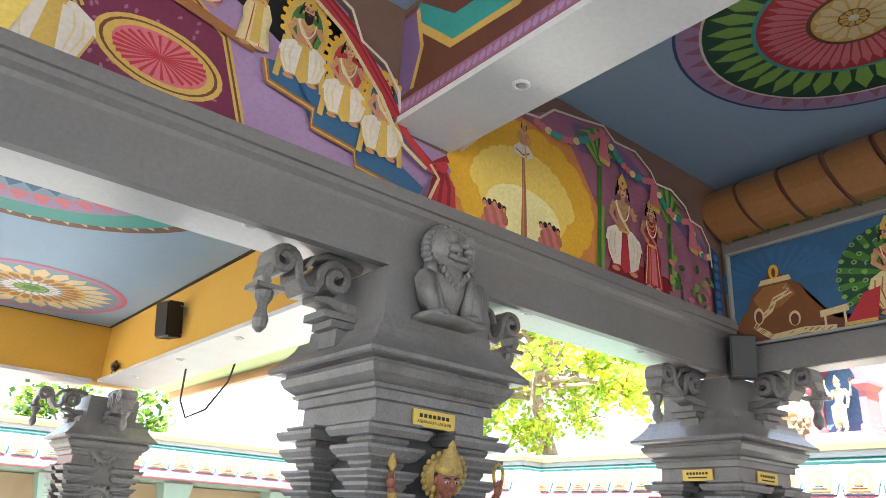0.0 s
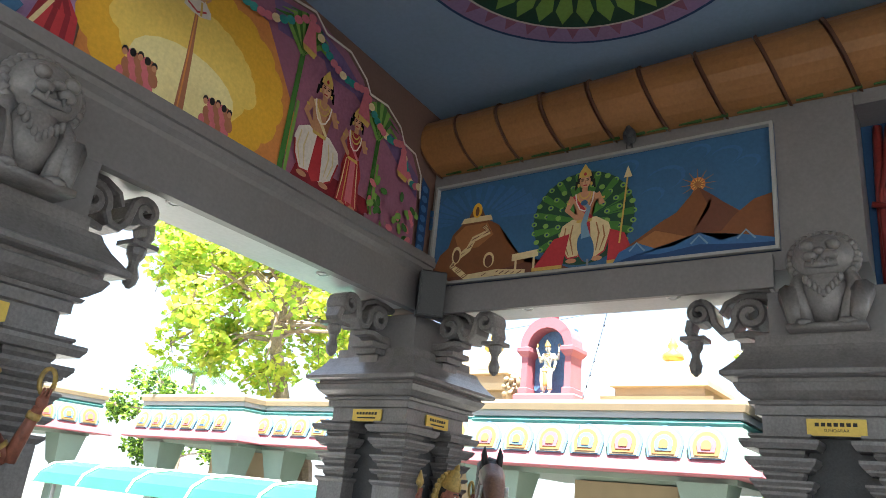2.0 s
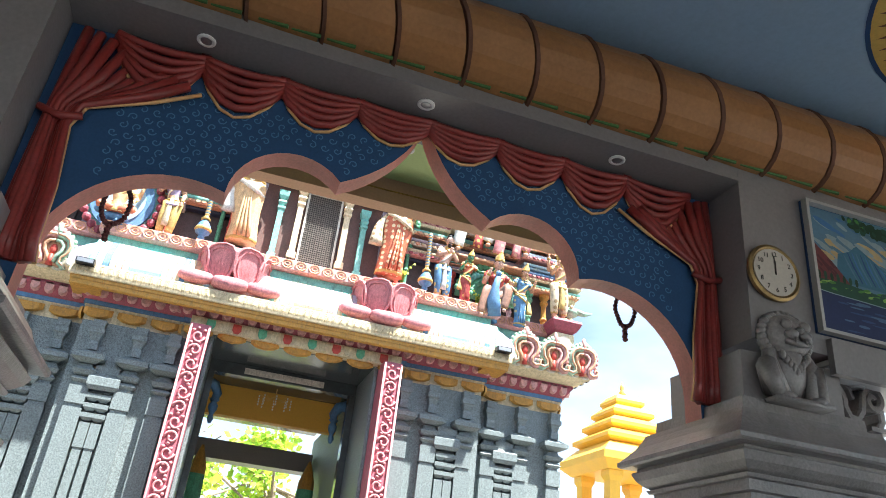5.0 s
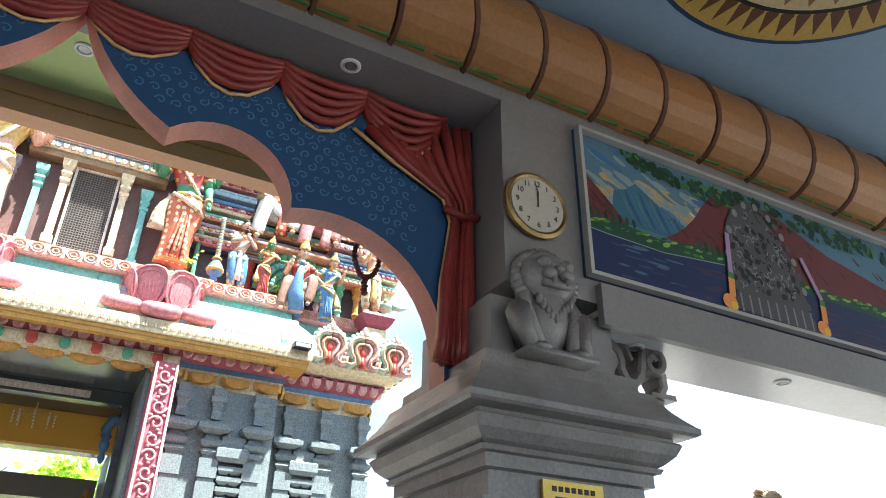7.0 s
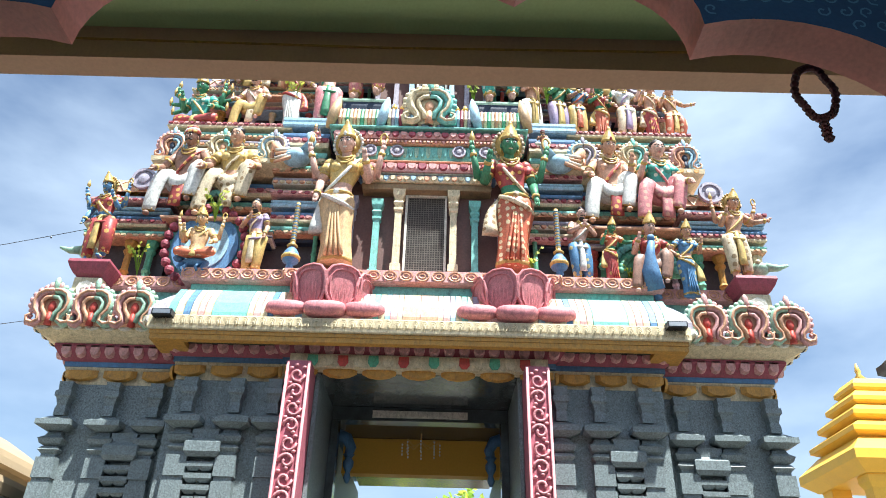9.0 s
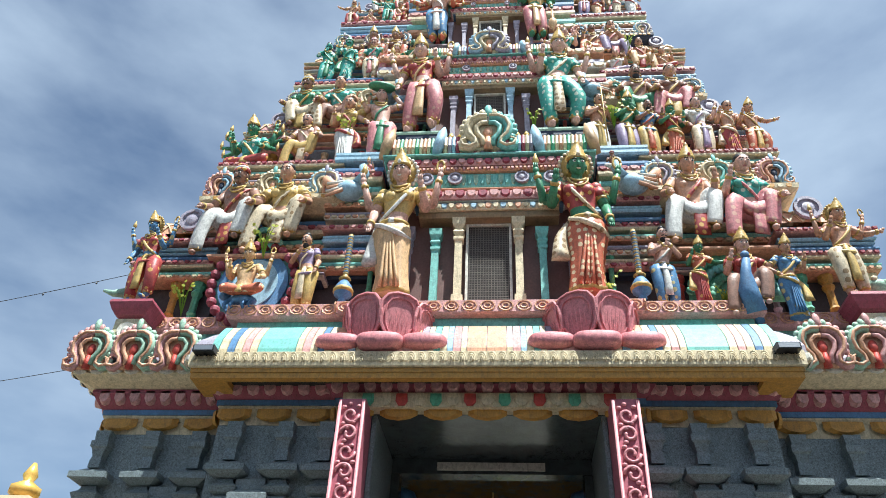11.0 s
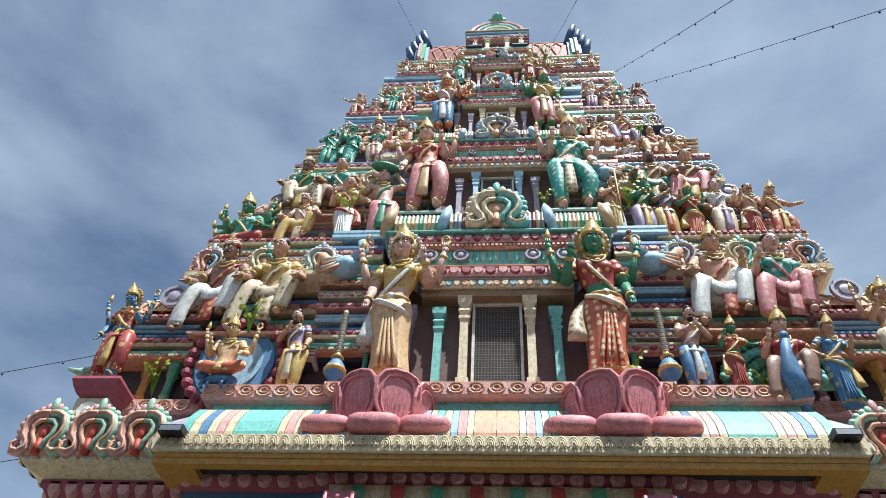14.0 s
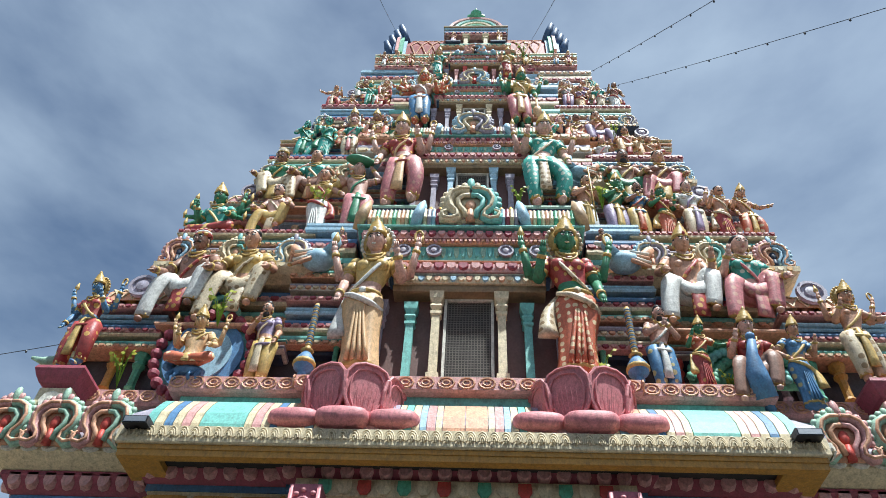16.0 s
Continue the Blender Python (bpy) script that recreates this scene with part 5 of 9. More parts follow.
bm = bmesh.new(); box(bm, 13.88, 13.897, AXIS - 0.6, AXIS + 0.6, 4.56, 4.65); box(bm, 13.87, 13.88, AXIS - 0.12, AXIS + 0.12, 4.57, 4.64)
solid("frame_ornament", bm, "g_white", "pale carved ornament strip on the inner frame", "ornament", "structure")
bm = bmesh.new(); box(bm, 15.3, 15.5, AXIS - 1.115, AXIS + 1.115, 4.2, 4.695)
solid("gate_inner_wall", bm, "yellow_wall", "yellow painted wall over the inner gateway", "wall", "structure")
bm = bmesh.new(); box(bm, 17.6, 18.1, AXIS - 1.115, AXIS + 1.115, 3.85, 4.2)
solid("gate_back_beam", bm, "plaster_grey", "grey beam at the back of the gateway", "beam", "structure")
for s in (-1, 1):
    t = thing("painted_bracket", "blue painted carved bracket inside the gateway", "bracket", "gateway brackets", at=(14.5, AXIS + s * 1.11, 4.5))
    bm = bmesh.new(); tube(bm, [(0, 0, 0), (0, -s * 0.14, -0.04), (0, -s * 0.20, -0.16), (0, -s * 0.17, -0.3)], [0.09, 0.08, 0.07, 0.05], 0, 8); part("scroll", bm, "g_blue", t, smooth=True)
    bm = bmesh.new(); spin(bm, [(0.02, -0.62), (0.05, -0.55), (0.03, -0.48), (0.07, -0.4), (0.07, -0.34), (0.04, -0.3), (0.08, -0.25)], (0, -s * 0.18, 0), 8); part("drop", bm, "g_blue", t, smooth=True)
    t = thing("painted_door_post", "red and green painted post inside the gateway", "post", "gateway posts", at=(16.6, AXIS + s * 0.95, -0.35))
    bm = bmesh.new(); spin(bm, [(0.14, 0), (0.14, 2.9), (0.17, 2.95), (0.17, 3.1), (0.14, 3.15)], (0, 0, 0), 10); part("shaft", bm, "g_red", t)
    bm = bmesh.new(); spin(bm, [(0.15, 3.152), (0.16, 3.4), (0.15, 3.75)], (0, 0, 0), 10); part("band", bm, "g_green", t)
    bm = bmesh.new(); spin(bm, [(0.15, 3.752), (0.14, 3.9), (0.02, 4.25)], (0, 0, 0), 10); part("cap", bm, "g_ochre", t)
t = thing("chandelier", "crystal chandelier hanging in the gateway", "chandelier", at=(15.0, AXIS, 4.695))
bm = bmesh.new(); tube(bm, [(0, 0, 0), (0, 0, -0.12)], 0.01, 0, 5); part("rod", bm, "gold", t)
for i in range(8):
    a = 2 * math.pi * i / 8
    bm = bmesh.new(); tube(bm, [(0, 0, -0.12), (0.12 * math.cos(a), 0.14 * math.sin(a), -0.2), (0.2 * math.cos(a), 0.26 * math.sin(a), -0.12)], 0.008, 0, 5); part("arm", bm, "gold", t)
    bm = bmesh.new()
    for j in range(4): ball(bm, (0.2 * math.cos(a), 0.26 * math.sin(a), -0.16 - 0.045 * j), (0.014, 0.014, 0.018), 0, 6, 4)
    part("crystal_drops", bm, "lens_glass", t)

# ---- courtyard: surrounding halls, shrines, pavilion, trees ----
# court hall pastels, set darker than the paint to offset the high exposure
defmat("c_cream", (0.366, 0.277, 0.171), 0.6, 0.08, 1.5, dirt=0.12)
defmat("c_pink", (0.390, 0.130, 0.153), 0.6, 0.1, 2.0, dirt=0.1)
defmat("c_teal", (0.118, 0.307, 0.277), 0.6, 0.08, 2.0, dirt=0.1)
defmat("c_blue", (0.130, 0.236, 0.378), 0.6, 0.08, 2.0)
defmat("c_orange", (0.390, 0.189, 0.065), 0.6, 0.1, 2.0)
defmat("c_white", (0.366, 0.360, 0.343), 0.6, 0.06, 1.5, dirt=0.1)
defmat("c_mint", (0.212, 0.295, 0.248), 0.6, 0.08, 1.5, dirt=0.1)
defmat("canopy_teal", (0.03, 0.16, 0.11), 0.4, 0.08, 1.0)
defmat("bark", (0.32, 0.25, 0.19), 0.9, 0.35, 5, 30, 0.6)
defmat("leaf", (0.34, 0.54, 0.07), 0.45, 0.35, 0.9, 6, 0.05, random_tint=0.0)
defmat("leaf_yellow", (0.62, 0.68, 0.10), 0.45, 0.3, 0.9, 6, 0.05)
defmat("leaf_dark", (0.08, 0.16, 0.03), 0.5, 0.35, 1.2, 6, 0.05)
for key in ("leaf", "leaf_yellow", "leaf_dark"):
    nt = M[key].node_tree
    tr, mx = nt.nodes.new("ShaderNodeBsdfTranslucent"), nt.nodes.new("ShaderNodeMixShader")
    src = nt.nodes["Principled BSDF"].inputs["Base Color"].links[0].from_socket
    nt.links.new(src, tr.inputs["Color"])
    mx.inputs["Fac"].default_value = 0.5
    nt.links.new(nt.nodes["Principled BSDF"].outputs["BSDF"], mx.inputs[1]); nt.links.new(tr.outputs["BSDF"], mx.inputs[2])
    nt.links.new(mx.outputs["Shader"], nt.nodes["Material Output"].inputs["Surface"])


def motif_mesh(inner):
    """A painted horseshoe petal of the cornice, facing -x, about 0.55 wide and 0.5 high."""
    bm = bmesh.new()
    def plate(w, z0, z1, d, mi):
        zs = z0 + (z1 - z0) * 0.42
        ol = [(-w * 0.86, z0), (-w, zs)] + [(-w * math.cos(math.pi * k / 8), zs + (z1 - zs) * math.sin(math.pi * k / 8)) for k in range(1, 8)] + [(w, zs), (w * 0.86, z0)]
        slab(bm, ol, lambda u, v, dd: (-0.12 * (1 - v / 0.5) - dd, u, v), d - 0.03, d, mi)
    plate(0.30, 0.0, 0.50, 0.015, 3)
    plate(0.255, 0.02, 0.455, 0.035, 0)
    plate(0.205, 0.05, 0.41, 0.05, 1)
    plate(0.145, 0.10, 0.35, 0.065, 2)
    plate(0.075, 0.14, 0.28, 0.08, 1)
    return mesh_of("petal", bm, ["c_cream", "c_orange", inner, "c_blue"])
ME_MOTIF = [motif_mesh("c_pink"), motif_mesh("c_blue")]


def court_hall(x0, x1, y0, y1, face, label, top=3.65):
    """A low hall with a painted cornice; face: the side that shows, '-x' or '-y'."""
    t = thing("court_hall", label, "building", at=((x0 + x1) / 2, (y0 + y1) / 2, -0.35))
    ox, oy = (x0 + x1) / 2, (y0 + y1) / 2
    R = rect(x0 - ox, x1 - ox, y0 - oy, y1 - oy)
    dz = top - 3.65 + 0.35
    def lv(pairs): return [(z + dz, o) for z, o in pairs]
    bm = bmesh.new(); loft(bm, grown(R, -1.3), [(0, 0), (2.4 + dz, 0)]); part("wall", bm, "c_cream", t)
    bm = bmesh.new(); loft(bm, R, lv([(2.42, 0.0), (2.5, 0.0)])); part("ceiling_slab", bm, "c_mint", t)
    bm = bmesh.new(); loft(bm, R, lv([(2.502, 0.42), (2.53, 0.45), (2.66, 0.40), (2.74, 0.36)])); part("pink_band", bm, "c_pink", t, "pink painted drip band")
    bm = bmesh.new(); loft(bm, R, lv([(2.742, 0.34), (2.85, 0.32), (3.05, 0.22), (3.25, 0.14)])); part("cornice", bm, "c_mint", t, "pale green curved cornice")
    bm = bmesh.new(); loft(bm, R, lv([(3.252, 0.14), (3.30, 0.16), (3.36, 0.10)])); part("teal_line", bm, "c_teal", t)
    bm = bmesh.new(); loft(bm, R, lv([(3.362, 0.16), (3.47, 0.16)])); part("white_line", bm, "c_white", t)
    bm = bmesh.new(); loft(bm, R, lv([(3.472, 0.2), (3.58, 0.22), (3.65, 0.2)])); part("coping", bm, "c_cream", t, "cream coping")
    L = (y1 - y0) if face == "-x" else (x1 - x0)
    k = max(1, int(L / 0.62))
    for i in range(k):
        o = new("petal", ME_MOTIF[i % 2]); o.parent = t
        s = -L / 2 + (i + 0.5) * L / k
        if face == "-x": o.matrix_local = pose(x0 - ox - 0.26, s, 2.74 + dz)
        else: o.matrix_local = pose(s, y0 - oy - 0.26, 2.74 + dz, 0, 0, 90)
    # verandah columns with bracketed heads
    n = max(2, int(L / 2.6))
    for i in range(n):
        s = -L / 2 + 0.5 + i * (L - 1) / (n - 1)
        bm = bmesh.new()
        cx, cy = (x0 - ox + 0.3, s) if face == "-x" else (s, y0 - oy + 0.3)
        loft(bm, rect(cx - 0.17, cx + 0.17, cy - 0.17, cy + 0.17), [(0, 0.05), (0.4, 0.05), (0.45, 0), (1.7, 0), (1.75, 0.04), (1.85, 0.06), (1.95, 0.02), (2.05, 0.10), (2.42 + dz, 0.22)])
        part("verandah_column", bm, "c_mint", t, "pale green column with a scroll head")
    return t
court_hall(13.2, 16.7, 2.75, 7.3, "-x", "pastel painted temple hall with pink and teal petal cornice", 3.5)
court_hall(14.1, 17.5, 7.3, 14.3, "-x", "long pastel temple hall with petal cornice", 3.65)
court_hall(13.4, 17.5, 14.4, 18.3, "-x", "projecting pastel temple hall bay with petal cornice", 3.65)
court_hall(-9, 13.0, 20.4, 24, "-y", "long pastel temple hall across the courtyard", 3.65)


def niche(x, y, z, w, h, face_keys, label, statue=True):
    """A small arched roof shrine open to -x."""
    t = thing("roof_shrine", label, "shrine", "roof shrines", at=(x, y, z))
    bm = bmesh.new(); loft(bm, rect(-0.25, 0.5, -w / 2 - 0.1, w / 2 + 0.1), [(0, 0), (0.08 * h, 0), (0.1 * h, -0.03)]); part("base", bm, face_keys[0], t)
    bm = bmesh.new(); box(bm, 0.12, 0.272, -w * 0.40, w * 0.40, 0.1 * h, 0.84 * h); part("back", bm, "g_blue", t, "dark blue niche back")
    for s in (-1, 1):
        bm = bmesh.new()
        q = rect(-0.2, 0.27, min(s * w * 0.36, s * w * 0.5), max(s * w * 0.36, s * w * 0.5))
        loft(bm, q, [(0.1 * h, 0.02), (0.16 * h, 0.02), (0.17 * h, -0.01), (0.5 * h, -0.01), (0.53 * h, 0.03), (0.56 * h, 0.06), (0.6 * h, 0.06), (0.62 * h, 0)])
        part("pillar", bm, face_keys[0], t)
    bm = bmesh.new()
    n = 12
    out = [(math.cos(math.pi * k / n) * w * 0.52, 0.6 * h + math.sin(math.pi * k / n) * h * 0.34) for k in range(n + 1)]
    inn = [(math.cos(math.pi * k / n) * w * 0.36, 0.6 * h + math.sin(math.pi * k / n) * h * 0.22) for k in range(n + 1)]
    slab(bm, out + inn[::-1], lambda u, v, d: (-0.22 + d, u, v), 0, 0.45)
    part("arch", bm, face_keys[0], t)
    bm = bmesh.new(); spin(bm, [(w * 0.1, 0), (w * 0.13, 0.05 * h), (w * 0.05, 0.09 * h), (w * 0.02, 0.14 * h)], (0, 0, 0.92 * h), 8); part("crest", bm, face_keys[1], t)
    return t
niche(13.6, 6.15, 3.5, 1.05, 1.72, ("c_pink", "c_pink"), "pink arched roof shrine with a dark blue niche")
niche(13.9, 9.6, 3.65, 0.9, 1.3, ("c_teal", "c_teal"), "teal arched roof shrine with a pale figure")


def small_dome(x, y, z, s, label):
    t = thing("roof_dome", label, "dome", "roof domes", at=(x, y, z))
    lv = [(0, 0.5), (0.12, 0.5), (0.14, 0.6), (0.24, 0.62), (0.26, 0.45), (0.38, 0.45), (0.40, 0.52), (0.48, 0.5)]
    bm = bmesh.new(); loft(bm, rect(-0.2 * s, 0.2 * s, -0.2 * s, 0.2 * s), [(a * s, b * s) for a, b in lv]); part("tier", bm, "c_cream", t)
    bm = bmesh.new(); loft(bm, rect(-0.2 * s, 0.2 * s, -0.2 * s, 0.2 * s), [(0.482 * s, 0.40 * s), (0.6 * s, 0.36 * s), (0.72 * s, 0.22 * s), (0.85 * s, 0.02 * s)]); part("roof", bm, "c_cream", t)
    bm = bmesh.new(); spin(bm, [(0.06 * s, 0), (0.16 * s, 0.08 * s), (0.16 * s, 0.15 * s), (0.05 * s, 0.22 * s), (0.08 * s, 0.28 * s), (0.02 * s, 0.42 * s)], (0, 0, 0.85 * s), 10); part("finial", bm, "gold", t, "gilt pot finial", True)
small_dome(15.6, 4.5, 3.5, 1.3, "stepped pink and cream roof dome with gilt finial")
small_dome(15.0, 8.3, 3.65, 1.35, "pastel roof dome with gilt finial")

# yellow pavilion beside the tower
def pavilion():
    t = thing("yellow_pavilion", "bright yellow bell pavilion with a stepped pyramid roof", "pavilion", at=(17.6, -9.85, -0.55))
    for sx in (-1, 1):
        for sy in (-1, 1):
            bm = bmesh.new(); loft(bm, rect(sx * 0.8 - 0.16, sx * 0.8 + 0.16, sy * 0.8 - 0.16, sy * 0.8 + 0.16), [(0, 0.05), (0.5, 0.05), (0.55, 0), (5.2, 0), (5.3, 0.06), (5.42, 0.06)])
            part("post", bm, "pav_yellow", t)
    bm = bmesh.new(); loft(bm, rect(-0.7, 0.7, -0.7, 0.7), [(3.4, 0.2), (3.5, 0.2)]); part("deck", bm, "pav_yellow", t)
    z = 5.42
    for w, h in ((1.35, 0.62), (1.08, 0.34), (0.88, 0.32), (0.68, 0.30), (0.48, 0.28)):
        bm = bmesh.new(); loft(bm, rect(-w * 0.6, w * 0.6, -w * 0.6, w * 0.6), [(z + 0.003, 0.2 * w), (z + h * 0.3, 0.4 * w), (z + h * 0.55, 0.4 * w), (z + h, 0.12 * w)])
        part("roof_tier", bm, "pav_yellow", t)
        z += h
    bm = bmesh.new(); spin(bm, [(0.06, 0), (0.14, 0.08), (0.05, 0.18), (0.07, 0.24), (0.02, 0.4)], (0, 0, z), 10); part("finial", bm, "gold", t, "gilt finial", True)
    t.scale = (0.76, 0.76, 0.97)
    bm = bmesh.new(); spin(bm, [(0.36, 4.25), (0.32, 4.35), (0.24, 4.7), (0.12, 4.85), (0.03, 4.9)], (0, 0, 0), 14); part("bell", bm, "gold", t, "hanging brass bell", True)
pavilion()


# trees
def tree(x, y, trunk_pts, radii, clumps, n_leaf, size, keys, label, seed, name="tree"):
    rng = random.Random(seed)
    t = thing(name, label, "tree", at=(x, y, -0.35))
    bm = bmesh.new(); tube(bm, trunk_pts, radii, 0, 10); 
    top = Vector(trunk_pts[-1])
    mid = Vector(trunk_pts[-2])
    for c, r in clumps:
        c = Vector(c)
        b = mid.lerp(top, rng.random())
        tube(bm, [b, b.lerp(c, 0.5) + Vector((rng.uniform(-.3, .3), rng.uniform(-.3, .3), 0.2)), c], [radii[-1] * 0.8, radii[-1] * 0.5, 0.03], 0, 6)
        for j in range(4):
            e = c + Vector((rng.gauss(0, r * 0.6), rng.gauss(0, r * 0.6), rng.gauss(0, r * 0.5)))
            tube(bm, [c, c.lerp(e, 0.5) + Vector((0, 0, 0.1)), e], [0.035, 0.025, 0.012], 0, 5)
    part("trunk", bm, "bark", t)
    verts, faces, mi = [], [], []
    for c, r in clumps:
        for i in range(n_leaf):
            d = Vector((rng.gauss(0, 1), rng.gauss(0, 1), rng.gauss(0, 0.8)))
            d = d.normalized() * r * (rng.random() ** 0.45)
            if noise.noise((Vector(c) + d) * 1.3) < -0.12: continue
            p = Vector(c) + d
            u = Vector((rng.gauss(0, 1), rng.gauss(0, 1), rng.gauss(0, 0.5))).normalized()
            v = u.cross(Vector((rng.gauss(0, 1), rng.gauss(0, 1), rng.gauss(0, 1)))).normalized()
            s = size * rng.uniform(0.6, 1.25)
            b = len(verts)
            verts += [p, p + u * s * 0.5 + v * s * 0.36, p + u * s, p + u * s * 0.5 - v * s * 0.36]
            faces.append((b, b + 1, b + 2, b + 3))
            mi.append(0 if rng.random() < 0.55 else 1)
    me = bpy.data.meshes.new("crown")
    me.from_pydata(verts, [], faces)
    for k in keys: me.materials.append(M[k])
    me.polygons.foreach_set("material_index", mi)
    o = new("crown", me); o.parent = t
    return t


rng = random.Random(5)
clumps = []
for i in range(64):
    a = rng.uniform(0, 6.28)
    q = rng.random() ** 0.5
    clumps.append(((0.6 + 4.3 * q * math.cos(a), -0.3 + 4.3 * q * math.sin(a), 8.4 + rng.uniform(-3.9, 4.0) * (1 - 0.45 * q)), rng.uniform(0.6, 1.0)))
tree(16.5, 18.3, [(1.3, -2.2, 0), (1.0, -2.0, 2.6), (0.4, -1.4, 4.2), (0.1, -0.9, 6.2), (0.5, -0.5, 9.8)], [0.34, 0.3, 0.26, 0.2, 0.1], clumps, 380, 0.27, ("leaf_yellow", "leaf"), "leaning broadleaf tree with bright yellow-green leaves", 3)
for k, (x, y, h, s) in enumerate(((5.5, 30, 6.2, 2.2), (27, 2.5, 6.8, 3.0), (27.5, -3.5, 6.5, 3.0), (27, -0.5, 5.2, 2.6), (24, 33, 6, 2.4))):
    r2 = random.Random(40 + k)
    cl = [((r2.uniform(-s, s), r2.uniform(-s, s), h - 1.6 + r2.uniform(-1.8, 1.8)), r2.uniform(0.7, 1.1)) for i in range(18)]
    tree(x, y, [(0, 0, 0), (0.1, 0.1, h * 0.4), (0, 0.2, h * 0.8)], [0.22, 0.18, 0.08], cl, 260, 0.28, ("leaf", "leaf_yellow") if k in (1, 2, 3) else ("leaf_dark", "leaf"), "green broadleaf tree beyond the temple wall", 60 + k)

# far palm
def palm(x, y, h):
    t = thing("palm_tree", "distant coconut palm with drooping fronds", "tree", at=(x, y, -0.35))
    bm = bmesh.new(); tube(bm, [(0, 0, 0), (0.2, 0, h * 0.5), (0.1, 0, h)], [0.18, 0.14, 0.1], 0, 8); part("trunk", bm, "bark", t)
    for i in range(11):
        a = i * 2.4
        bm = bmesh.new()
        pts = [Vector((0.1 + math.cos(a) * r, math.sin(a) * r, h + 0.5 * math.sin(r * 1.1) - 0.10 * r * r)) for r in (0, 0.5, 1.0, 1.5, 2.0, 2.3)]
        for p, q in zip(pts, pts[1:]):
            side = Vector((-math.sin(a), math.cos(a), 0))
            for j in range(4):
                b = p.lerp(q, j / 4)
                for sg in (-1, 1):
                    tip = b + side * sg * 0.45 + (q - p) * 0.5 + Vector((0, 0, -0.25))
                    bm.faces.new([bm.verts.new(v) for v in (b, b + (q - p) * 0.2, tip)])
        part("frond", bm, "leaf_dark", t)
palm(27, 36, 7.6)

# stall canopy
bm = bmesh.new()
t_c = thing("stall_canopy", "green translucent curved stall canopy in the courtyard", "canopy", at=(9.2, 6.9, -0.47))
prof = [(0, 1.72), (0.1, 1.92), (0.35, 2.08), (0.8, 2.15), (2.0, 2.15), (2.0, 2.11), (0.82, 2.11), (0.38, 2.04), (0.14, 1.9), (0.04, 1.72)]
slab(bm, prof, lambda u, v, d: (u, d, v), 0, 8.5); part("sheet", bm, "canopy_teal", t_c)
for i in range(6):
    bm = bmesh.new(); tube(bm, [(u - 0.01, 0.1 + i * 1.66, v + 0.02) for u, v in prof[:5]], 0.025, 0, 6); part("rib", bm, "white_plastic", t_c)
for i in range(3):
    bm = bmesh.new(); tube(bm, [(0.3, 0.3 + i * 3.9, 0), (0.3, 0.3 + i * 3.9, 2.02)], 0.04, 0, 8); part("post", bm, "metal_grey", t_c)

# light strings to the tower and wires across the courtyard
def wire(a, b, sag, bulbs, label):
    t = thing("light_string" if bulbs else "cable", label, "cable", "overhead cables")
    a, b = Vector(a), Vector(b)
    pts = [a.lerp(b, k / 24) - Vector((0, 0, sag * 4 * (k / 24) * (1 - k / 24))) for k in range(25)]
    bm = bmesh.new(); tube(bm, pts, 0.004, 0, 4); part("wire", bm, "black_plastic", t)
    for i in range(bulbs):
        k = (i + 0.5) / bulbs
        p = a.lerp(b, k) - Vector((0, 0, sag * 4 * k * (1 - k)))
        bm = bmesh.new(); spin(bm, [(0.003, -0.040), (0.010, -0.032), (0.011, -0.018), (0.006, -0.006), (0.005, 0.003)], p, 6); part("bulb", bm, "black_plastic", t)
wire((13.3, AXIS + 4.0, 6.9), (12.5, 13, 4.4), 0.3, 18, "festoon light string beside the tower")
wire((14.4, -4.10, 14.6), (8.6, -4.29, 6.3), 0.05, 14, "festoon light string over the courtyard")
wire((14.1, -4.25, 13.55), (8.6, -5.60, 5.9), 0.05, 14, "festoon light string lower over the courtyard")
wire((14.75, -0.09, 17.3), (8.2, -0.97, 6.7), 0.1, 0, "thin cable running up to the tower top")
wire((14.75, -3.19, 16.8), (8.2, -3.08, 6.8), 0.1, 0, "thin cable running up to the tower top")
wire((14.0, 9.8, 4.9), (13.3, AXIS + 3.9, 5.6), 0.12, 0, "single dark cable across the courtyard")
wire((13.2, 5.3, 3.52), (7.80, 2.3, 4.40), 0.1, 9, "festoon light string over the hall roofs")

# ---- plaster figures ----
for key, col in (("s_skin", (0.564, 0.316, 0.207)), ("s_pale", (0.623, 0.385, 0.306)), ("s_brown", (0.207, 0.108, 0.078)), ("s_green", (0.058, 0.227, 0.118)), ("s_blue", (0.097, 0.227, 0.405)), ("s_orange", (0.524, 0.137, 0.068)), ("s_yellow", (0.583, 0.405, 0.137)), ("s_red", (0.365, 0.058, 0.053)), ("s_white", (0.672, 0.663, 0.623)), ("s_peach", (0.663, 0.434, 0.227)), ("s_teal", (0.068, 0.365, 0.296)), ("s_lilac", (0.326, 0.256, 0.385)), ("s_pink", (0.554, 0.207, 0.217)), ("s_gold", (0.504, 0.335, 0.097)), ("s_hair", (0.02, 0.018, 0.018)), ("s_cream", (0.643, 0.533, 0.365)), ("s_bronze", (0.306, 0.108, 0.068)), ("s_dusk", (0.306, 0.167, 0.118))):
    defmat(key, col, 0.48, 0.24, 16, 50, 0.3, dirt=0.42, motif={"s_orange": (0.72, 0.56, 0.34), "s_cream": (0.30, 0.20, 0.10), "s_teal": (0.55, 0.62, 0.50), "s_red": (0.62, 0.36, 0.10), "s_pink": (0.60, 0.34, 0.26), "s_blue": (0.50, 0.42, 0.20)}.get(key))


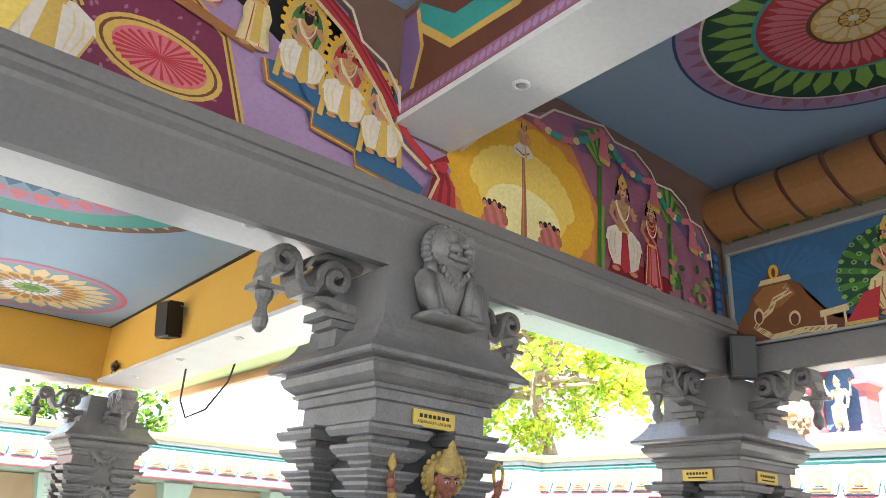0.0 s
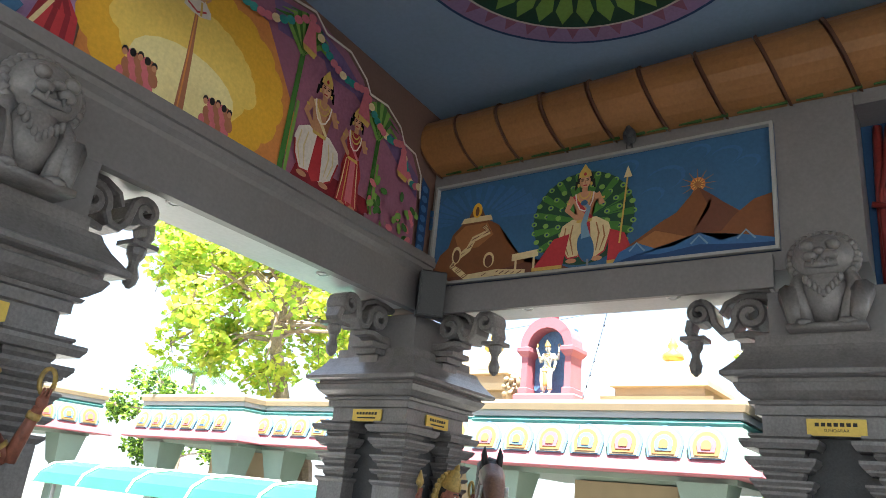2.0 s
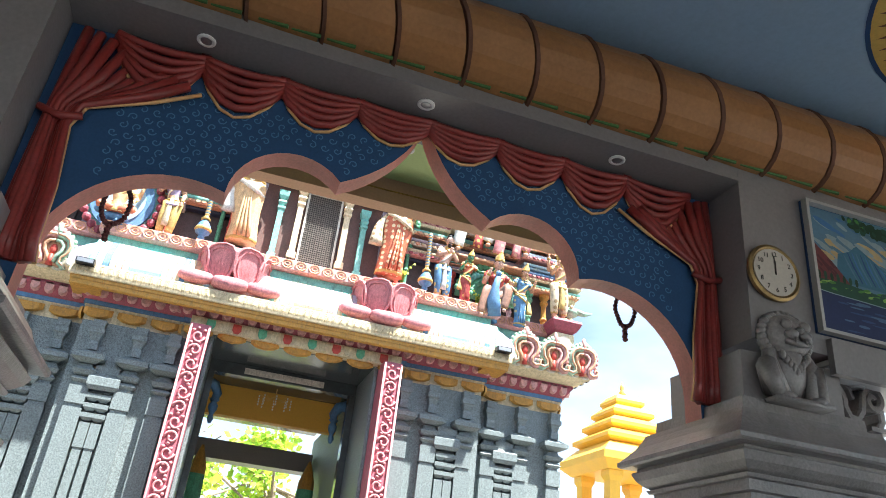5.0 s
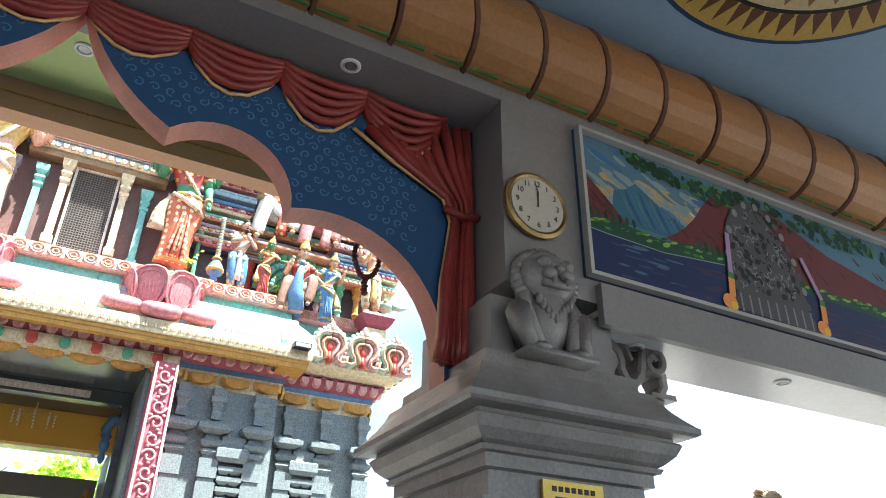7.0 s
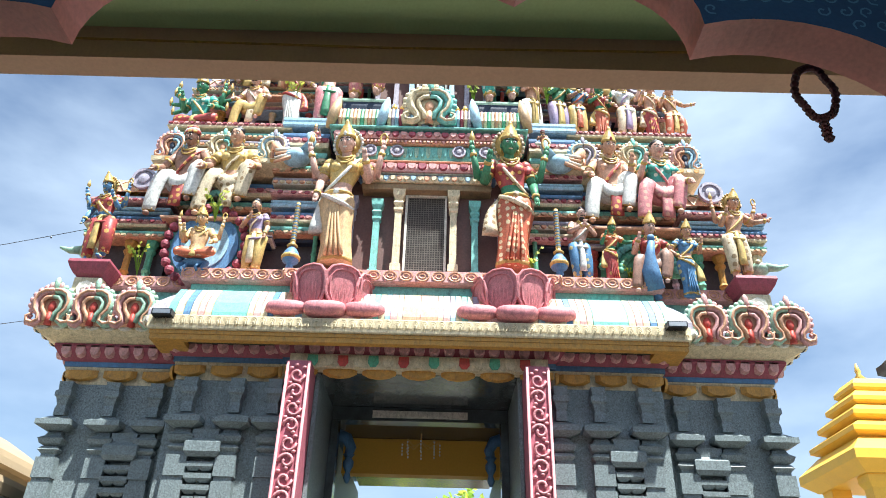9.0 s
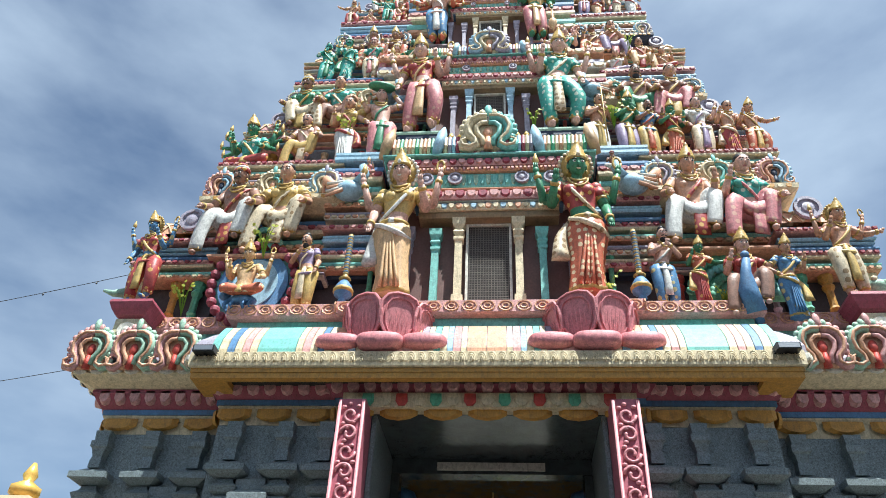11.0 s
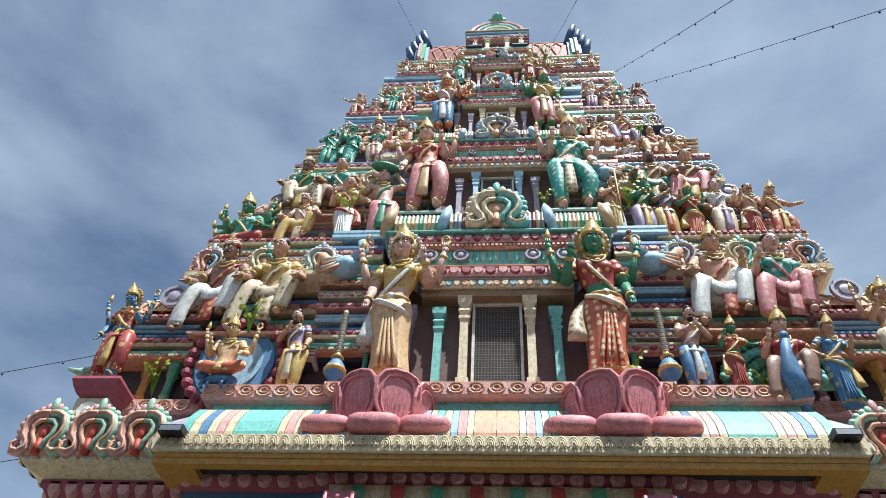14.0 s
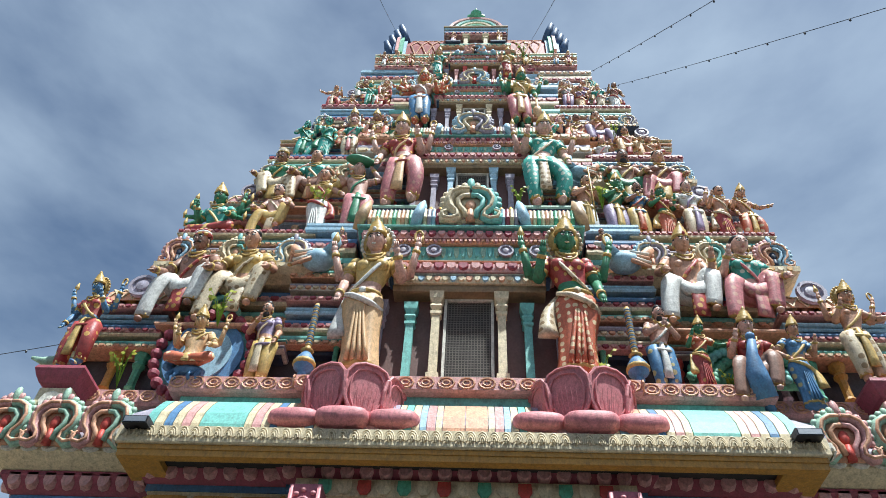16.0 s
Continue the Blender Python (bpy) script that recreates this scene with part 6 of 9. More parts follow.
def curve_through(pts, n=3):
    """A smooth line through points, n steps to a span."""
    P = [Vector(p) for p in pts]
    P = [P[0] * 2 - P[1]] + P + [P[-1] * 2 - P[-2]]
    out = []
    for i in range(1, len(P) - 2):
        a, b, c, d = P[i - 1:i + 3]
        for k in range(n):
            t = k / n
            out.append(0.5 * ((2 * b) + (c - a) * t + (2 * a - 5 * b + 4 * c - d) * t * t + (3 * b - a - 3 * c + d) * t ** 3))
    return out + [P[-2]]


# arm poses: elbow and palm from the shoulder (out, forward, up)
ARMS = {"down": ((0.045, 0.0, -0.135), (0.050, 0.06, -0.265)), "bless": ((0.050, 0.01, -0.135), (0.035, 0.115, -0.035)), "up": ((0.085, 0.0, -0.085), (0.125, 0.05, 0.085)), "knee": ((0.075, 0.03, -0.12), (0.075, 0.15, -0.20)), "fold": ((0.045, 0.04, -0.125), (-0.088, 0.13, -0.045)), "out": ((0.10, 0.02, -0.07), (0.215, 0.07, -0.06)), "hip": ((0.105, -0.02, -0.12), (0.012, 0.03, -0.215)), "load": ((0.105, 0.02, 0.02), (0.02, 0.03, 0.15)), "staff": ((0.06, 0.03, -0.12), (0.09, 0.13, -0.08))}


def figure(kind, skin, cloth, upper, trim, arms, back, head, seed, bare, plump=1.0):
    """A modelled plaster figure of unit height facing -y; one mesh. kind: sari, dhoti, dance, seat, lotus."""
    rng = random.Random(seed)
    bm = bmesh.new()
    S, C, U, G, H, X, W = range(7)

    def limb(pts, radii, mi, seg=8, fold=0.0, k=3, flat=1.0):
        pts2 = curve_through(pts, k)
        m = len(radii) - 1
        rings, side = [], None
        for i, p in enumerate(pts2):
            t = i / (len(pts2) - 1) * m
            j = min(int(t), m - 1)
            r = radii[j] + (radii[j + 1] - radii[j]) * (t - j)
            d = (pts2[min(i + 1, len(pts2) - 1)] - pts2[max(i - 1, 0)]).normalized()
            if side is None:
                side = Vector((1, 0, 0)) - d * d.x
                side = side.normalized() if side.length > 0.2 else d.orthogonal().normalized()
            side = (side - d * side.dot(d)).normalized()
            up = d.cross(side)
            rings.append([bm.verts.new(p + r * (1 + fold * math.sin(q * 5 + seed)) * (math.cos(q) * side + flat * math.sin(q) * up)) for q in [2 * math.pi * z / seg for z in range(seg)]])
        for a, b in zip(rings, rings[1:]):
            for i in range(seg):
                bm.faces.new((a[i], a[(i + 1) % seg], b[(i + 1) % seg], b[i])).material_index = mi
        bm.faces.new(rings[0][::-1]).material_index = mi
        bm.faces.new(rings[-1]).material_index = mi

    def band(p, q, t, r, w=0.012, mi=G):
        p, q = Vector(p), Vector(q)
        d = (q - p).normalized()
        c = p.lerp(q, t)
        tube(bm, [c - d * w, c + d * w], r, mi, 8)

    def loop(c, rx, ry, r, mi, n=14, dz=0.0):
        tube(bm, [(c[0] + rx * math.cos(t), c[1] + ry * math.sin(t), c[2] + dz * math.cos(t)) for t in [2 * math.pi * i / n for i in range(n + 1)]], r, mi, 5)

    hip = rng.choice((-1, 1)) * 0.024
    if kind in ("sari", "dhoti", "dance"):
        k, base = 1.0, 0.50
    elif kind == "seat":
        k, base = 1.22, 0.385
    else:
        k, base = 1.38, 0.13
    lean = -hip * 0.5 if kind in ("sari", "dhoti", "dance") else rng.uniform(-0.015, 0.015)
    hx = hip if kind in ("sari", "dhoti", "dance") else 0.0

    if kind == "sari":
        # wrapped skirt with uneven pleats and a gilt hem
        n, ph = 30, rng.uniform(0, 6)
        prof = ((0.035, 0.100, 0.070, 0), (0.06, 0.098, 0.068, 0), (0.16, 0.088, 0.062, 0.1), (0.28, 0.092, 0.066, 0.5), (0.38, 0.108, 0.074, 0.9), (0.455, 0.110, 0.076, 1.0), (0.52, 0.082, 0.058, 0.7))
        rings = []
        for z, rx, ry, sh in prof:
            f = 0.075 * (1 - z) ** 1.5
            rings.append([bm.verts.new((hx * sh + rx * plump * math.cos(q) * (1 + f * math.sin(9 * q + ph) + f * 0.6 * math.sin(17 * q)), ry * math.sin(q) * (1 + f * 1.5 * math.sin(9 * q + ph)), z)) for q in [2 * math.pi * i / n for i in range(n)]])
        for j, (p, q) in enumerate(zip(rings, rings[1:])):
            for i in range(n):
                bm.faces.new((p[i], p[(i + 1) % n], q[(i + 1) % n], q[i])).material_index = G if j == 0 else C
        bm.faces.new(rings[0][::-1]).material_index = C
        bm.faces.new(rings[-1]).material_index = C
        for i in range(4):
            u = (i - 1.5) * 0.017
            limb([(hx + u * 0.6, -0.062, 0.49), (hx * 0.7 + u, -0.072, 0.30), (u * 1.9, -0.072, 0.06)], [0.007, 0.009, 0.012], C, 6)
        # sash across the hips and a free end at the side
        limb([(-0.10 + hx, -0.03, 0.50), (-0.04 + hx, -0.080, 0.455), (0.05 + hx, -0.076, 0.41), (0.105 + hx, -0.01, 0.40)], [0.011, 0.014, 0.015, 0.012], X, 8, 0.2)
        e = rng.choice((-1, 1))
        limb([(0.09 * e + hx, 0.0, 0.50), (0.125 * e, -0.01, 0.38), (0.135 * e, -0.02, 0.24)], [0.02, 0.036, 0.052], X, 8, 0.25, 3, 0.5)
    elif kind in ("dhoti", "dance"):
        for e in (-1, 1):
            if kind == "dance" and e > 0:
                pts = [(0.05 + hx, 0, 0.48), (0.125, -0.05, 0.31), (0.105, -0.01, 0.12)]
                foot = (0.10, -0.05, 0.06)
            else:
                q = 0.055 + 0.02 * rng.random()
                pts = [(0.055 * e + hx, 0, 0.48), (q * e + hx * 0.6, -0.025, 0.27), (q * e * 0.95, -0.005, 0.09)]
                foot = (q * e, -0.045, 0.02)
            limb(pts, [0.070 * plump, 0.060, 0.048], C, 12, 0.06)
            limb([pts[2], (foot[0], foot[1] + 0.04, foot[2] + 0.02)], [0.034, 0.027], S, 8)
            ball(bm, foot, (0.026, 0.052, 0.019), S, 8, 5)
            band(pts[1], pts[2], 0.97, 0.050, 0.010)
        ball(bm, (hx, 0, 0.475), (0.098 * plump, 0.072, 0.06), C, 14, 7)
        limb([(hx, -0.07, 0.50), (hx * 0.7, -0.088, 0.34), (hx * 0.4, -0.075, 0.14)], [0.024, 0.034, 0.042], X, 8, 0.22, 3, 0.45)
        limb([(-0.10 + hx, -0.01, 0.47), (-0.03 + hx, -0.078, 0.43), (0.06 + hx, -0.075, 0.43), (0.10 + hx, -0.01, 0.47)], [0.016] * 4, U if not bare else X, 8, 0.12)
    elif kind == "seat":
        up = rng.choice((-1, 1))
        for e in (-1, 1):
            if e == up:
                pts = [(0.07 * e, 0, 0.37), (0.15 * e, -0.15, 0.50), (0.14 * e, -0.17, 0.36), (0.11 * e, -0.15, 0.20)]
                foot = (0.11 * e, -0.19, 0.155)
            else:
                pts = [(0.07 * e, 0, 0.37), (0.155 * e, -0.15, 0.41), (0.20 * e, -0.17, 0.24), (0.22 * e, -0.15, 0.06)]
                foot = (0.225 * e, -0.19, 0.02)
            limb(pts, [0.088, 0.072, 0.064, 0.062], C, 14, 0.09, 4)
            ball(bm, foot, (0.030, 0.058, 0.024), S, 8, 5)
            band(pts[2], pts[3], 0.96, 0.060, 0.010)
        ball(bm, (0, 0.0, 0.36), (0.155, 0.14, 0.10), C, 16, 8)
        limb([(-0.12, -0.12, 0.42), (0, -0.13, 0.34), (0.12, -0.12, 0.42)], [0.05, 0.07, 0.05], C, 10, 0.1)
        limb([(0, -0.09, 0.42), (0.01, -0.155, 0.30), (0.0, -0.14, 0.10)], [0.04, 0.055, 0.06], X, 8, 0.2, 3, 0.4)
    else:
        for e in (-1, 1):
            limb([(0.06 * e, 0.0, 0.10), (0.20 * e, -0.09, 0.11), (0.235 * e, -0.14, 0.085), (0.10 * e, -0.185, 0.06), (-0.04 * e, -0.18, 0.045)], [0.088, 0.080, 0.066, 0.052, 0.036], C, 10, 0.06)
            ball(bm, (-0.07 * e, -0.19, 0.055), (0.05, 0.028, 0.022), S, 8, 5)
        ball(bm, (0, 0, 0.10), (0.16, 0.12, 0.09), C, 12, 6)
        limb([(0, -0.12, 0.15), (0, -0.20, 0.08), (0, -0.21, 0.0)], [0.03, 0.045, 0.05], X, 8, 0.2, 3, 0.5)

    if kind in ("seat", "lotus"):
        for v in bm.verts:
            v.co.y *= 0.55 if kind == "seat" else 0.7

    def zz(z): return base + (z - 0.5) * k
    # trunk along a gentle S
    prof = ((0.47, 0.086, 0.062, 1.0), (0.53, 0.074, 0.055, 0.7), (0.575, 0.070, 0.053, 0.3), (0.63, 0.086, 0.062, -0.1), (0.69, 0.102, 0.068, -0.4), (0.735, 0.108, 0.062, -0.5), (0.765, 0.085, 0.050, -0.5), (0.79, 0.036, 0.036, -0.5))
    n = 16
    rings = [[bm.verts.new((hx * sh + rx * k * math.cos(q), ry * k * (plump if z < 0.66 else 1) * math.sin(q), zz(z))) for q in [2 * math.pi * i / n for i in range(n)]] for z, rx, ry, sh in prof]
    for j, (p, q) in enumerate(zip(rings, rings[1:])):
        for i in range(n):
            bm.faces.new((p[i], p[(i + 1) % n], q[(i + 1) % n], q[i])).material_index = S if bare or j < 2 or j > 5 else U
    bm.faces.new(rings[-1]).material_index = S
    for e in (-1, 1):
        r = 0.030 if bare else 0.040
        ball(bm, (lean + 0.046 * k * e, -0.048 * k, zz(0.69)), (r * 1.1 * k, r * 0.8 * k, r * k), S if bare else U, 10, 6)
    loop((hx * 0.8, -0.002, zz(0.505)), 0.084 * k, 0.062 * k, 0.013 * k, G)
    ball(bm, (hx * 0.8, -0.066 * k, zz(0.505)), (0.024 * k, 0.012 * k, 0.020 * k), X, 8, 5)
    for w, d, r in ((0.042, 0.032, 0.008), (0.056, 0.068, 0.007)):
        tube(bm, [(lean + w * k * math.cos(t), -0.052 * k - 0.020 * k * math.sin(t), zz(0.775) - d * k * math.sin(t)) for t in [math.pi * i / 9 for i in range(10)]], r * k, G, 5)
    e = rng.choice((-1, 1))
    limb([(lean + 0.085 * k * e, 0.0, zz(0.785)), (lean + 0.055 * k * e, -0.066 * k, zz(0.70)), (lean - 0.02 * k * e, -0.066 * k, zz(0.60)), (hx - 0.075 * k * e, -0.03 * k, zz(0.52))], [0.010 * k, 0.014 * k, 0.013 * k, 0.010 * k], X, 8, 0.15, 3, 0.6)
    # head
    turn = rng.uniform(-0.25, 0.25)
    n0 = len(bm.verts)
    limb([(lean, 0.004, zz(0.775)), (lean, -0.004, zz(0.83))], [0.032 * k, 0.028 * k], S, 8)
    hz = zz(0.868)
    ball(bm, (lean, -0.012 * k, hz), (0.046 * k, 0.052 * k, 0.060 * k), S, 14, 9)
    ball(bm, (lean, -0.026 * k, hz - 0.036 * k), (0.027 * k, 0.028 * k, 0.024 * k), S, 8, 6)
    ball(bm, (lean, 0.014 * k, hz + 0.012 * k), (0.050 * k, 0.048 * k, 0.056 * k), H, 10, 6)
    ball(bm, (lean, -0.064 * k, hz - 0.008 * k), (0.008 * k, 0.010 * k, 0.017 * k), S, 6, 5)
    for e in (-1, 1):
        ball(bm, (lean + 0.019 * k * e, -0.058 * k, hz + 0.009 * k), (0.0115 * k, 0.005 * k, 0.0065 * k), W, 6, 4)
        ball(bm, (lean + 0.019 * k * e, -0.0615 * k, hz + 0.009 * k), (0.005 * k, 0.003 * k, 0.0055 * k), H, 6, 4)
        tube(bm, [(lean + 0.007 * k * e, -0.061 * k, hz + 0.021 * k), (lean + 0.020 * k * e, -0.058 * k, hz + 0.026 * k), (lean + 0.033 * k * e, -0.049 * k, hz + 0.021 * k)], 0.0032 * k, H, 4)
        ball(bm, (lean + 0.047 * k * e, -0.004 * k, hz - 0.004 * k), (0.008 * k, 0.012 * k, 0.018 * k), S, 6, 5)
        ball(bm, (lean + 0.050 * k * e, -0.008 * k, hz - 0.032 * k), (0.009 * k, 0.009 * k, 0.013 * k), G, 6, 5)
    ball(bm, (lean, -0.058 * k, hz - 0.030 * k), (0.013 * k, 0.007 * k, 0.005 * k), X if not bare else S, 6, 4)
    if head in ("beard", "turban") or (bare and head == "hair"):
        tube(bm, [(lean - 0.026 * k, -0.054 * k, hz - 0.024 * k), (lean, -0.064 * k, hz - 0.019 * k), (lean + 0.026 * k, -0.054 * k, hz - 0.024 * k)], 0.0055 * k, H, 5)
    if head == "beard":
        ball(bm, (lean, -0.036 * k, hz - 0.056 * k), (0.032 * k, 0.024 * k, 0.030 * k), H, 8, 6)
        ball(bm, (lean, 0.012, hz + 0.052 * k), (0.040 * k, 0.042 * k, 0.034 * k), H, 10, 6)
    elif head == "turban":
        for j in range(3):
            loop((lean, 0.004, hz + (0.034 + 0.016 * j) * k), (0.048 - 0.008 * j) * k, (0.050 - 0.008 * j) * k, 0.014 * k, X if j != 1 else W, 12, 0.006)
        ball(bm, (lean, 0.004, hz + 0.05 * k), (0.04 * k, 0.042 * k, 0.03 * k), X, 8, 5)
    elif head == "hair":
        ball(bm, (lean, 0.008, hz + 0.036 * k), (0.050 * k, 0.050 * k, 0.034 * k), H, 12, 6)
        ball(bm, (lean, 0.030 * k, hz + 0.060 * k), (0.026 * k, 0.026 * k, 0.024 * k), H, 8, 5)
    elif head == "load":
        ball(bm, (lean, 0.0, hz + 0.085 * k), (0.13 * k, 0.085 * k, 0.042 * k), X, 14, 7)
    else:
        spin(bm, [(0.049 * k, 0), (0.056 * k, 0.006 * k), (0.052 * k, 0.020 * k), (0.045 * k, 0.024 * k), (0.047 * k, 0.038 * k), (0.038 * k, 0.043 * k), (0.039 * k, 0.058 * k), (0.028 * k, 0.064 * k), (0.028 * k, 0.078 * k), (0.015 * k, 0.088 * k), (0.016 * k, 0.098 * k), (0.004 * k, 0.118 * k)], (lean, -0.004, hz + 0.030 * k), 14, G)
        ball(bm, (lean, -0.056 * k, hz + 0.050 * k), (0.011 * k, 0.006 * k, 0.015 * k), X, 6, 5)
    if head == "halo":
        for i in range(22):
            t = 2 * math.pi * i / 22
            ball(bm, (lean + 0.086 * k * math.cos(t), 0.030 * k, hz + 0.008 + 0.086 * k * math.sin(t)), (0.013 * k, 0.012 * k, 0.013 * k), X, 6, 4)
        spin(bm, [(0.080 * k, 0.0), (0.080 * k, 0.014 * k), (0.02 * k, 0.014 * k)], (lean, 0.024 * k, hz + 0.008), 20, G, "y")
    bm.verts.ensure_lookup_table()
    ct, st = math.cos(turn), math.sin(turn)
    for v in bm.verts[n0:]:
        x, y = (v.co.x - lean) * 1.10, v.co.y * 1.10
        z = (v.co.z - zz(0.78)) * 1.10
        y = x * st + y * ct
        v.co = (lean + x * ct - y * st * 0.2, y * 0.94 - z * 0.34 - 0.008 * k, zz(0.78) + z * 0.94 + y * 0.34)
    # arms with armlets and bangles
    def arm(e, name, y0, thin, thing_held):
        sh = Vector((lean + 0.104 * k * e, y0, zz(0.742)))
        (ea, eb, ec), (ha, hb, hc) = ARMS[name]
        el = sh + Vector((ea * e, -eb, ec)) * k
        ha_ = sh + Vector((ha * e, -hb, hc)) * k
        limb([sh, el], [0.036 * k * thin, 0.028 * k * thin], S, 9, 0, 2)
        limb([el, ha_], [0.029 * k * thin, 0.019 * k * thin], S, 9, 0, 2)
        ball(bm, sh, (0.040 * k * thin, 0.038 * k, 0.042 * k), S if bare else U, 9, 6)
        if not bare:
            band(sh, el, 0.30, 0.041 * k, 0.026 * k, U)
        band(sh, el, 0.58, 0.037 * k * thin, 0.008 * k)
        band(el, ha_, 0.84, 0.026 * k * thin, 0.011 * k)
        d = (ha_ - el).normalized()
        c = ha_ + d * 0.018 * k
        ball(bm, c, (0.020 * k, 0.015 * k, 0.026 * k), S, 8, 5)
        for j in range(3):
            f = c + Vector(((j - 1) * 0.010 * k, 0, 0))
            limb([f, f + (d * 0.5 + Vector((0, -0.2, 0.5 if hc > -0.1 else -0.5))) * 0.045 * k], [0.007 * k, 0.004 * k], S, 5, 0, 1)
        if thing_held == "staff":
            tube(bm, [(c.x, c.y - 0.015, max(0.0, c.z - 0.55)), (c.x + 0.02 * e, c.y - 0.02, c.z + 0.25 * k)], 0.008, G, 6)
        elif thing_held == "ring":
            tube(bm, [(c.x + 0.022 * k * math.cos(t), c.y, c.z + 0.065 * k + 0.042 * k * math.sin(t)) for t in [2 * math.pi * i / 12 for i in range(13)]], 0.008 * k, G, 5)
        elif thing_held == "bud":
            spin(bm, [(0.008 * k, -0.02), (0.009 * k, 0.05 * k), (0.022 * k, 0.07 * k), (0.014 * k, 0.095 * k), (0.003 * k, 0.13 * k)], c, 6, G)
        elif thing_held == "mace":
            spin(bm, [(0.012, 0.02), (0.014, -0.16), (0.026, -0.18), (0.014, -0.20), (0.045, -0.25), (0.048, -0.31), (0.022, -0.36), (0.006, -0.42)], c, 8, X)
    arm(-1, arms[0].split("+")[0], 0.0, 1.0, arms[0].partition("+")[2])
    arm(1, arms[1].split("+")[0], 0.0, 1.0, arms[1].partition("+")[2])
    if back:
        arm(-1, "up", 0.02, 0.88, "bud")
        arm(1, "up", 0.02, 0.88, "ring")
    if back == "many":
        for e in (-1, 1):
            for j in range(3):
                a = math.radians(-35 + 32 * j)
                limb([(lean + 0.09 * k * e, 0.02, zz(0.72)), (lean + e * (0.09 + 0.10 * math.cos(a)) * k, 0.02, zz(0.72) + 0.10 * k * math.sin(a)), (lean + e * (0.09 + 0.21 * math.cos(a)) * k, -0.02, zz(0.72) + 0.22 * k * math.sin(a))], [0.028 * k, 0.024 * k, 0.017 * k], S, 7)
                spin(bm, [(0.007 * k, -0.02), (0.018 * k, 0.03 * k), (0.004 * k, 0.09 * k)], (lean + e * (0.09 + 0.22 * math.cos(a)) * k, -0.025, zz(0.72) + 0.22 * k * math.sin(a)), 6, G)
    me = mesh_of("statue", bm, [skin, cloth, upper, "s_gold", "s_hair", trim, "s_white"], True)
    return me


FIG = {}
COLOUR = {"s_skin": "tan", "s_peach": "peach", "s_yellow": "yellow", "s_green": "green", "s_orange": "orange", "s_red": "red", "s_pale": "pale", "s_white": "white", "s_blue": "blue", "s_lilac": "lilac", "s_teal": "teal", "s_brown": "brown", "s_pink": "pink", "s_cream": "cream", "s_bronze": "bronze", "s_dusk": "dusky", "s_gold": "gilt"}
WORD = {"sari": "standing", "dhoti": "standing", "dance": "dancing", "seat": "seated", "lotus": "cross-legged"}
def put(kind, cols, x, off, z, h, turn=0, arms=("bless", "down"), back="", head="crown", seed=0, bare=False, group="tower figures", tilt=2, plump=1.0, y=None):
    key = (kind, cols, arms, back, head, seed % 4, bare, plump)
    if key not in FIG:
        FIG[key] = figure(kind, *cols, arms, back, head, seed % 4 + 11 * len(FIG), bare, plump)
    o = new("statue", FIG[key])
    o.matrix_world = pose(x, AXIS + off if y is None else y, z, 0, 0, -90 + turn) @ pose(0, 0, 0, tilt) @ Matrix.Scale(h, 4)
    tagged(o, "painted plaster statue, %s, %s body and %s cloth" % (WORD[kind], COLOUR[cols[0]], COLOUR[cols[1]]), "statue", group)
    return o


# lotus pedestals under the two large figures
def lotus(y):
    t = thing("lotus_pedestal", "large pink plaster lotus pedestal on the gate slab", "pedestal", "lotus pedestals", at=(12.60, y, 5.17))
    for i in range(3):
        bm = bmesh.new()
        ball(bm, (0, 0, 0), (1, 1, 1), 0, 20, 12)
        for v in bm.verts:
            c = Vector([math.copysign(abs(q) ** 0.62, q) for q in v.co])
            sag = 0.03 * (c.y * c.y) * (1 if i == 1 else 0.6)
            v.co = (c.x * 0.20 - (0.24 if i == 1 else 0.16), c.y * 0.245 + 0.44 * (i - 1), c.z * (0.125 - 0.02 * abs(c.y)) + 0.13 + sag + (0.04 if i != 1 else 0))
        part("lower_petal", bm, "g_lotus", t, smooth=True)
    bm = bmesh.new(); spin(bm, [(0.30, 0.2), (0.33, 0.25), (0.38, 0.5), (0.40, 0.72), (0.36, 0.73)], (0.05, 0, 0), 20); part("cup", bm, "g_lotus", t, smooth=True)
    for a0 in (-118, -72, -26, 26, 72, 118):
        a = radians(a0)
        bm = bmesh.new()
        ca, sa = math.cos(a), math.sin(a)
        def fr(u, v, d, ca=ca, sa=sa):
            r = 0.35 + 0.09 * math.sin((v - 0.2) * 2.6) + d - 0.62 * u * u
            return (0.05 - r * ca + u * sa, -r * sa - u * ca, v)
        ol = [(-0.12, 0.22), (-0.19, 0.36), (-0.215, 0.52), (-0.205, 0.66), (-0.15, 0.76), (-0.06, 0.80), (0.06, 0.80), (0.15, 0.76), (0.205, 0.66), (0.215, 0.52), (0.19, 0.36), (0.12, 0.22)]
        slab(bm, ol, fr, 0.0, 0.04)
        tube(bm, [fr(u, v, 0.042) for u, v in ol], 0.020, 0, 6)
        tube(bm, [fr(u * 0.74, 0.24 + (v - 0.22) * 0.84, 0.042) for u, v in ol], 0.009, 0, 5)
        for j in range(5):
            u = (j - 2) * 0.045
            tube(bm, [fr(u * 0.6, 0.24, 0.042), fr(u, 0.40, 0.042), fr(u, 0.56 - 0.02 * abs(j - 2), 0.042)], 0.004, 0, 4)
        part("petal", bm, "g_lotus", t)
    return t
for q in (1.08, -1.09):
    lotus(AXIS + q).scale = (1, 1, 0.80)

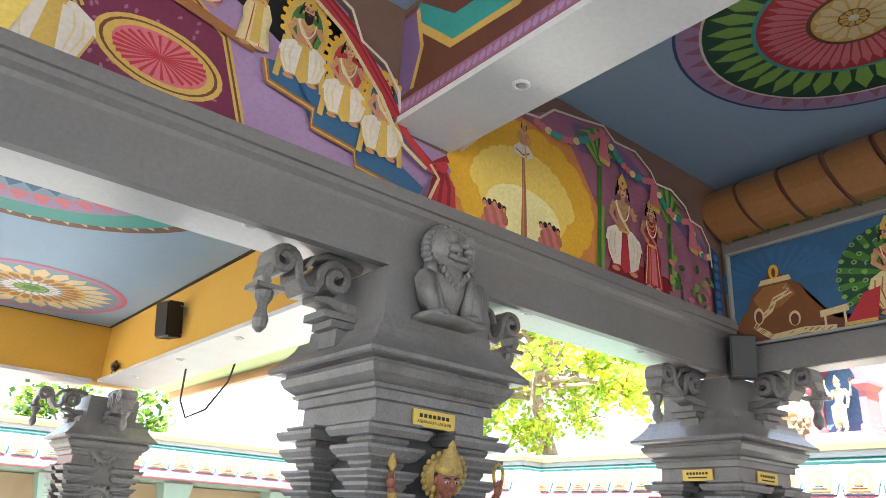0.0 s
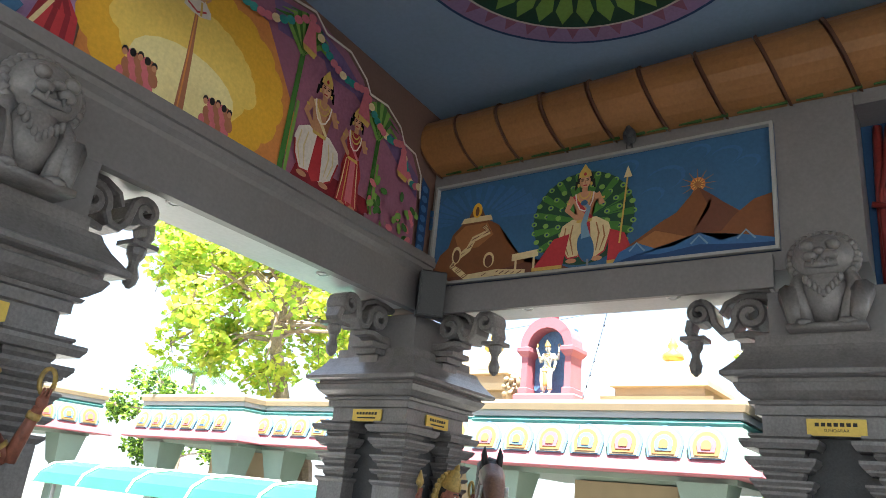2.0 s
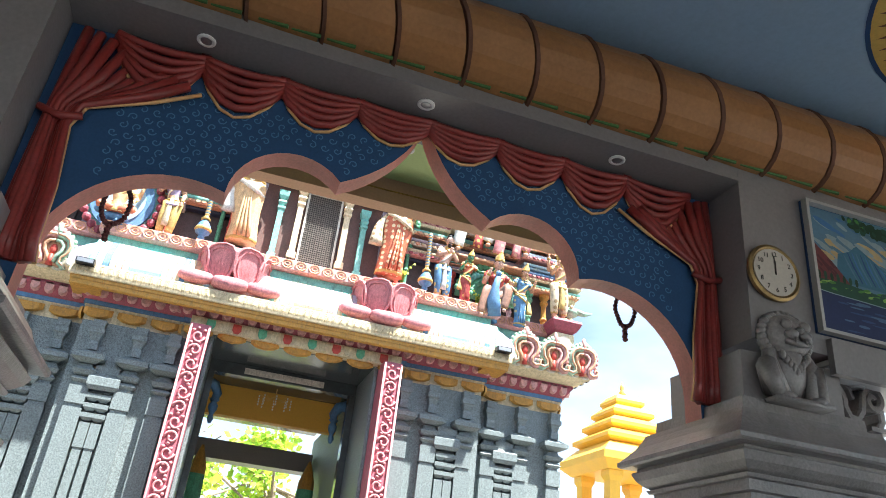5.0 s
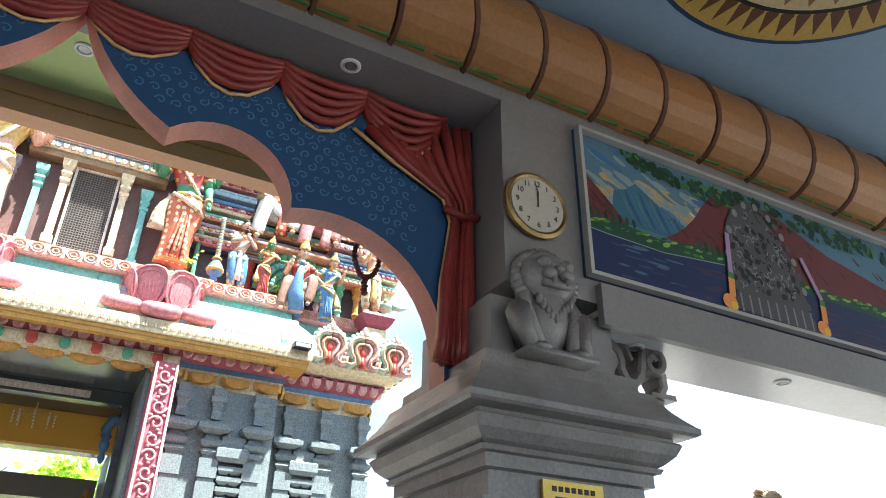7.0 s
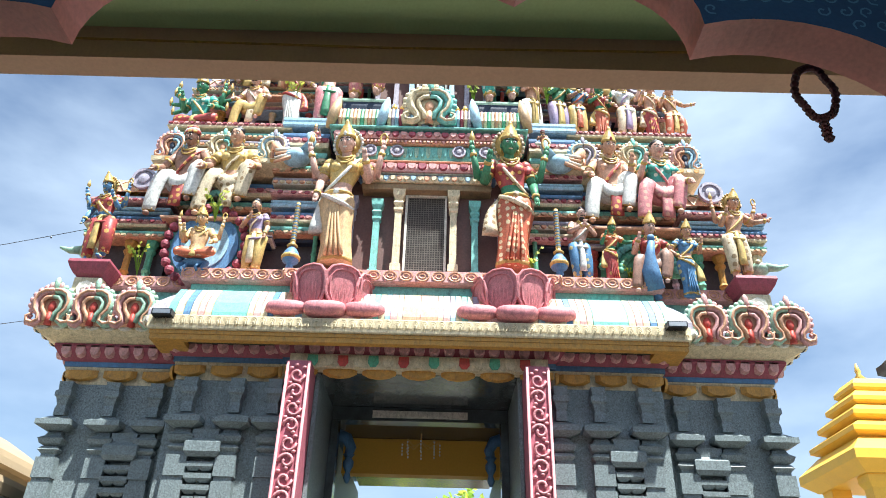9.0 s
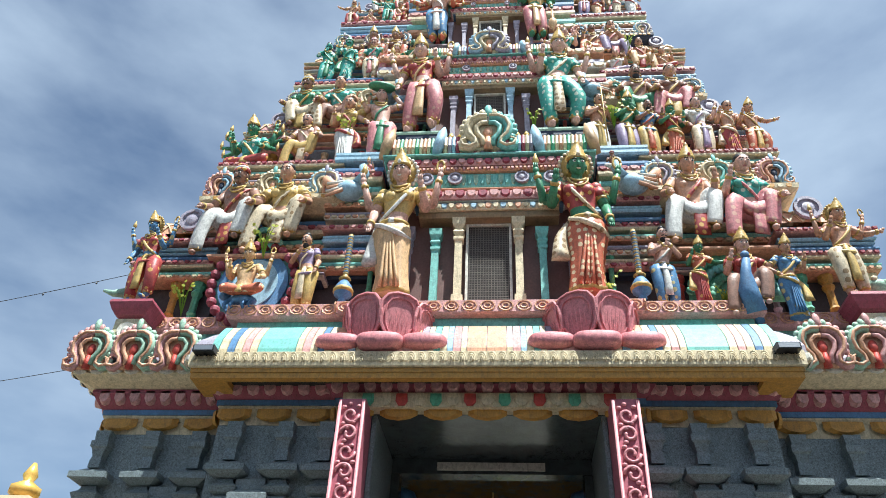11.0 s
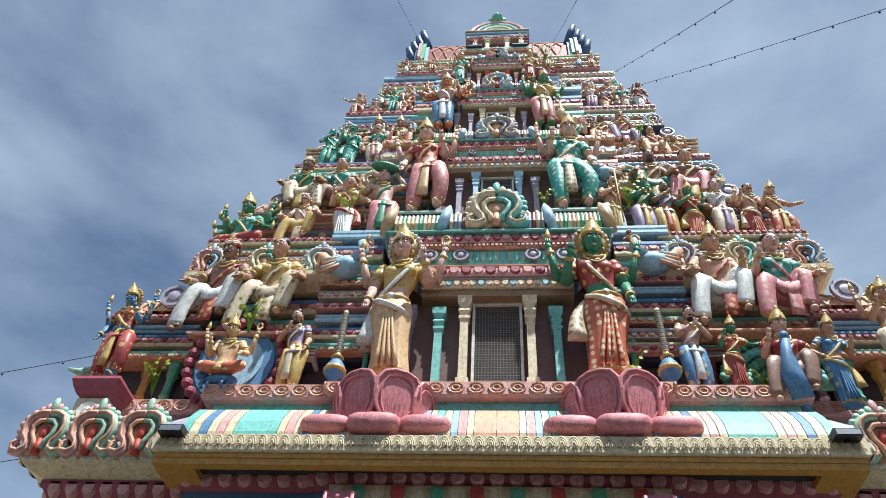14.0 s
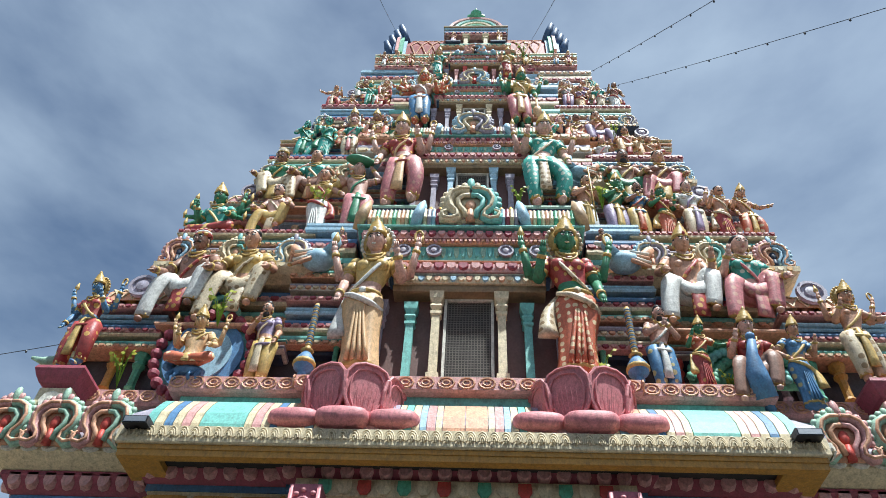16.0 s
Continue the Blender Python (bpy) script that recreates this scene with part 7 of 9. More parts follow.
BIG = ("bless", "down")
put("sari", ("s_pale", "s_peach", "s_yellow", "s_white"), 12.70, 1.09, 6.02, 2.10, -4, ("down", "bless"), "two", "halo", 1)
put("sari", ("s_green", "s_orange", "s_red", "s_cream"), 12.70, -1.10, 6.02, 2.14, 4, ("bless", "down"), "two", "halo", 2)
# maces leaning beside them
for off in (1.62, -1.66):
    bm = bmesh.new()
    spin(bm, [(0.02, 0.0), (0.05, 0.06), (0.04, 0.10), (0.10, 0.14), (0.11, 0.20), (0.09, 0.26), (0.04, 0.34)], (0, 0, 0), 12, 1)
    spin(bm, [(0.105, 0.16), (0.118, 0.18), (0.118, 0.20), (0.105, 0.22)], (0, 0, 0), 12, 0)
    spin(bm, [(0.06, 0.342), (0.07, 0.36), (0.03, 0.40), (0.03, 0.95), (0.025, 1.0)], (0, 0, 0), 10, 0)
    for k in range(22):
        spin(bm, [(0.030, 0.0), (0.038, 0.012), (0.030, 0.024)], (0, 0, 0.42 + 0.025 * k), 8, k % 2)
    o = solid("mace_statue", bm, ["s_gold", "g_blue"], "gilt and blue plaster mace standing beside a statue", "statue", smooth=True)
    o.matrix_world = pose(12.62, AXIS + off, 5.93, 0, 0, 0)

# first storey, on the rail
put("dance", ("s_blue", "s_red", "s_red", "s_yellow"), 12.62, 4.02, 5.96, 1.26, -10, ("down", "bless"), "two", "halo", 1)
put("lotus", ("s_peach", "s_orange", "s_pale", "s_yellow"), 12.62, 2.78, 6.06, 0.86, 0, ("bless", "knee"), "two", "crown", 2, True, plump=1.35)
put("dhoti", ("s_skin", "s_yellow", "s_lilac", "s_cream"), 12.78, 2.14, 5.93, 1.14, -12, ("fold", "down"), "", "beard", 3)
put("dhoti", ("s_pale", "s_blue", "s_teal", "s_white"), 12.78, -1.97, 5.93, 1.14, 10, ("fold", "fold"), "", "beard", 1, True)
put("sari", ("s_green", "s_red", "s_orange", "s_yellow"), 12.74, -2.34, 5.93, 0.90, 12, ("bless", "out"), "", "crown", 0)
put("seat", ("s_pale", "s_dusk", "s_red", "s_yellow"), 12.72, -2.82, 5.76, 1.12, 5, ("bless", "out"), "", "crown", 3)
put("sari", ("s_skin", "s_blue", "s_blue", "s_yellow"), 12.66, -3.24, 5.72, 1.04, 8, ("hip", "bless"), "", "crown", 2)
put("dhoti", ("s_skin", "s_cream", "s_dusk", "s_yellow"), 12.62, -3.88, 5.96, 1.24, 8, ("bless", "out"), "two", "halo", 2, True)
# seated pairs on the side dais
put("seat", ("s_dusk", "s_white", "s_dusk", "s_red"), 12.86, 3.24, 6.78, 1.50, -6, ("knee", "knee"), "", "turban", 1, True)
put("seat", ("s_skin", "s_cream", "s_yellow", "s_cream"), 12.86, 2.60, 6.78, 1.55, -2, ("knee", "knee"), "", "hair", 2)
put("seat", ("s_skin", "s_white", "s_skin", "s_red"), 12.86, -2.46, 6.80, 1.50, 4, ("knee", "bless"), "", "crown", 1, True)
put("seat", ("s_pale", "s_pink", "s_teal", "s_pink"), 12.86, -3.12, 6.80, 1.48, 8, ("bless", "knee"), "", "hair", 3)

# oval halo and mount of the cross-legged figure
bm = bmesh.new()
for k in range(26):
    a = 2 * math.pi * k / 26
    ball(bm, (0, 0.50 * math.cos(a), 0.60 + 0.56 * math.sin(a)), (0.07, 0.062, 0.062), 0, 8, 5)
for ry, d, mi in ((0.50, 0.05, 2), (0.42, 0.0, 1), (0.30, -0.02, 3)):
    ol = [(ry * math.cos(2 * math.pi * k / 28), 0.60 + ry * 1.12 * math.sin(2 * math.pi * k / 28)) for k in range(28)]
    slab(bm, ol, lambda u, v, dd: (dd, u, v), d, d + 0.05, mi)
for s in (-1, 1):
    tube(bm, [(0, s * 0.10, 1.12), (0, s * 0.20, 1.22), (0, s * 0.14, 1.34), (0, 0, 1.42)], [0.06, 0.06, 0.05, 0.04], 2, 7)
o = solid("halo_statue", bm, ["g_deep_pink", "g_blue", "g_teal", "g_light_blue"], "blue oval plaster halo ringed with pink buds", "statue", smooth=False); o.location = (12.84, AXIS + 2.78, 5.80)
bm = bmesh.new(); ball(bm, (0, 0, 0.22), (0.14, 0.28, 0.11), 0, 12, 8); ball(bm, (0, 0.34, 0.33), (0.09, 0.12, 0.09), 0, 10, 6)
for q in (-0.22, -0.1, 0.12, 0.24): tube(bm, [(-0.06, q, 0.18), (-0.09, q + 0.05, 0.09), (-0.09, q, 0.0)], [0.05, 0.035, 0.03], 0, 6)
for q in (-0.05, 0.05): ball(bm, (q, 0.32, 0.44), (0.02, 0.05, 0.06), 0, 8, 5)
o = solid("mouse_statue", bm, "g_blue", "blue plaster mouse statue under the seated figure", "statue", smooth=True); o.matrix_world = pose(12.66, AXIS + 2.78, 5.90) @ Matrix.Scale(0.62, 4)
# fanned peacock behind the seated figure of the other side
bm = bmesh.new()
for k in range(17):
    a = radians(10 + 10 * k)
    for r in (0.30, 0.42, 0.54):
        ball(bm, (0.16 - 0.02 * r, r * math.cos(a), 0.45 + r * 1.05 * math.sin(a)), (0.03, 0.06, 0.06), 1 if r != 0.42 else 2, 6, 4)
slab(bm, [(0.56 * math.cos(radians(10 * k)), 0.42 + 0.60 * math.sin(radians(10 * k))) for k in range(19)], lambda u, v, dd: (dd, u, v), 0.17, 0.20, 1)
tube(bm, [(-0.10, 0.0, 0.10), (-0.20, 0.05, 0.30), (-0.20, 0.02, 0.55), (-0.24, 0.0, 0.70)], [0.14, 0.12, 0.06, 0.045], 0, 8)
ball(bm, (-0.24, 0, 0.75), (0.05, 0.05, 0.05), 0, 8, 5)
tube(bm, [(-0.06, 0.0, 0.2), (-0.05, -0.06, 0.0)], 0.05, 0, 6)
o = solid("peacock_statue", bm, ["g_blue", "g_green", "g_teal"], "blue peacock statue with a green fanned tail", "statue", smooth=True); o.location = (12.78, AXIS - 2.80, 5.74)
# horned beast heads at the outer corners, birds beside the window bay
for e in (-1, 1):
    bm = bmesh.new()
    ball(bm, (0, 0, 0.0), (0.16, 0.18, 0.13), 0, 10, 7)
    tube(bm, [(-0.05, e * 0.1, 0.02), (-0.10, e * 0.30, -0.02), (-0.10, e * 0.48, 0.04)], [0.09, 0.06, 0.025], 0, 8)
    ball(bm, (-0.12, 0.05, 0.09), (0.04, 0.05, 0.05), 1, 8, 5)
    o = solid("beast_head_statue", bm, ["g_mint", "g_cream"], "pale green plaster beast head at the tower's corner", "statue", smooth=True); o.matrix_world = pose(12.86, AXIS + e * 4.22, 6.26) @ Matrix.Scale(0.7, 4)
    for tier, off, z, sc in ((0, 1.78, 7.62, 1.0), (1, 1.52, 9.90, 0.8)):
        bm = bmesh.new()
        ball(bm, (0, 0, 0.16), (0.15, 0.20, 0.14), 0, 10, 7)
        tube(bm, [(-0.05, -e * 0.12, 0.22), (-0.08, -e * 0.20, 0.38), (-0.10, -e * 0.16, 0.50)], [0.09, 0.06, 0.05], 0, 8)
        for j in range(4):
            tube(bm, [(-0.10, e * 0.05, 0.22 - 0.04 * j), (-0.06, e * 0.28, 0.24 - 0.07 * j)], [0.035, 0.02], 1 if j % 2 else 2, 6)
        tube(bm, [(0, e * 0.16, 0.18), (0.02, e * 0.34, 0.40)], [0.09, 0.05], 1, 7)
        o = solid("bird_statue", bm, ["g_light_blue", "g_salmon", "g_white"], "light blue plaster bird with an orange wing", "statue", smooth=True)
        o.matrix_world = pose(TIERS[tier][1] - 0.16 * sc, AXIS + e * off, z) @ Matrix.Scale(sc, 4)

# second storey
for e, cols, arms in ((1, ("s_pale", "s_pink", "s_red", "s_peach"), ("down", "bless")), (-1, ("s_pale", "s_teal", "s_teal", "s_cream"), ("bless", "down"))):
    course(13.0, e * 0.66, e * 1.28, 8.86, 9.06, "g_navy", "figure_base", "dark figure base")
    course(12.98, e * 0.64, e * 1.30, 9.0, 9.06, "g_mint", "figure_base")
    put("dance", cols, 13.08, e * 1.0, 9.06, 1.96, -e * 6, arms, "two", "crown", 1 if e > 0 else 2, plump=1.15)
x2 = 13.12
put("lotus", ("s_green", "s_red", "s_teal", "s_yellow"), x2, 3.38, 8.52, 1.12, -8, ("bless", "knee"), "many", "crown", 1)
put("seat", ("s_pale", "s_yellow", "s_pale", "s_cream"), x2, 2.62, 8.50, 1.08, -8, ("knee", "knee"), "", "hair", 2, True, plump=1.2)
put("sari", ("s_skin", "s_white", "s_yellow", "s_red"), x2 - 0.04, 2.02, 8.50, 1.34, -8, ("bless", "load"), "", "hair", 3)
put("dhoti", ("s_pale", "s_pink", "s_pale", "s_green"), x2 - 0.04, 1.56, 8.50, 1.50, 6, ("hip", "load"), "", "load", 1, True, plump=1.2)
put("dhoti", ("s_skin", "s_white", "s_skin", "s_yellow"), x2, -1.50, 8.50, 1.30, 20, ("fold+staff", "fold"), "", "hair", 1, True)
put("dhoti", ("s_green", "s_lilac", "s_green", "s_yellow"), x2, -1.90, 8.50, 1.24, 14, ("fold", "fold"), "", "crown", 2, True)
put("dhoti", ("s_dusk", "s_yellow", "s_blue", "s_orange"), x2, -2.18, 8.50, 1.14, 10, ("fold", "bless"), "", "beard", 3)
put("sari", ("s_green", "s_orange", "s_red", "s_yellow"), x2, -2.50, 8.48, 1.06, 8, ("fold", "bless"), "", "crown", 0)
put("dhoti", ("s_pale", "s_cream", "s_white", "s_lilac"), x2, -2.86, 8.48, 1.18, 8, ("hip", "up"), "", "hair", 1)
put("sari", ("s_skin", "s_red", "s_dusk", "s_cream"), x2 + 0.02, -3.26, 8.48, 1.12, 6, ("bless", "down"), "", "hair", 2, True)
put("dance", ("s_skin", "s_orange", "s_skin", "s_yellow"), x2 + 0.02, -3.56, 8.48, 1.06, 10, ("bless", "out"), "", "crown", 3, True)
for off, cols, head, bare in ((2.78, ("s_dusk", "s_cream", "s_green", "s_yellow"), "turban", False), (2.26, ("s_skin", "s_dusk", "s_teal", "s_peach"), "hair", False), (-2.14, ("s_dusk", "s_green", "s_dusk", "s_yellow"), "beard", True), (-2.64, ("s_skin", "s_pink", "s_brown", "s_yellow"), "hair", False)):
    put("seat", cols, 13.26, off, 9.28, 1.28, -6 if off > 0 else 6, ("knee", "knee"), "", head, int(abs(off) * 10) % 4, bare)

# third and fourth storeys
put("dhoti", ("s_orange", "s_blue", "s_pale", "s_white"), 13.50, 0.88, 11.72, 1.50, -4, ("out", "bless"), "many", "halo", 1, plump=1.1)
put("dhoti", ("s_green", "s_pink", "s_yellow", "s_peach"), 13.50, -0.78, 11.72, 1.52, 4, ("bless", "down+mace"), "two", "crown", 2)
put("sari", ("s_skin", "s_teal", "s_teal", "s_cream"), 13.84, 0.70, 13.86, 0.92, 0, BIG, "two", "crown", 1)
put("sari", ("s_skin", "s_red", "s_yellow", "s_cream"), 13.84, -0.62, 13.86, 0.92, 0, BIG, "two", "crown", 3)
put("lotus", ("s_pale", "s_pink", "s_pale", "s_cream"), 13.86, 0, 13.62, 0.50, 0, ("bless", "knee"), "", "crown", 1)
SETS = (("s_skin", "s_red", "s_skin", "s_cream"), ("s_pale", "s_cream", "s_teal", "s_pink"), ("s_dusk", "s_white", "s_dusk", "s_red"), ("s_green", "s_yellow", "s_red", "s_cream"), ("s_skin", "s_peach", "s_lilac", "s_red"), ("s_pale", "s_pink", "s_pink", "s_yellow"), ("s_skin", "s_yellow", "s_green", "s_cream"), ("s_teal", "s_teal", "s_teal", "s_green"), ("s_dusk", "s_orange", "s_brown", "s_yellow"), ("s_skin", "s_lilac", "s_white", "s_pink"), ("s_pale", "s_blue", "s_pale", "s_cream"))
POSES = (("dhoti", ("fold", "bless")), ("sari", ("bless", "down")), ("lotus", ("knee", "bless")), ("dhoti", ("hip", "up")), ("dance", ("out", "bless")), ("seat", ("knee", "knee")), ("lotus", ("fold", "fold")), ("sari", ("load", "hip")))
rg = random.Random(23)
def row(x, z, h, y0, y1, step, only=None):
    """Small figures standing and sitting in a row on both sides of the axis."""
    q = y0
    while q <= y1:
        for e in (-1, 1):
            kind, arms = rg.choice(POSES)
            if only: kind = only
            hh = h * rg.uniform(0.88, 1.10) * (0.66 if kind == "lotus" else 0.9 if kind == "seat" else 1.0)
            put(kind, rg.choice(SETS), x + rg.uniform(-0.03, 0.03), e * (q + rg.uniform(-0.05, 0.05)), z, hh, rg.uniform(-14, 14), arms, "", rg.choice(("crown", "hair", "hair", "beard", "turban")), rg.randrange(4), rg.random() < 0.5)
        q += step
row(13.46, 10.69, 1.02, 1.22, 3.05, 0.37)
row(13.62, 11.18, 1.08, 1.62, 2.40, 0.39, "seat")
row(13.80, 12.63, 0.80, 1.02, 2.55, 0.30)
row(13.94, 13.10, 0.82, 1.32, 2.05, 0.34, "seat")
row(13.96, 14.46, 0.50, 0.95, 2.1, 0.29)
row(13.86, 15.21, 0.46, 0.46, 0.5, 0.5, "dhoti")
row(13.88, 13.20, 0.60, 0.62, 0.66, 0.4, "seat")
row(13.34, 10.70, 0.50, 1.04, 1.1, 0.4, "lotus")
# little leaning pieces on the eaves
row(12.86, 8.14, 0.56, 1.56, 1.60, 0.6, "lotus")

# sprouting weeds on the ledges
for x, off, z, s in ((12.62, 2.66, 6.75, 0.5), (12.70, -1.32, 6.10, 0.45), (13.0, 2.0, 9.05, 0.5), (13.02, -1.72, 9.2, 0.55), (13.75, -0.92, 14.6, 0.5), (13.4, -2.2, 11.3, 0.35), (12.7, 3.5, 6.0, 0.45), (12.74, -2.55, 6.0, 0.3), (12.95, -0.62, 9.12, 0.35)):
    t = thing("weed", "small green weed sprouting from the tower's ledge", "plant", "tower weeds", at=(x, AXIS + off, z))
    bm = bmesh.new()
    r3 = random.Random(int(x * 100 + off * 10))
    for i in range(16):
        a, q = r3.uniform(0, 6.28), r3.uniform(0.2, 1.0)
        tip = Vector((-0.25 * q * s, math.cos(a) * 0.30 * q * s, (0.1 + 0.45 * q) * s))
        tube(bm, [(0.06, 0, -0.1), tip * 0.6 + Vector((0, 0, 0.03)), tip], 0.004, 1, 3)
        u, v = Vector((0, math.cos(a), math.sin(a))) * 0.11 * s, Vector((-0.3, -math.sin(a), math.cos(a))) * 0.05 * s
        f = bm.faces.new([bm.verts.new(p) for p in (tip, tip + u * 0.5 + v, tip + u, tip + u * 0.5 - v)]); f.material_index = 0
    part("foliage", bm, ["leaf_yellow", "leaf"], t)

# column deities in the hall
def deity(x, y, z, h, turn, label):
    o = put("dhoti", ("s_bronze", "s_red", "s_bronze", "s_gold"), x, 0, z, h, turn, ("bless", "down"), "two", "halo", 2, True, "column deities", 0, y=y)
    o["label"] = label
    return o
deity(2.82, 3.42, 0.72, 1.38, 70, "gilded bronze-brown deity statue standing in the column niche")
deity(6.62, 3.43, 0.30, 1.60, 90, "small gilded deity statue standing in the corner column niche")
deity(6.28, 0.42, 0.24, 1.55, 0, "gilded deity statue in the column niche beside the arch")
deity(6.28, -4.34, 0.16, 1.55, 0, "gilded deity statue in the column niche under the clock")
put("dhoti", ("s_white", "s_white", "s_white", "s_yellow"), 13.50, 0, 3.67, 0.98, 0, ("bless", "down"), "two", "crown", 2, True, "roof shrine figures", 0, y=6.15)
put("dhoti", ("s_pale", "s_white", "s_pale", "s_yellow"), 14.05, 0, 3.8, 0.7, 0, ("bless", "down"), "", "crown", 2, True, "roof shrine figures", 0, y=9.6)

# ---- wall and ceiling paintings: flat painted shapes ----
PAINT = {"sky_blue": (0.045, 0.125, 0.24), "deep_blue": (0.02, 0.06, 0.16), "mid_blue": (0.05, 0.14, 0.30), "pale_blue": (0.19, 0.31, 0.42), "hill": (0.20, 0.075, 0.03), "hill_dark": (0.14, 0.05, 0.03), "hill_light": (0.34, 0.14, 0.05), "gold_p": (0.62, 0.40, 0.10), "sun_yellow": (0.76, 0.42, 0.04), "sun_pale": (0.84, 0.60, 0.14), "sun_white": (0.86, 0.74, 0.36), "orange_p": (0.66, 0.25, 0.07), "mauve": (0.34, 0.13, 0.20), "lilac_p": (0.38, 0.24, 0.42), "maroon": (0.18, 0.03, 0.07), "red_p": (0.46, 0.04, 0.05), "red_dark": (0.24, 0.02, 0.03), "pink_p": (0.62, 0.16, 0.20), "skin_p": (0.56, 0.27, 0.15), "skin_dark": (0.40, 0.16, 0.085), "skin_l": (0.66, 0.36, 0.22), "white_p": (0.70, 0.62, 0.55), "cream_p": (0.70, 0.55, 0.30), "green_p": (0.07, 0.20, 0.04), "green_l": (0.22, 0.38, 0.08), "green_d": (0.02, 0.07, 0.04), "teal_p": (0.05, 0.32, 0.29), "black_p": (0.015, 0.013, 0.014), "grey_p": (0.22, 0.22, 0.23), "grey_d": (0.08, 0.08, 0.085), "brown_p": (0.15, 0.06, 0.03), "violet": (0.20, 0.12, 0.26)}
PAINT.update({"maroon_p": (0.13, 0.032, 0.035), "maroon_d": (0.075, 0.02, 0.025), "dusk_blue": (0.085, 0.17, 0.24), "dusk_pale": (0.22, 0.29, 0.31), "dusk_gold": (0.42, 0.31, 0.15), "water_d": (0.016, 0.027, 0.085), "water_m": (0.03, 0.06, 0.15), "water_l": (0.07, 0.125, 0.22), "water_v": (0.055, 0.03, 0.06), "leaf_d": (0.012, 0.04, 0.018), "peak_p": (0.045, 0.13, 0.19)})
for k, v in PAINT.items():
    defmat(k, v, 0.5, 0.10, 2.5, 40, 0.05, spec=0.35)


class Canvas:
    """Flat painted shapes on a wall or ceiling, a hair's breadth over one another."""
    def __init__(self, place, fine=False):
        self.place, self.bm, self.keys, self.layer, self.sub, self.fine, self.count = place, bmesh.new(), [], 1, 0, fine, 0

    def poly(self, pts, key, up=True):
        if key not in self.keys:
            self.keys.append(key)
        if up:
            self.layer += 1
        self.sub = (self.sub + 1) % 4
        self.count += 1
        d = 0.0004 + 0.000014 * self.count if self.fine else 0.00018 * (self.layer + 0.25 * self.sub)
        f = self.bm.faces.new([self.bm.verts.new(self.place(u, v, d)) for u, v in pts])
        f.material_index = self.keys.index(key)
        if len(pts) > 4:
            bmesh.ops.triangulate(self.bm, faces=[f])

    def ell(self, cx, cy, rx, ry, key, n=20, rot=0.0, up=True):
        c, s = math.cos(rot), math.sin(rot)
        self.poly([(cx + rx * math.cos(a) * c - ry * math.sin(a) * s, cy + rx * math.cos(a) * s + ry * math.sin(a) * c) for a in [2 * math.pi * i / n for i in range(n)]], key, up)

    def line(self, pts, w, key, up=True):
        if up:
            self.layer += 1
        ws = w if isinstance(w, (list, tuple)) else [w] * len(pts)
        L, R = [], []
        for i, p in enumerate(pts):
            a, b = pts[max(i - 1, 0)], pts[min(i + 1, len(pts) - 1)]
            d = Vector((b[0] - a[0], b[1] - a[1])).normalized()
            L.append((p[0] - d.y * ws[i] / 2, p[1] + d.x * ws[i] / 2)); R.append((p[0] + d.y * ws[i] / 2, p[1] - d.x * ws[i] / 2))
        for i in range(len(pts) - 1):
            self.poly([L[i], R[i], R[i + 1], L[i + 1]], key, False)

    def person(self, cx, y0, h, cloth="white_p", hem="red_p", sash="cream_p", beard=False, female=False, seated=True, flip=1):
        """A painted figure with modelled limbs, ornaments and face; h is its height as seated or standing."""
        def P(u, v): return (cx + u * h * flip, y0 + v * h)
        def L(pts, w, key): self.line([P(*p) for p in pts], [x * h for x in w] if isinstance(w, tuple) else w * h, key)
        def E(u, v, a, b, key, n=14): self.ell(*P(u, v), a * h, b * h, key, n)
        if seated:
            self.poly([P(-.13, .44), P(.13, .44), P(.26, .36), P(.29, .26), P(.22, .06), P(.10, .0), P(.03, .16), P(-.05, .04), P(-.17, .03), P(-.25, .16), P(-.27, .28), P(-.24, .38)], cloth)
            self.poly([P(-.02, .40), P(.06, .40), P(.09, .02), P(.0, -.02), P(-.06, .05)], hem)
            for p in (((-.20, .36), (-.22, .22), (-.16, .06)), ((-.12, .38), (-.15, .24), (-.11, .06)), ((.20, .34), (.22, .22), (.17, .08)), ((.13, .38), (.16, .26), (.13, .08))):
                L(p, (.012, .018, .008), "cream_p" if cloth != "cream_p" else "hill_light")
            L(((-.26, .26), (-.24, .14), (-.17, .03), (-.06, .04)), .018, hem); L(((.28, .26), (.22, .07), (.11, .0)), .018, hem)
            E(-.13, .0, .06, .025, "skin_p"); E(.14, .0, .06, .025, "skin_p")
            b = .42
        else:
            self.poly([P(-.10, .50), P(.10, .50), P(.15, .36), P(.12, .12), P(.17, .02), P(.04, .0), P(-.05, .03), P(-.16, .02), P(-.11, .14), P(-.14, .36)], cloth)
            for i in range(5):
                L(((-.08 + .04 * i, .46), (-.10 + .05 * i, .24), (-.13 + .065 * i, .03)), (.008, .014, .008), hem if i % 2 else "cream_p")
            self.poly([P(-.02, .48), P(.05, .48), P(.07, .05), P(-.03, .05)], sash)
            E(-.07, .01, .05, .02, "skin_p"); E(.08, .01, .05, .02, "skin_p")
            b = .48
        k = 1 - b
        def Q(u, v): return (u * k * 1.55, b + v * k)
        def QP(*pts): return [P(*Q(*p)) for p in pts]
        E(*Q(0, .78), .12 * k * 1.3, .17 * k, "black_p")
        for e in (-1, 1):
            L((Q(.09 * e, .74), Q(.12 * e, .58)), (.05, .015), "black_p")
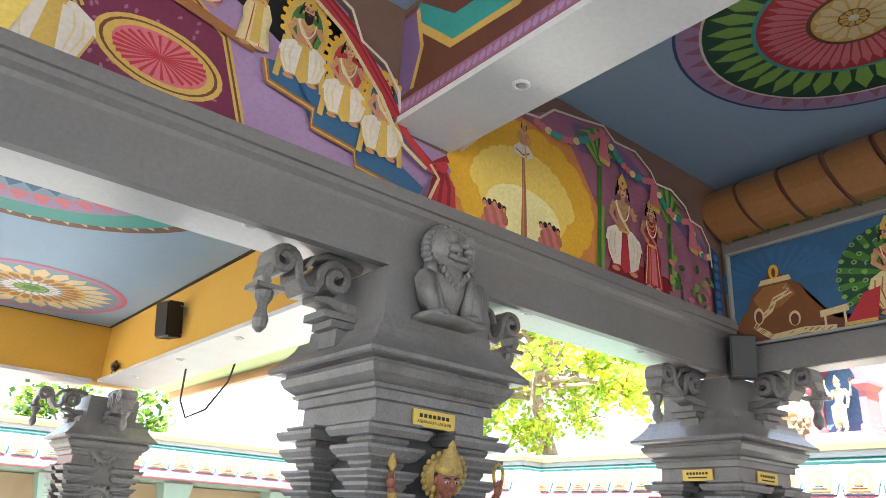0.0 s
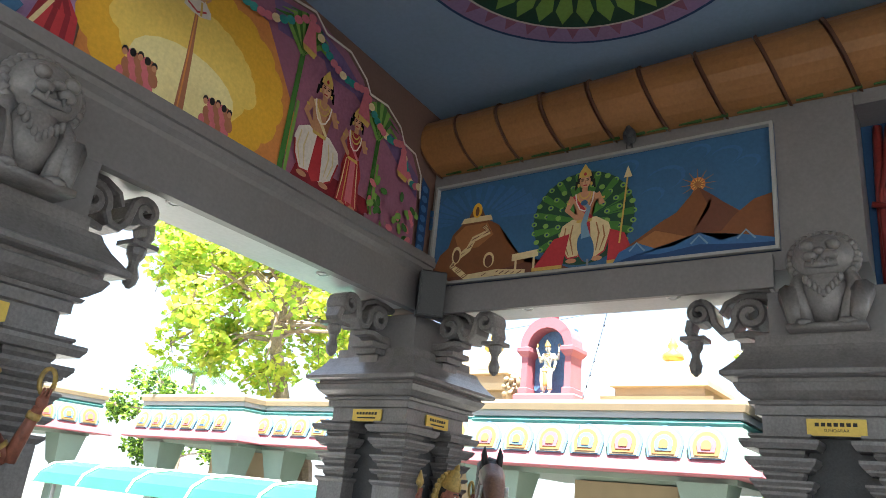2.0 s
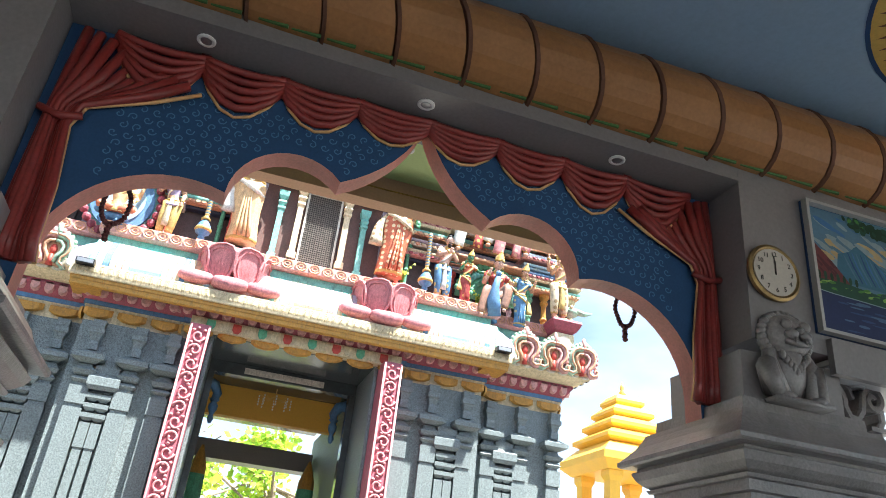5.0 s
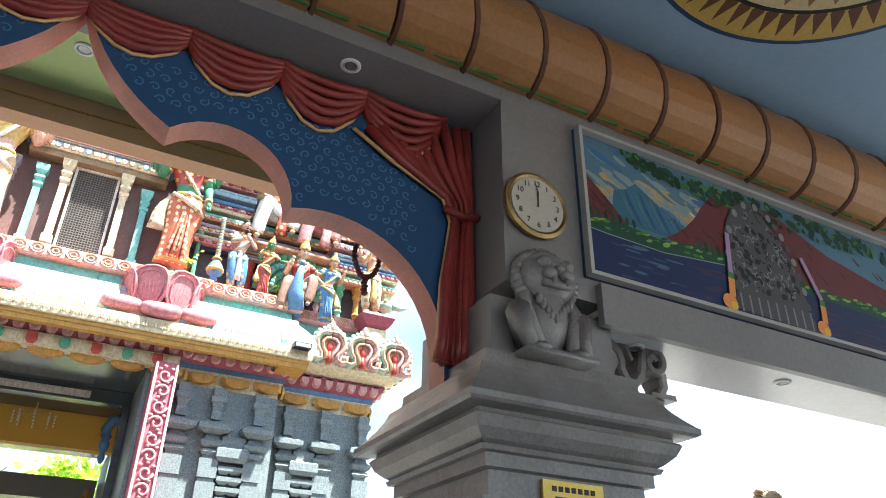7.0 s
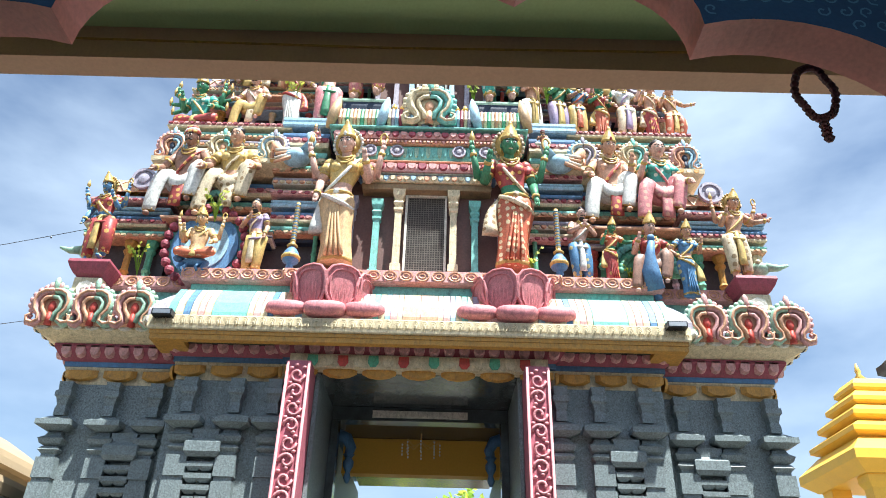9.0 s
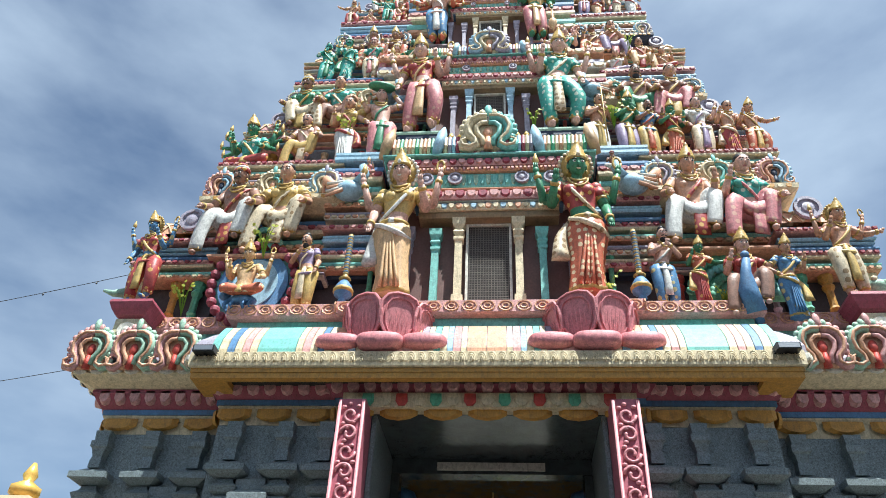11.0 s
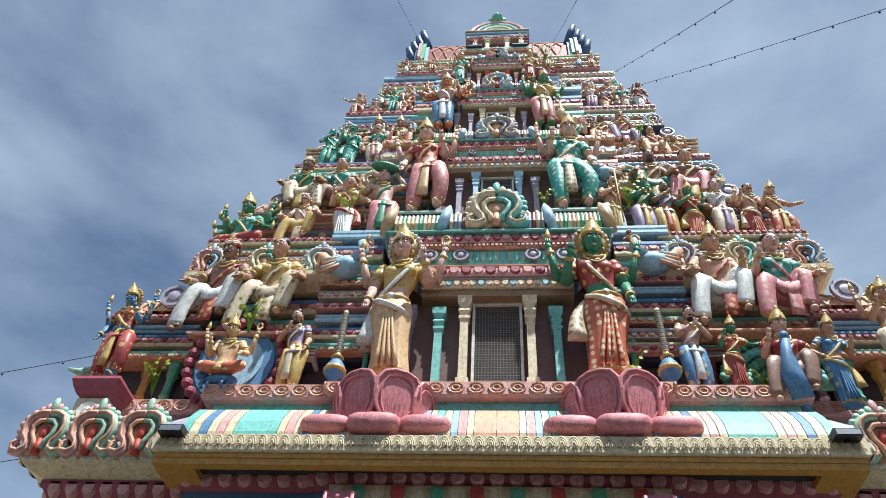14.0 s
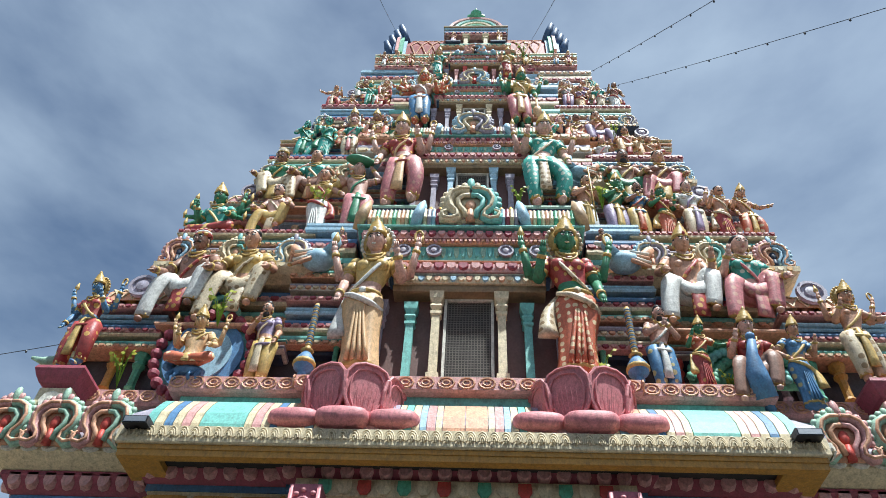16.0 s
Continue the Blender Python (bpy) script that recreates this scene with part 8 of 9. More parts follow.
        self.poly(QP((-.09, -.02), (.09, -.02), (.085, .14), (.14, .36), (.15, .46), (.06, .53), (-.06, .53), (-.15, .46), (-.14, .36), (-.085, .14)), "red_p" if female else "skin_p")
        self.poly(QP((.03, -.02), (.09, -.02), (.085, .14), (.14, .36), (.15, .46), (.07, .42), (.05, .2)), "red_dark" if female else "skin_dark")
        for e, q in ((-1, ((-.14, .46), (-.21, .22), (-.10, .06))), (1, ((.14, .46), (.21, .25), (.15, .40)))):
            L([Q(*p) for p in q], (.075, .062, .045), "skin_p")
            L((Q(q[1][0] - .01, q[1][1] + .12), Q(q[1][0] + .03, q[1][1] + .12)), .022, "gold_p")
            E(*Q(*q[2]), .026, .03, "skin_p", 8)
        L((Q(-.13, .47), Q(-.02, .2), Q(.09, .02)), (.03, .04, .03), sash)
        for w, d in ((.06, .10), (.09, .2), (.11, .34)):
            L([Q(w * math.cos(math.pi * i / 6), .50 - d * math.sin(math.pi * i / 6)) for i in range(7)], .014, "gold_p" if d < .3 else "white_p")
        L((Q(-.09, -.02), Q(.09, -.02)), .03, "gold_p")
        L((Q(0, .5), Q(0, .6)), .06, "skin_p")
        E(*Q(0, .72), .070 * k * 1.5, .13 * k, "skin_p", 18); E(*Q(.012, .70), .045 * k * 1.5, .10 * k, "skin_l", 14)
        if beard:
            self.poly(QP((-.065, .68), (.065, .68), (.05, .5), (0, .42), (-.05, .5)), "black_p"); L((Q(-.02, .64), Q(.02, .64)), .012, "red_p")
        else:
            L((Q(-.022, .645), Q(.022, .645)), .014, "red_p")
        for e in (-1, 1):
            L((Q(.014 * e, .735), Q(.046 * e, .74)), .011, "black_p"); L((Q(.012 * e, .765), Q(.05 * e, .77)), .006, "black_p")
            E(*Q(.078 * e, .66), .014, .022, "gold_p", 8)
        L((Q(0, .74), Q(.004, .68)), .007, "skin_dark")
        self.poly(QP((-.08, .80), (.08, .80), (.07, .90), (.03, .98), (0, 1.06), (-.03, .98), (-.07, .90)), "gold_p"); E(*Q(0, .86), .016, .02, "red_p", 8)

    def figure(self, cx, y0, h, skin, cloth, upper, seated=False, crown=True):
        """A plain painted figure of height h."""
        def P(u, v): return (cx + u * h, y0 + v * h)
        if seated:
            self.poly([P(-.30, .05), P(-.10, 0), P(.12, .0), P(.32, .08), P(.30, .2), P(.12, .36), P(-.12, .36), P(-.30, .2)], cloth)
            self.line([P(-.24, .15), P(0, .06), P(.2, .16)], .04 * h, "red_p"); self.line([P(.06, .3), P(.1, .02)], .05 * h, "gold_p")
            b = .34
        else:
            self.poly([P(-.16, .02), P(-.05, 0), P(.07, .0), P(.18, .03), P(.14, .3), P(.10, .5), P(-.10, .5), P(-.15, .25)], cloth)
            for k in range(4):
                self.line([P(-.09 + .055 * k, .46), P(-.12 + .075 * k, .04)], .012 * h, "gold_p", k == 0)
            self.line([P(.09, .48), P(.2, .25), P(.19, .08)], .05 * h, "red_p")
            b = .48
        s = 1.0 if not seated else 1.22
        def Q(u, v): return (cx + u * s * h, y0 + (b + (v - .48) * s) * h)
        self.poly([Q(-.09, .47), Q(.09, .47), Q(.13, .66), Q(.10, .75), Q(-.10, .75), Q(-.13, .66)], upper)
        self.line([Q(-.12, .72), Q(-.17, .58), Q(-.05, .56)], .05 * h, skin); self.line([Q(.12, .72), Q(.18, .58), Q(.12, .5)], .05 * h, skin)
        self.ell(Q(-.05, .57)[0], Q(0, .57)[1], .025 * h, .03 * h, skin, 10)
        self.line([Q(-.07, .74), Q(0, .62), Q(.07, .74)], .02 * h, "gold_p"); self.line([Q(-.04, .74), Q(0, .69), Q(.04, .74)], .018 * h, "white_p")
        self.ell(*Q(0, .86), .085 * s * h, .10 * s * h, "black_p")
        self.ell(*Q(0, .84), .058 * s * h, .078 * s * h, skin); self.line([Q(0, .74), Q(0, .79)], .05 * h, skin, False)
        self.line([Q(-.035, .85), Q(-.012, .855)], .012 * h, "black_p"); self.line([Q(.012, .855), Q(.035, .85)], .012 * h, "black_p", False); self.line([Q(-.018, .80), Q(.018, .80)], .012 * h, "red_p", False)
        if crown:
            self.poly([Q(-.06, .89), Q(.06, .89), Q(.05, .95), Q(0, 1.03), Q(-.05, .95)], "gold_p")

    def palm(self, cx, y0, y1, n=9, w=0.30):
        self.line([(cx - 0.02, y0), (cx, (y0 + y1) / 2), (cx + .02, y1 - .1)], .05, "green_p")
        self.line([(cx + 0.03, y0), (cx + .05, (y0 + y1) / 2)], .03, "green_l")
        for i in range(n):
            a = math.pi * (0.08 + 0.84 * i / (n - 1))
            tip = (cx + w * math.cos(a) * 1.1, y1 - .22 + .30 * math.sin(a))
            mid = (cx + w * .55 * math.cos(a), y1 - .14 + .24 * math.sin(a))
            self.line([(cx, y1 - .25), mid, tip], [.035, .05, .006], "green_p" if i % 2 else "green_l")

    def done(self, name, label, category, board=None):
        ob = new(name, mesh_of(name, self.bm, self.keys))
        return tagged(ob, label, category)


def on_a(u, v, d): return (u, AY - 0.004 - d, v)
def on_w(u, v, d): return (WX - 0.024 - d, -u, v)


# mural of the yellow sun and garden
c = Canvas(on_a)
field = [(2.965, 3.70)]
top = [(2.965, 4.2), (3.35, 4.62), (3.6, 4.80), (3.78, 4.83), (3.95, 4.98), (4.3, 5.04), (4.6, 5.10), (4.75, 5.0), (5.05, 5.02), (5.28, 4.90), (5.36, 4.80), (5.6, 4.82), (5.82, 4.72), (5.9, 4.60), (6.08, 4.58), (6.2, 4.42), (6.22, 4.2)]
c.poly([(2.965, 3.70), (6.22, 3.70)] + top[::-1], "mauve")
c.poly([(2.965, 3.703), (4.75, 3.703), (4.6, 4.2), (4.2, 4.75), (3.6, 4.77), (3.2, 4.45), (2.965, 4.2)], "orange_p")
c.poly([(5.3, 4.1), (6.2, 3.9), (6.2, 4.4), (5.85, 4.6), (5.4, 4.75), (5.0, 4.95), (4.6, 5.06), (4.2, 4.98), (4.3, 4.75), (4.8, 4.8)], "violet"); c.poly([(4.55, 3.75), (6.2, 3.75), (6.2, 4.2), (5.7, 4.5), (5.2, 4.72), (4.7, 4.7)], "mauve")
for i in range(18):
    a = 2 * math.pi * i / 18
    c.ell(3.68 + .62 * math.cos(a), 4.14 + .42 * math.sin(a) , .19, .17, "sun_yellow", 14, 0, i == 0)
c.ell(3.68, 4.12, .66, .44, "sun_yellow")
c.ell(3.66, 4.08, .50, .36, "sun_pale"); c.ell(3.66, 3.94, .40, .22, "sun_white")
for i in range(13):
    a = math.pi * (0.05 + 0.9 * i / 12)
    c.ell(3.66 + .46 * math.cos(a), 4.05 + .34 * math.sin(a), .12, .10, "sun_pale", 14, 0, i == 0)
c.line([(3.66, 3.705), (3.65, 4.1), (3.63, 4.46)], [.07, .045, .025], "skin_dark"); c.line([(3.65, 3.705), (3.632, 4.46)], .012, "orange_p")
c.figure(3.63, 4.42, .34, "skin_p", "white_p", "skin_p", True)
for s, cx in ((0, 3.34), (1, 3.93)):
    for i in range(14):
        c.ell(cx + .045 * (i % 5 - 2) + .02 * (i // 5), 3.76 + .065 * (i // 5) , .034, .05, "skin_dark" if i % 2 else "pink_p", 10, .3)
    for i in range(5):
        c.ell(cx + .05 * (i - 2), 3.93 - .01 * abs(i - 2), .022, .028, "black_p", 8, 0, i == 0)
        c.ell(cx + .05 * (i - 2), 3.918 - .01 * abs(i - 2), .018, .022, "skin_p", 8, 0, i == 0)
c.palm(4.55, 3.703, 4.95, 11, .34); c.palm(5.55, 3.8, 4.72, 9, .3)
c.poly([(4.62, 3.703), (5.6, 3.703), (5.5, 3.9), (4.7, 3.92)], "red_dark")
c.person(4.86, 3.80, .90, "white_p", "red_p", "cream_p"); c.person(5.26, 3.74, .86, "red_p", "gold_p", "pink_p", False, True, False)
for i in range(40):
    c.ell(5.5 + .7 * random.random(), 3.74 + .38 * random.random() * (1 if i % 3 else .6), .05, .03, ("green_l", "green_p", "pink_p", "mauve")[i % 4], 8, random.random() * 3, i % 4 == 0)
for a, b in (((3.75, 4.78), (4.58, 5.03)), ((4.58, 5.03), (5.3, 4.8)), ((5.3, 4.8), (5.88, 4.58)), ((5.88, 4.58), (6.18, 4.3))):
    for i in range(13):
        k = i / 12
        c.ell(a[0] + (b[0] - a[0]) * k, a[1] + (b[1] - a[1]) * k - .13 * math.sin(math.pi * k), .045, .035, ("pink_p", "pink_p", "cream_p", "teal_p", "teal_p")[i % 5], 10, .4, i % 5 == 0)
for x, z in ((4.58, 5.02), (5.3, 4.8), (5.9, 4.56)):
    c.poly([(x - .02, z), (x + .03, z), (x + .10, z - .26), (x - .06, z - .24)], "pink_p"); c.poly([(x - .06, z - .24), (x + .10, z - .26), (x + .08, z - .31), (x - .04, z - .29)], "gold_p")
c.line(top, .022, "white_p")
c.poly([(6.23, 3.70), (6.36, 3.70), (6.36, 4.35), (6.23, 4.42)], "deep_blue")
for i in range(7):
    c.ell(6.295, 3.75 + .095 * i, .045, .035, "mid_blue", 10, 0, i == 0)
c.done("mural_garden", "painted wall mural of a yellow glow, palms and robed figures", "mural")

# mural of the court scene
c = Canvas(on_a)
edge = [(-0.6, 5.05), (0.6, 5.05), (1.5, 4.98), (1.62, 5.0), (1.95, 4.86), (2.05, 4.66), (2.25, 4.58), (2.38, 4.42), (2.4, 4.28), (2.465, 4.18)]
c.poly([(-0.6, 3.70), (2.94, 3.70), (2.94, 4.14), (2.465, 4.16)] + edge[::-1], "lilac_p")
c.poly([(0.9, 5.03), (1.5, 4.96), (1.95, 4.82), (2.3, 4.45), (2.44, 4.2), (2.44, 4.0), (1.9, 4.2), (1.3, 4.5), (0.6, 4.75)], "black_p")
c.poly([(.05, 3.705), (1.36, 3.705), (1.16, 4.26), (.75, 4.55), (.2, 4.45), (.42, 4.1)], "maroon")
for i in range(60):
    u, v = random.random(), random.random()
    x, z = .2 + u * 1.05, 3.75 + v * .65
    if x < 1.3 - (z - 3.7) * .35 and x > .12 + (z - 3.7) * .3:
        c.ell(x, z, .018, .01, "mauve", 6, random.random() * 3, i == 0)
for w, k in ((.05, "gold_p"), (.015, "brown_p")):
    c.line([(1.375, 3.705), (1.18, 4.26), (.72, 4.58), (-.1, 4.6)], w, k)
    c.line([(.42, 4.05), (.16, 4.5)], w, k)
c.ell(.86, 3.95, .36, .20, "gold_p", 28, -.12); c.ell(.86, 3.95, .33, .175, "brown_p", 28, -.12); c.ell(.86, 3.95, .31, .165, "gold_p", 28, -.12); c.ell(.86, 3.95, .265, .14, "pink_p", 28, -.12)
for i in range(26):
    a = 2 * math.pi * i / 26
    c.line([(.86, 3.95), (.86 + .255 * math.cos(a), 3.95 + .13 * math.sin(a))], [.003, .02], "red_p", i == 0)
c.person(.30, 3.70, .80, "white_p", "gold_p", "cream_p", False)
c.poly([(.0, 3.72), (.16, 3.75), (.26, 4.1), (.12, 4.12)], "sun_pale")
c.person(.98, 4.42, .58); c.person(.60, 4.46, .58)
c.poly([(.55, 4.38), (1.35, 4.22), (1.36, 4.28), (.56, 4.46)], "hill_light")
c.person(1.33, 4.26, .66, "cream_p", "red_p", "gold_p", False, False, False)
steps = [(1.42, 4.22), (1.46, 4.08), (1.78, 4.02), (1.78, 3.90), (2.10, 3.86), (2.12, 3.76), (2.62, 3.70), (2.66, 3.80), (2.2, 4.02), (1.9, 4.12), (1.6, 4.26)]
c.poly(steps, "sky_blue"); c.line(steps[:7], .045, "hill_light"); c.line(steps[:7], .012, "gold_p")
for x, z, k in ((1.66, 4.14, "green_p"), (1.98, 4.0, "red_p"), (2.28, 3.86, "sky_blue")):
    h = .66
    c.ell(x, z + .42, .16, .23, "gold_p", 18); c.ell(x, z + .42, .115, .18, k, 18)
    for i in range(14):
        a = math.pi * (-.1 + 1.2 * i / 13)
        c.ell(x + .165 * math.cos(a), z + .42 + .23 * math.sin(a), .022, .022, "sun_yellow", 8, 0, i == 0)
    c.line([(x - .13, z + .3), (x - .16, z)], .04, "gold_p"); c.line([(x + .13, z + .3), (x + .16, z)], .04, "gold_p")
    c.person(x, z + .03, h * .93, "white_p", "gold_p", "cream_p", k != "red_p")
for i in range(4):
    o = .05 * i
    c.line([(1.5 + o, 5.0 - o), (1.95 + o * .5, 4.74 - o), (2.28, 4.40 - o * .6), (2.46 + o * .3, 4.12 - o * .2), (2.70, 3.98 - o * .2), (2.84, 4.08 - o)], .055, "red_p" if i % 2 else "red_dark")
c.line([(1.48, 4.9), (1.9, 4.66), (2.24, 4.32), (2.42, 4.05), (2.66, 3.93)], .03, "cream_p")
for i in range(6):
    c.line([(2.80, 4.0), (2.73 + .034 * i, 3.87), (2.70 + .042 * i, 3.705)], [.03, .04, .05], "red_p" if i % 2 else "red_dark", i == 0)
c.line([(2.69, 3.98), (2.77, 3.90), (2.70, 3.72)], .025, "cream_p"); c.ell(2.79, 3.99, .05, .035, "red_p")
c.line(edge, .024, "white_p")
c.done("mural_court", "painted court scene mural with thrones and maroon carpet", "mural")


# framed wall painting with hills
def board(u0, u1, v0, v1, label):
    t = thing("wall_painting", label, "painting", "wall paintings", at=(0, 0, 0))
    bm = bmesh.new(); box(bm, WX - 0.023, WX - 0.002, -u1, -u0, v0, v1); part("panel", bm, "deep_blue", t)
    for a0, a1, b0, b1 in ((u0, u1, v1 - .022, v1), (u0, u1, v0, v0 + .022), (u0, u0 + .022, v0 + .0225, v1 - .0225), (u1 - .022, u1, v0 + .0225, v1 - .0225)):
        bm = bmesh.new(); box(bm, WX - 0.07, WX - 0.0235, -a1, -a0, b0, b1); part("frame_bar", bm, "c_white" , t, "thin white frame bar")
    return t
t1 = board(-3.59, -.67, 3.43, 4.386, "painted hill panel with a figure on a peacock")
c = Canvas(on_w)
c.poly([(-3.565, 3.455), (-.695, 3.455), (-.695, 4.36), (-3.565, 4.36)], "sky_blue")
for i in range(15):
    a = math.pi * (.02 + .96 * i / 14)
    c.line([(-3.14 + .25 * math.cos(a), 4.0 + .12 * math.sin(a)), (-3.14 + .62 * math.cos(a), 4.0 + .33 * math.sin(a))], [.02, .07], "mid_blue" if i % 2 else "pale_blue" if i in (3, 9) else "mid_blue", i == 0)
for x, z, r in ((-1.45, 4.1, .16), (-1.55, 3.98, .1), (-1.0, 4.2, .12), (-1.2, 4.27, .1), (-.85, 4.12, .09), (-1.75, 4.25, .1)):
    c.ell(x, z, r, r * .62, "mid_blue", 16, .2); c.ell(x - .02, z - .015, r * .93, r * .57, "sky_blue", 16, .2)
c.poly([(-3.565, 3.455), (-2.2, 3.455), (-2.35, 3.53), (-2.62, 3.56), (-2.75, 3.66), (-3.565, 3.62)], "hill_dark")
c.poly([(-3.555, 3.60), (-3.5, 3.72), (-3.42, 3.78), (-3.38, 3.9), (-3.28, 3.99), (-3.0, 3.99), (-2.9, 3.93), (-2.82, 3.78), (-2.7, 3.64), (-2.62, 3.56), (-3.0, 3.50), (-3.4, 3.5)], "hill")
c.poly([(-3.36, 3.88), (-3.25, 3.97), (-3.02, 3.97), (-2.95, 3.85), (-3.1, 3.75), (-3.3, 3.74)], "hill_light")
c.poly([(-3.30, 3.99), (-2.97, 3.99), (-2.99, 4.04), (-3.27, 4.04)], "cream_p"); c.poly([(-3.22, 4.04), (-3.05, 4.04), (-3.10, 4.14), (-3.17, 4.14)], "brown_p"); c.ell(-3.135, 4.10, .05, .07, "sun_yellow"); c.ell(-3.135, 4.09, .02, .045, "brown_p")
p = [(-3.05, 3.94), (-3.0, 3.88), (-3.15, 3.83), (-3.2, 3.74), (-3.3, 3.68), (-3.36, 3.6), (-3.28, 3.54), (-3.2, 3.48), (-2.9, 3.50), (-2.62, 3.47)]
c.line(p, .055, "cream_p"); 
for a, b in zip(p, p[1:]):
    for i in range(5):
        k = i / 5
        x, z = a[0] + (b[0] - a[0]) * k, a[1] + (b[1] - a[1]) * k
        c.line([(x - .022, z - .01), (x + .022, z + .012)], .008, "hill_dark", False)
c.ell(-2.98, 3.62, .055, .07, "cream_p"); c.ell(-2.98, 3.61, .038, .055, "hill_dark"); c.ell(-3.32, 3.7, .05, .08, "cream_p"); c.ell(-3.32, 3.69, .034, .06, "hill_dark")
c.poly([(-2.75, 3.58), (-2.5, 3.60), (-2.5, 3.66), (-2.75, 3.64)], "cream_p"); c.line([(-2.71, 3.48), (-2.71, 3.6)], .02, "cream_p"); c.line([(-2.54, 3.48), (-2.54, 3.6)], .02, "cream_p")
c.ell(-2.12, 3.88, .44, .40, "green_d", 30)
for ring_, r in ((0, .40), (1, .30), (2, .2)):
    n = 22 - 5 * ring_
    for i in range(n):
        a = math.pi * (-.18 + 1.36 * i / (n - 1))
        x, z = -2.12 + r * 1.08 * math.cos(a), 3.86 + r * math.sin(a)
        c.line([(-2.12, 3.85), (x, z)], [.01, .06], "green_p" if i % 2 else "green_d", i == 0)
        c.ell(x, z, .026, .022, "green_l", 10, 0, i == 0); c.ell(x, z, .012, .010, "deep_blue", 8, 0, i == 0)
c.person(-2.1, 3.52, .80, "cream_p", "red_p", "red_p")
c.poly([(-2.55, 3.47), (-2.28, 3.47), (-2.22, 3.75), (-2.36, 3.72)], "red_p"); c.poly([(-1.88, 3.75), (-1.76, 3.7), (-1.66, 3.47), (-1.9, 3.46)], "red_p")
c.line([(-2.55, 3.48), (-2.28, 3.48)], .03, "gold_p"); c.line([(-1.9, 3.475), (-1.66, 3.485)], .03, "gold_p")
c.ell(-2.08, 3.62, .07, .13, "sky_blue", 16, .2); c.line([(-2.08, 3.7), (-2.1, 3.82), (-2.06, 3.95), (-2.1, 4.0)], [.08, .05, .035, .03], "pale_blue"); c.ell(-2.1, 4.0, .03, .024, "sky_blue"); c.line([(-2.06, 3.52), (-2.06, 3.46)], .02, "grey_p")
c.line([(-1.80, 3.62), (-1.74, 4.16)], .014, "gold_p"); c.poly([(-1.77, 4.16), (-1.735, 4.26), (-1.70, 4.16)], "cream_p")
for w, k in ((.055, "orange_p"), (.035, "sun_pale")):
    c.ell(-1.2, 4.0, w, w, k, 16)
for i in range(12):
    a = 2 * math.pi * i / 12
    c.line([(-1.2, 4.0), (-1.2 + .13 * math.cos(a), 4.0 + .12 * math.sin(a))], [.012, .002], "hill_light", i == 0)
c.poly([(-1.75, 3.57), (-1.48, 3.74), (-1.36, 3.8), (-1.2, 3.98), (-1.06, 3.86), (-.88, 3.72), (-.7, 3.65), (-.7, 3.5), (-1.7, 3.5)], "hill"); c.poly([(-1.2, 3.98), (-1.1, 3.9), (-.92, 3.74), (-.8, 3.6), (-1.25, 3.62), (-1.12, 3.8)], "hill_dark")
c.poly([(-1.75, 3.55), (-1.52, 3.68), (-1.3, 3.60), (-1.1, 3.54), (-1.7, 3.5)], "hill_light"); c.poly([(-1.1, 3.55), (-.95, 3.72), (-.82, 3.82), (-.7, 3.85), (-.7, 3.5), (-1.1, 3.5)], "hill")
c.poly([(-1.85, 3.456), (-1.8, 3.54), (-1.66, 3.60), (-1.5, 3.53), (-1.38, 3.54), (-1.2, 3.62), (-1.05, 3.54), (-.9, 3.57), (-.697, 3.52), (-.697, 3.456)], "mid_blue")
c.poly([(-1.85, 3.456), (-1.66, 3.51), (-1.5, 3.49), (-1.2, 3.53), (-.9, 3.5), (-.697, 3.49), (-.697, 3.456)], "deep_blue")
for x in (-1.66, -1.2, -.88): c.line([(x - .06, 3.54), (x, 3.60), (x + .06, 3.53)], .014, "pale_blue")
o = c.done("painted_scene", "painted scene", "painting"); o.parent = t1
for k in ("label", "category"): del o[k]

t2 = board(4.53, 7.40, 3.43, 4.386, "painted panel of a mountain lake with a grey carved shrine")
c = Canvas(on_w, True)
rng = random.Random(12)
# evening sky, dark above and golden over the hills, laid on in slanting strokes
c.poly([(4.555, 3.455), (7.325, 3.455), (7.325, 4.36), (4.555, 4.36)], "dusk_blue")
for i in range(26):
    c.ell(4.75 + 0.8 * random.random(), 3.92 + .22 * random.random(), .08 + .08 * random.random(), .02 + .03 * random.random(), ("dusk_gold", "dusk_pale", "dusk_pale", "cream_p")[i % 4] if i % 8 != 3 else "dusk_gold", 12, -.4, i % 4 == 0)
for i in range(60):
    u, v = 4.66 + 0.9 * rng.random(), 4.0 + .30 * rng.random()
    c.ell(u, v, .05 + .06 * rng.random(), .012 + .016 * rng.random(), ("dusk_pale", "dusk_blue", "mid_blue", "dusk_blue")[i % 4] if v > 4.13 else ("dusk_pale", "dusk_gold", "dusk_blue")[i % 3], 10, -.5 + .3 * rng.random(), i % 12 == 0)
# blue peak with lit flank and furrows
c.poly([(4.74, 3.84), (4.78, 4.04), (4.88, 4.08), (4.95, 4.14), (5.02, 4.08), (5.12, 4.03), (5.32, 3.93), (5.32, 3.83)], "peak_p")
for i in range(12):
    u = 4.83 + 0.036 * i
    h = 4.12 - 0.75 * abs(u - 4.95) ** 1.1
    c.line([(u, min(h, 4.08)), (u + .03, 3.98), (u + .09, 3.86)], [.006, .016, .008], ("dusk_blue", "deep_blue", "mid_blue")[i % 3], i % 4 == 0)
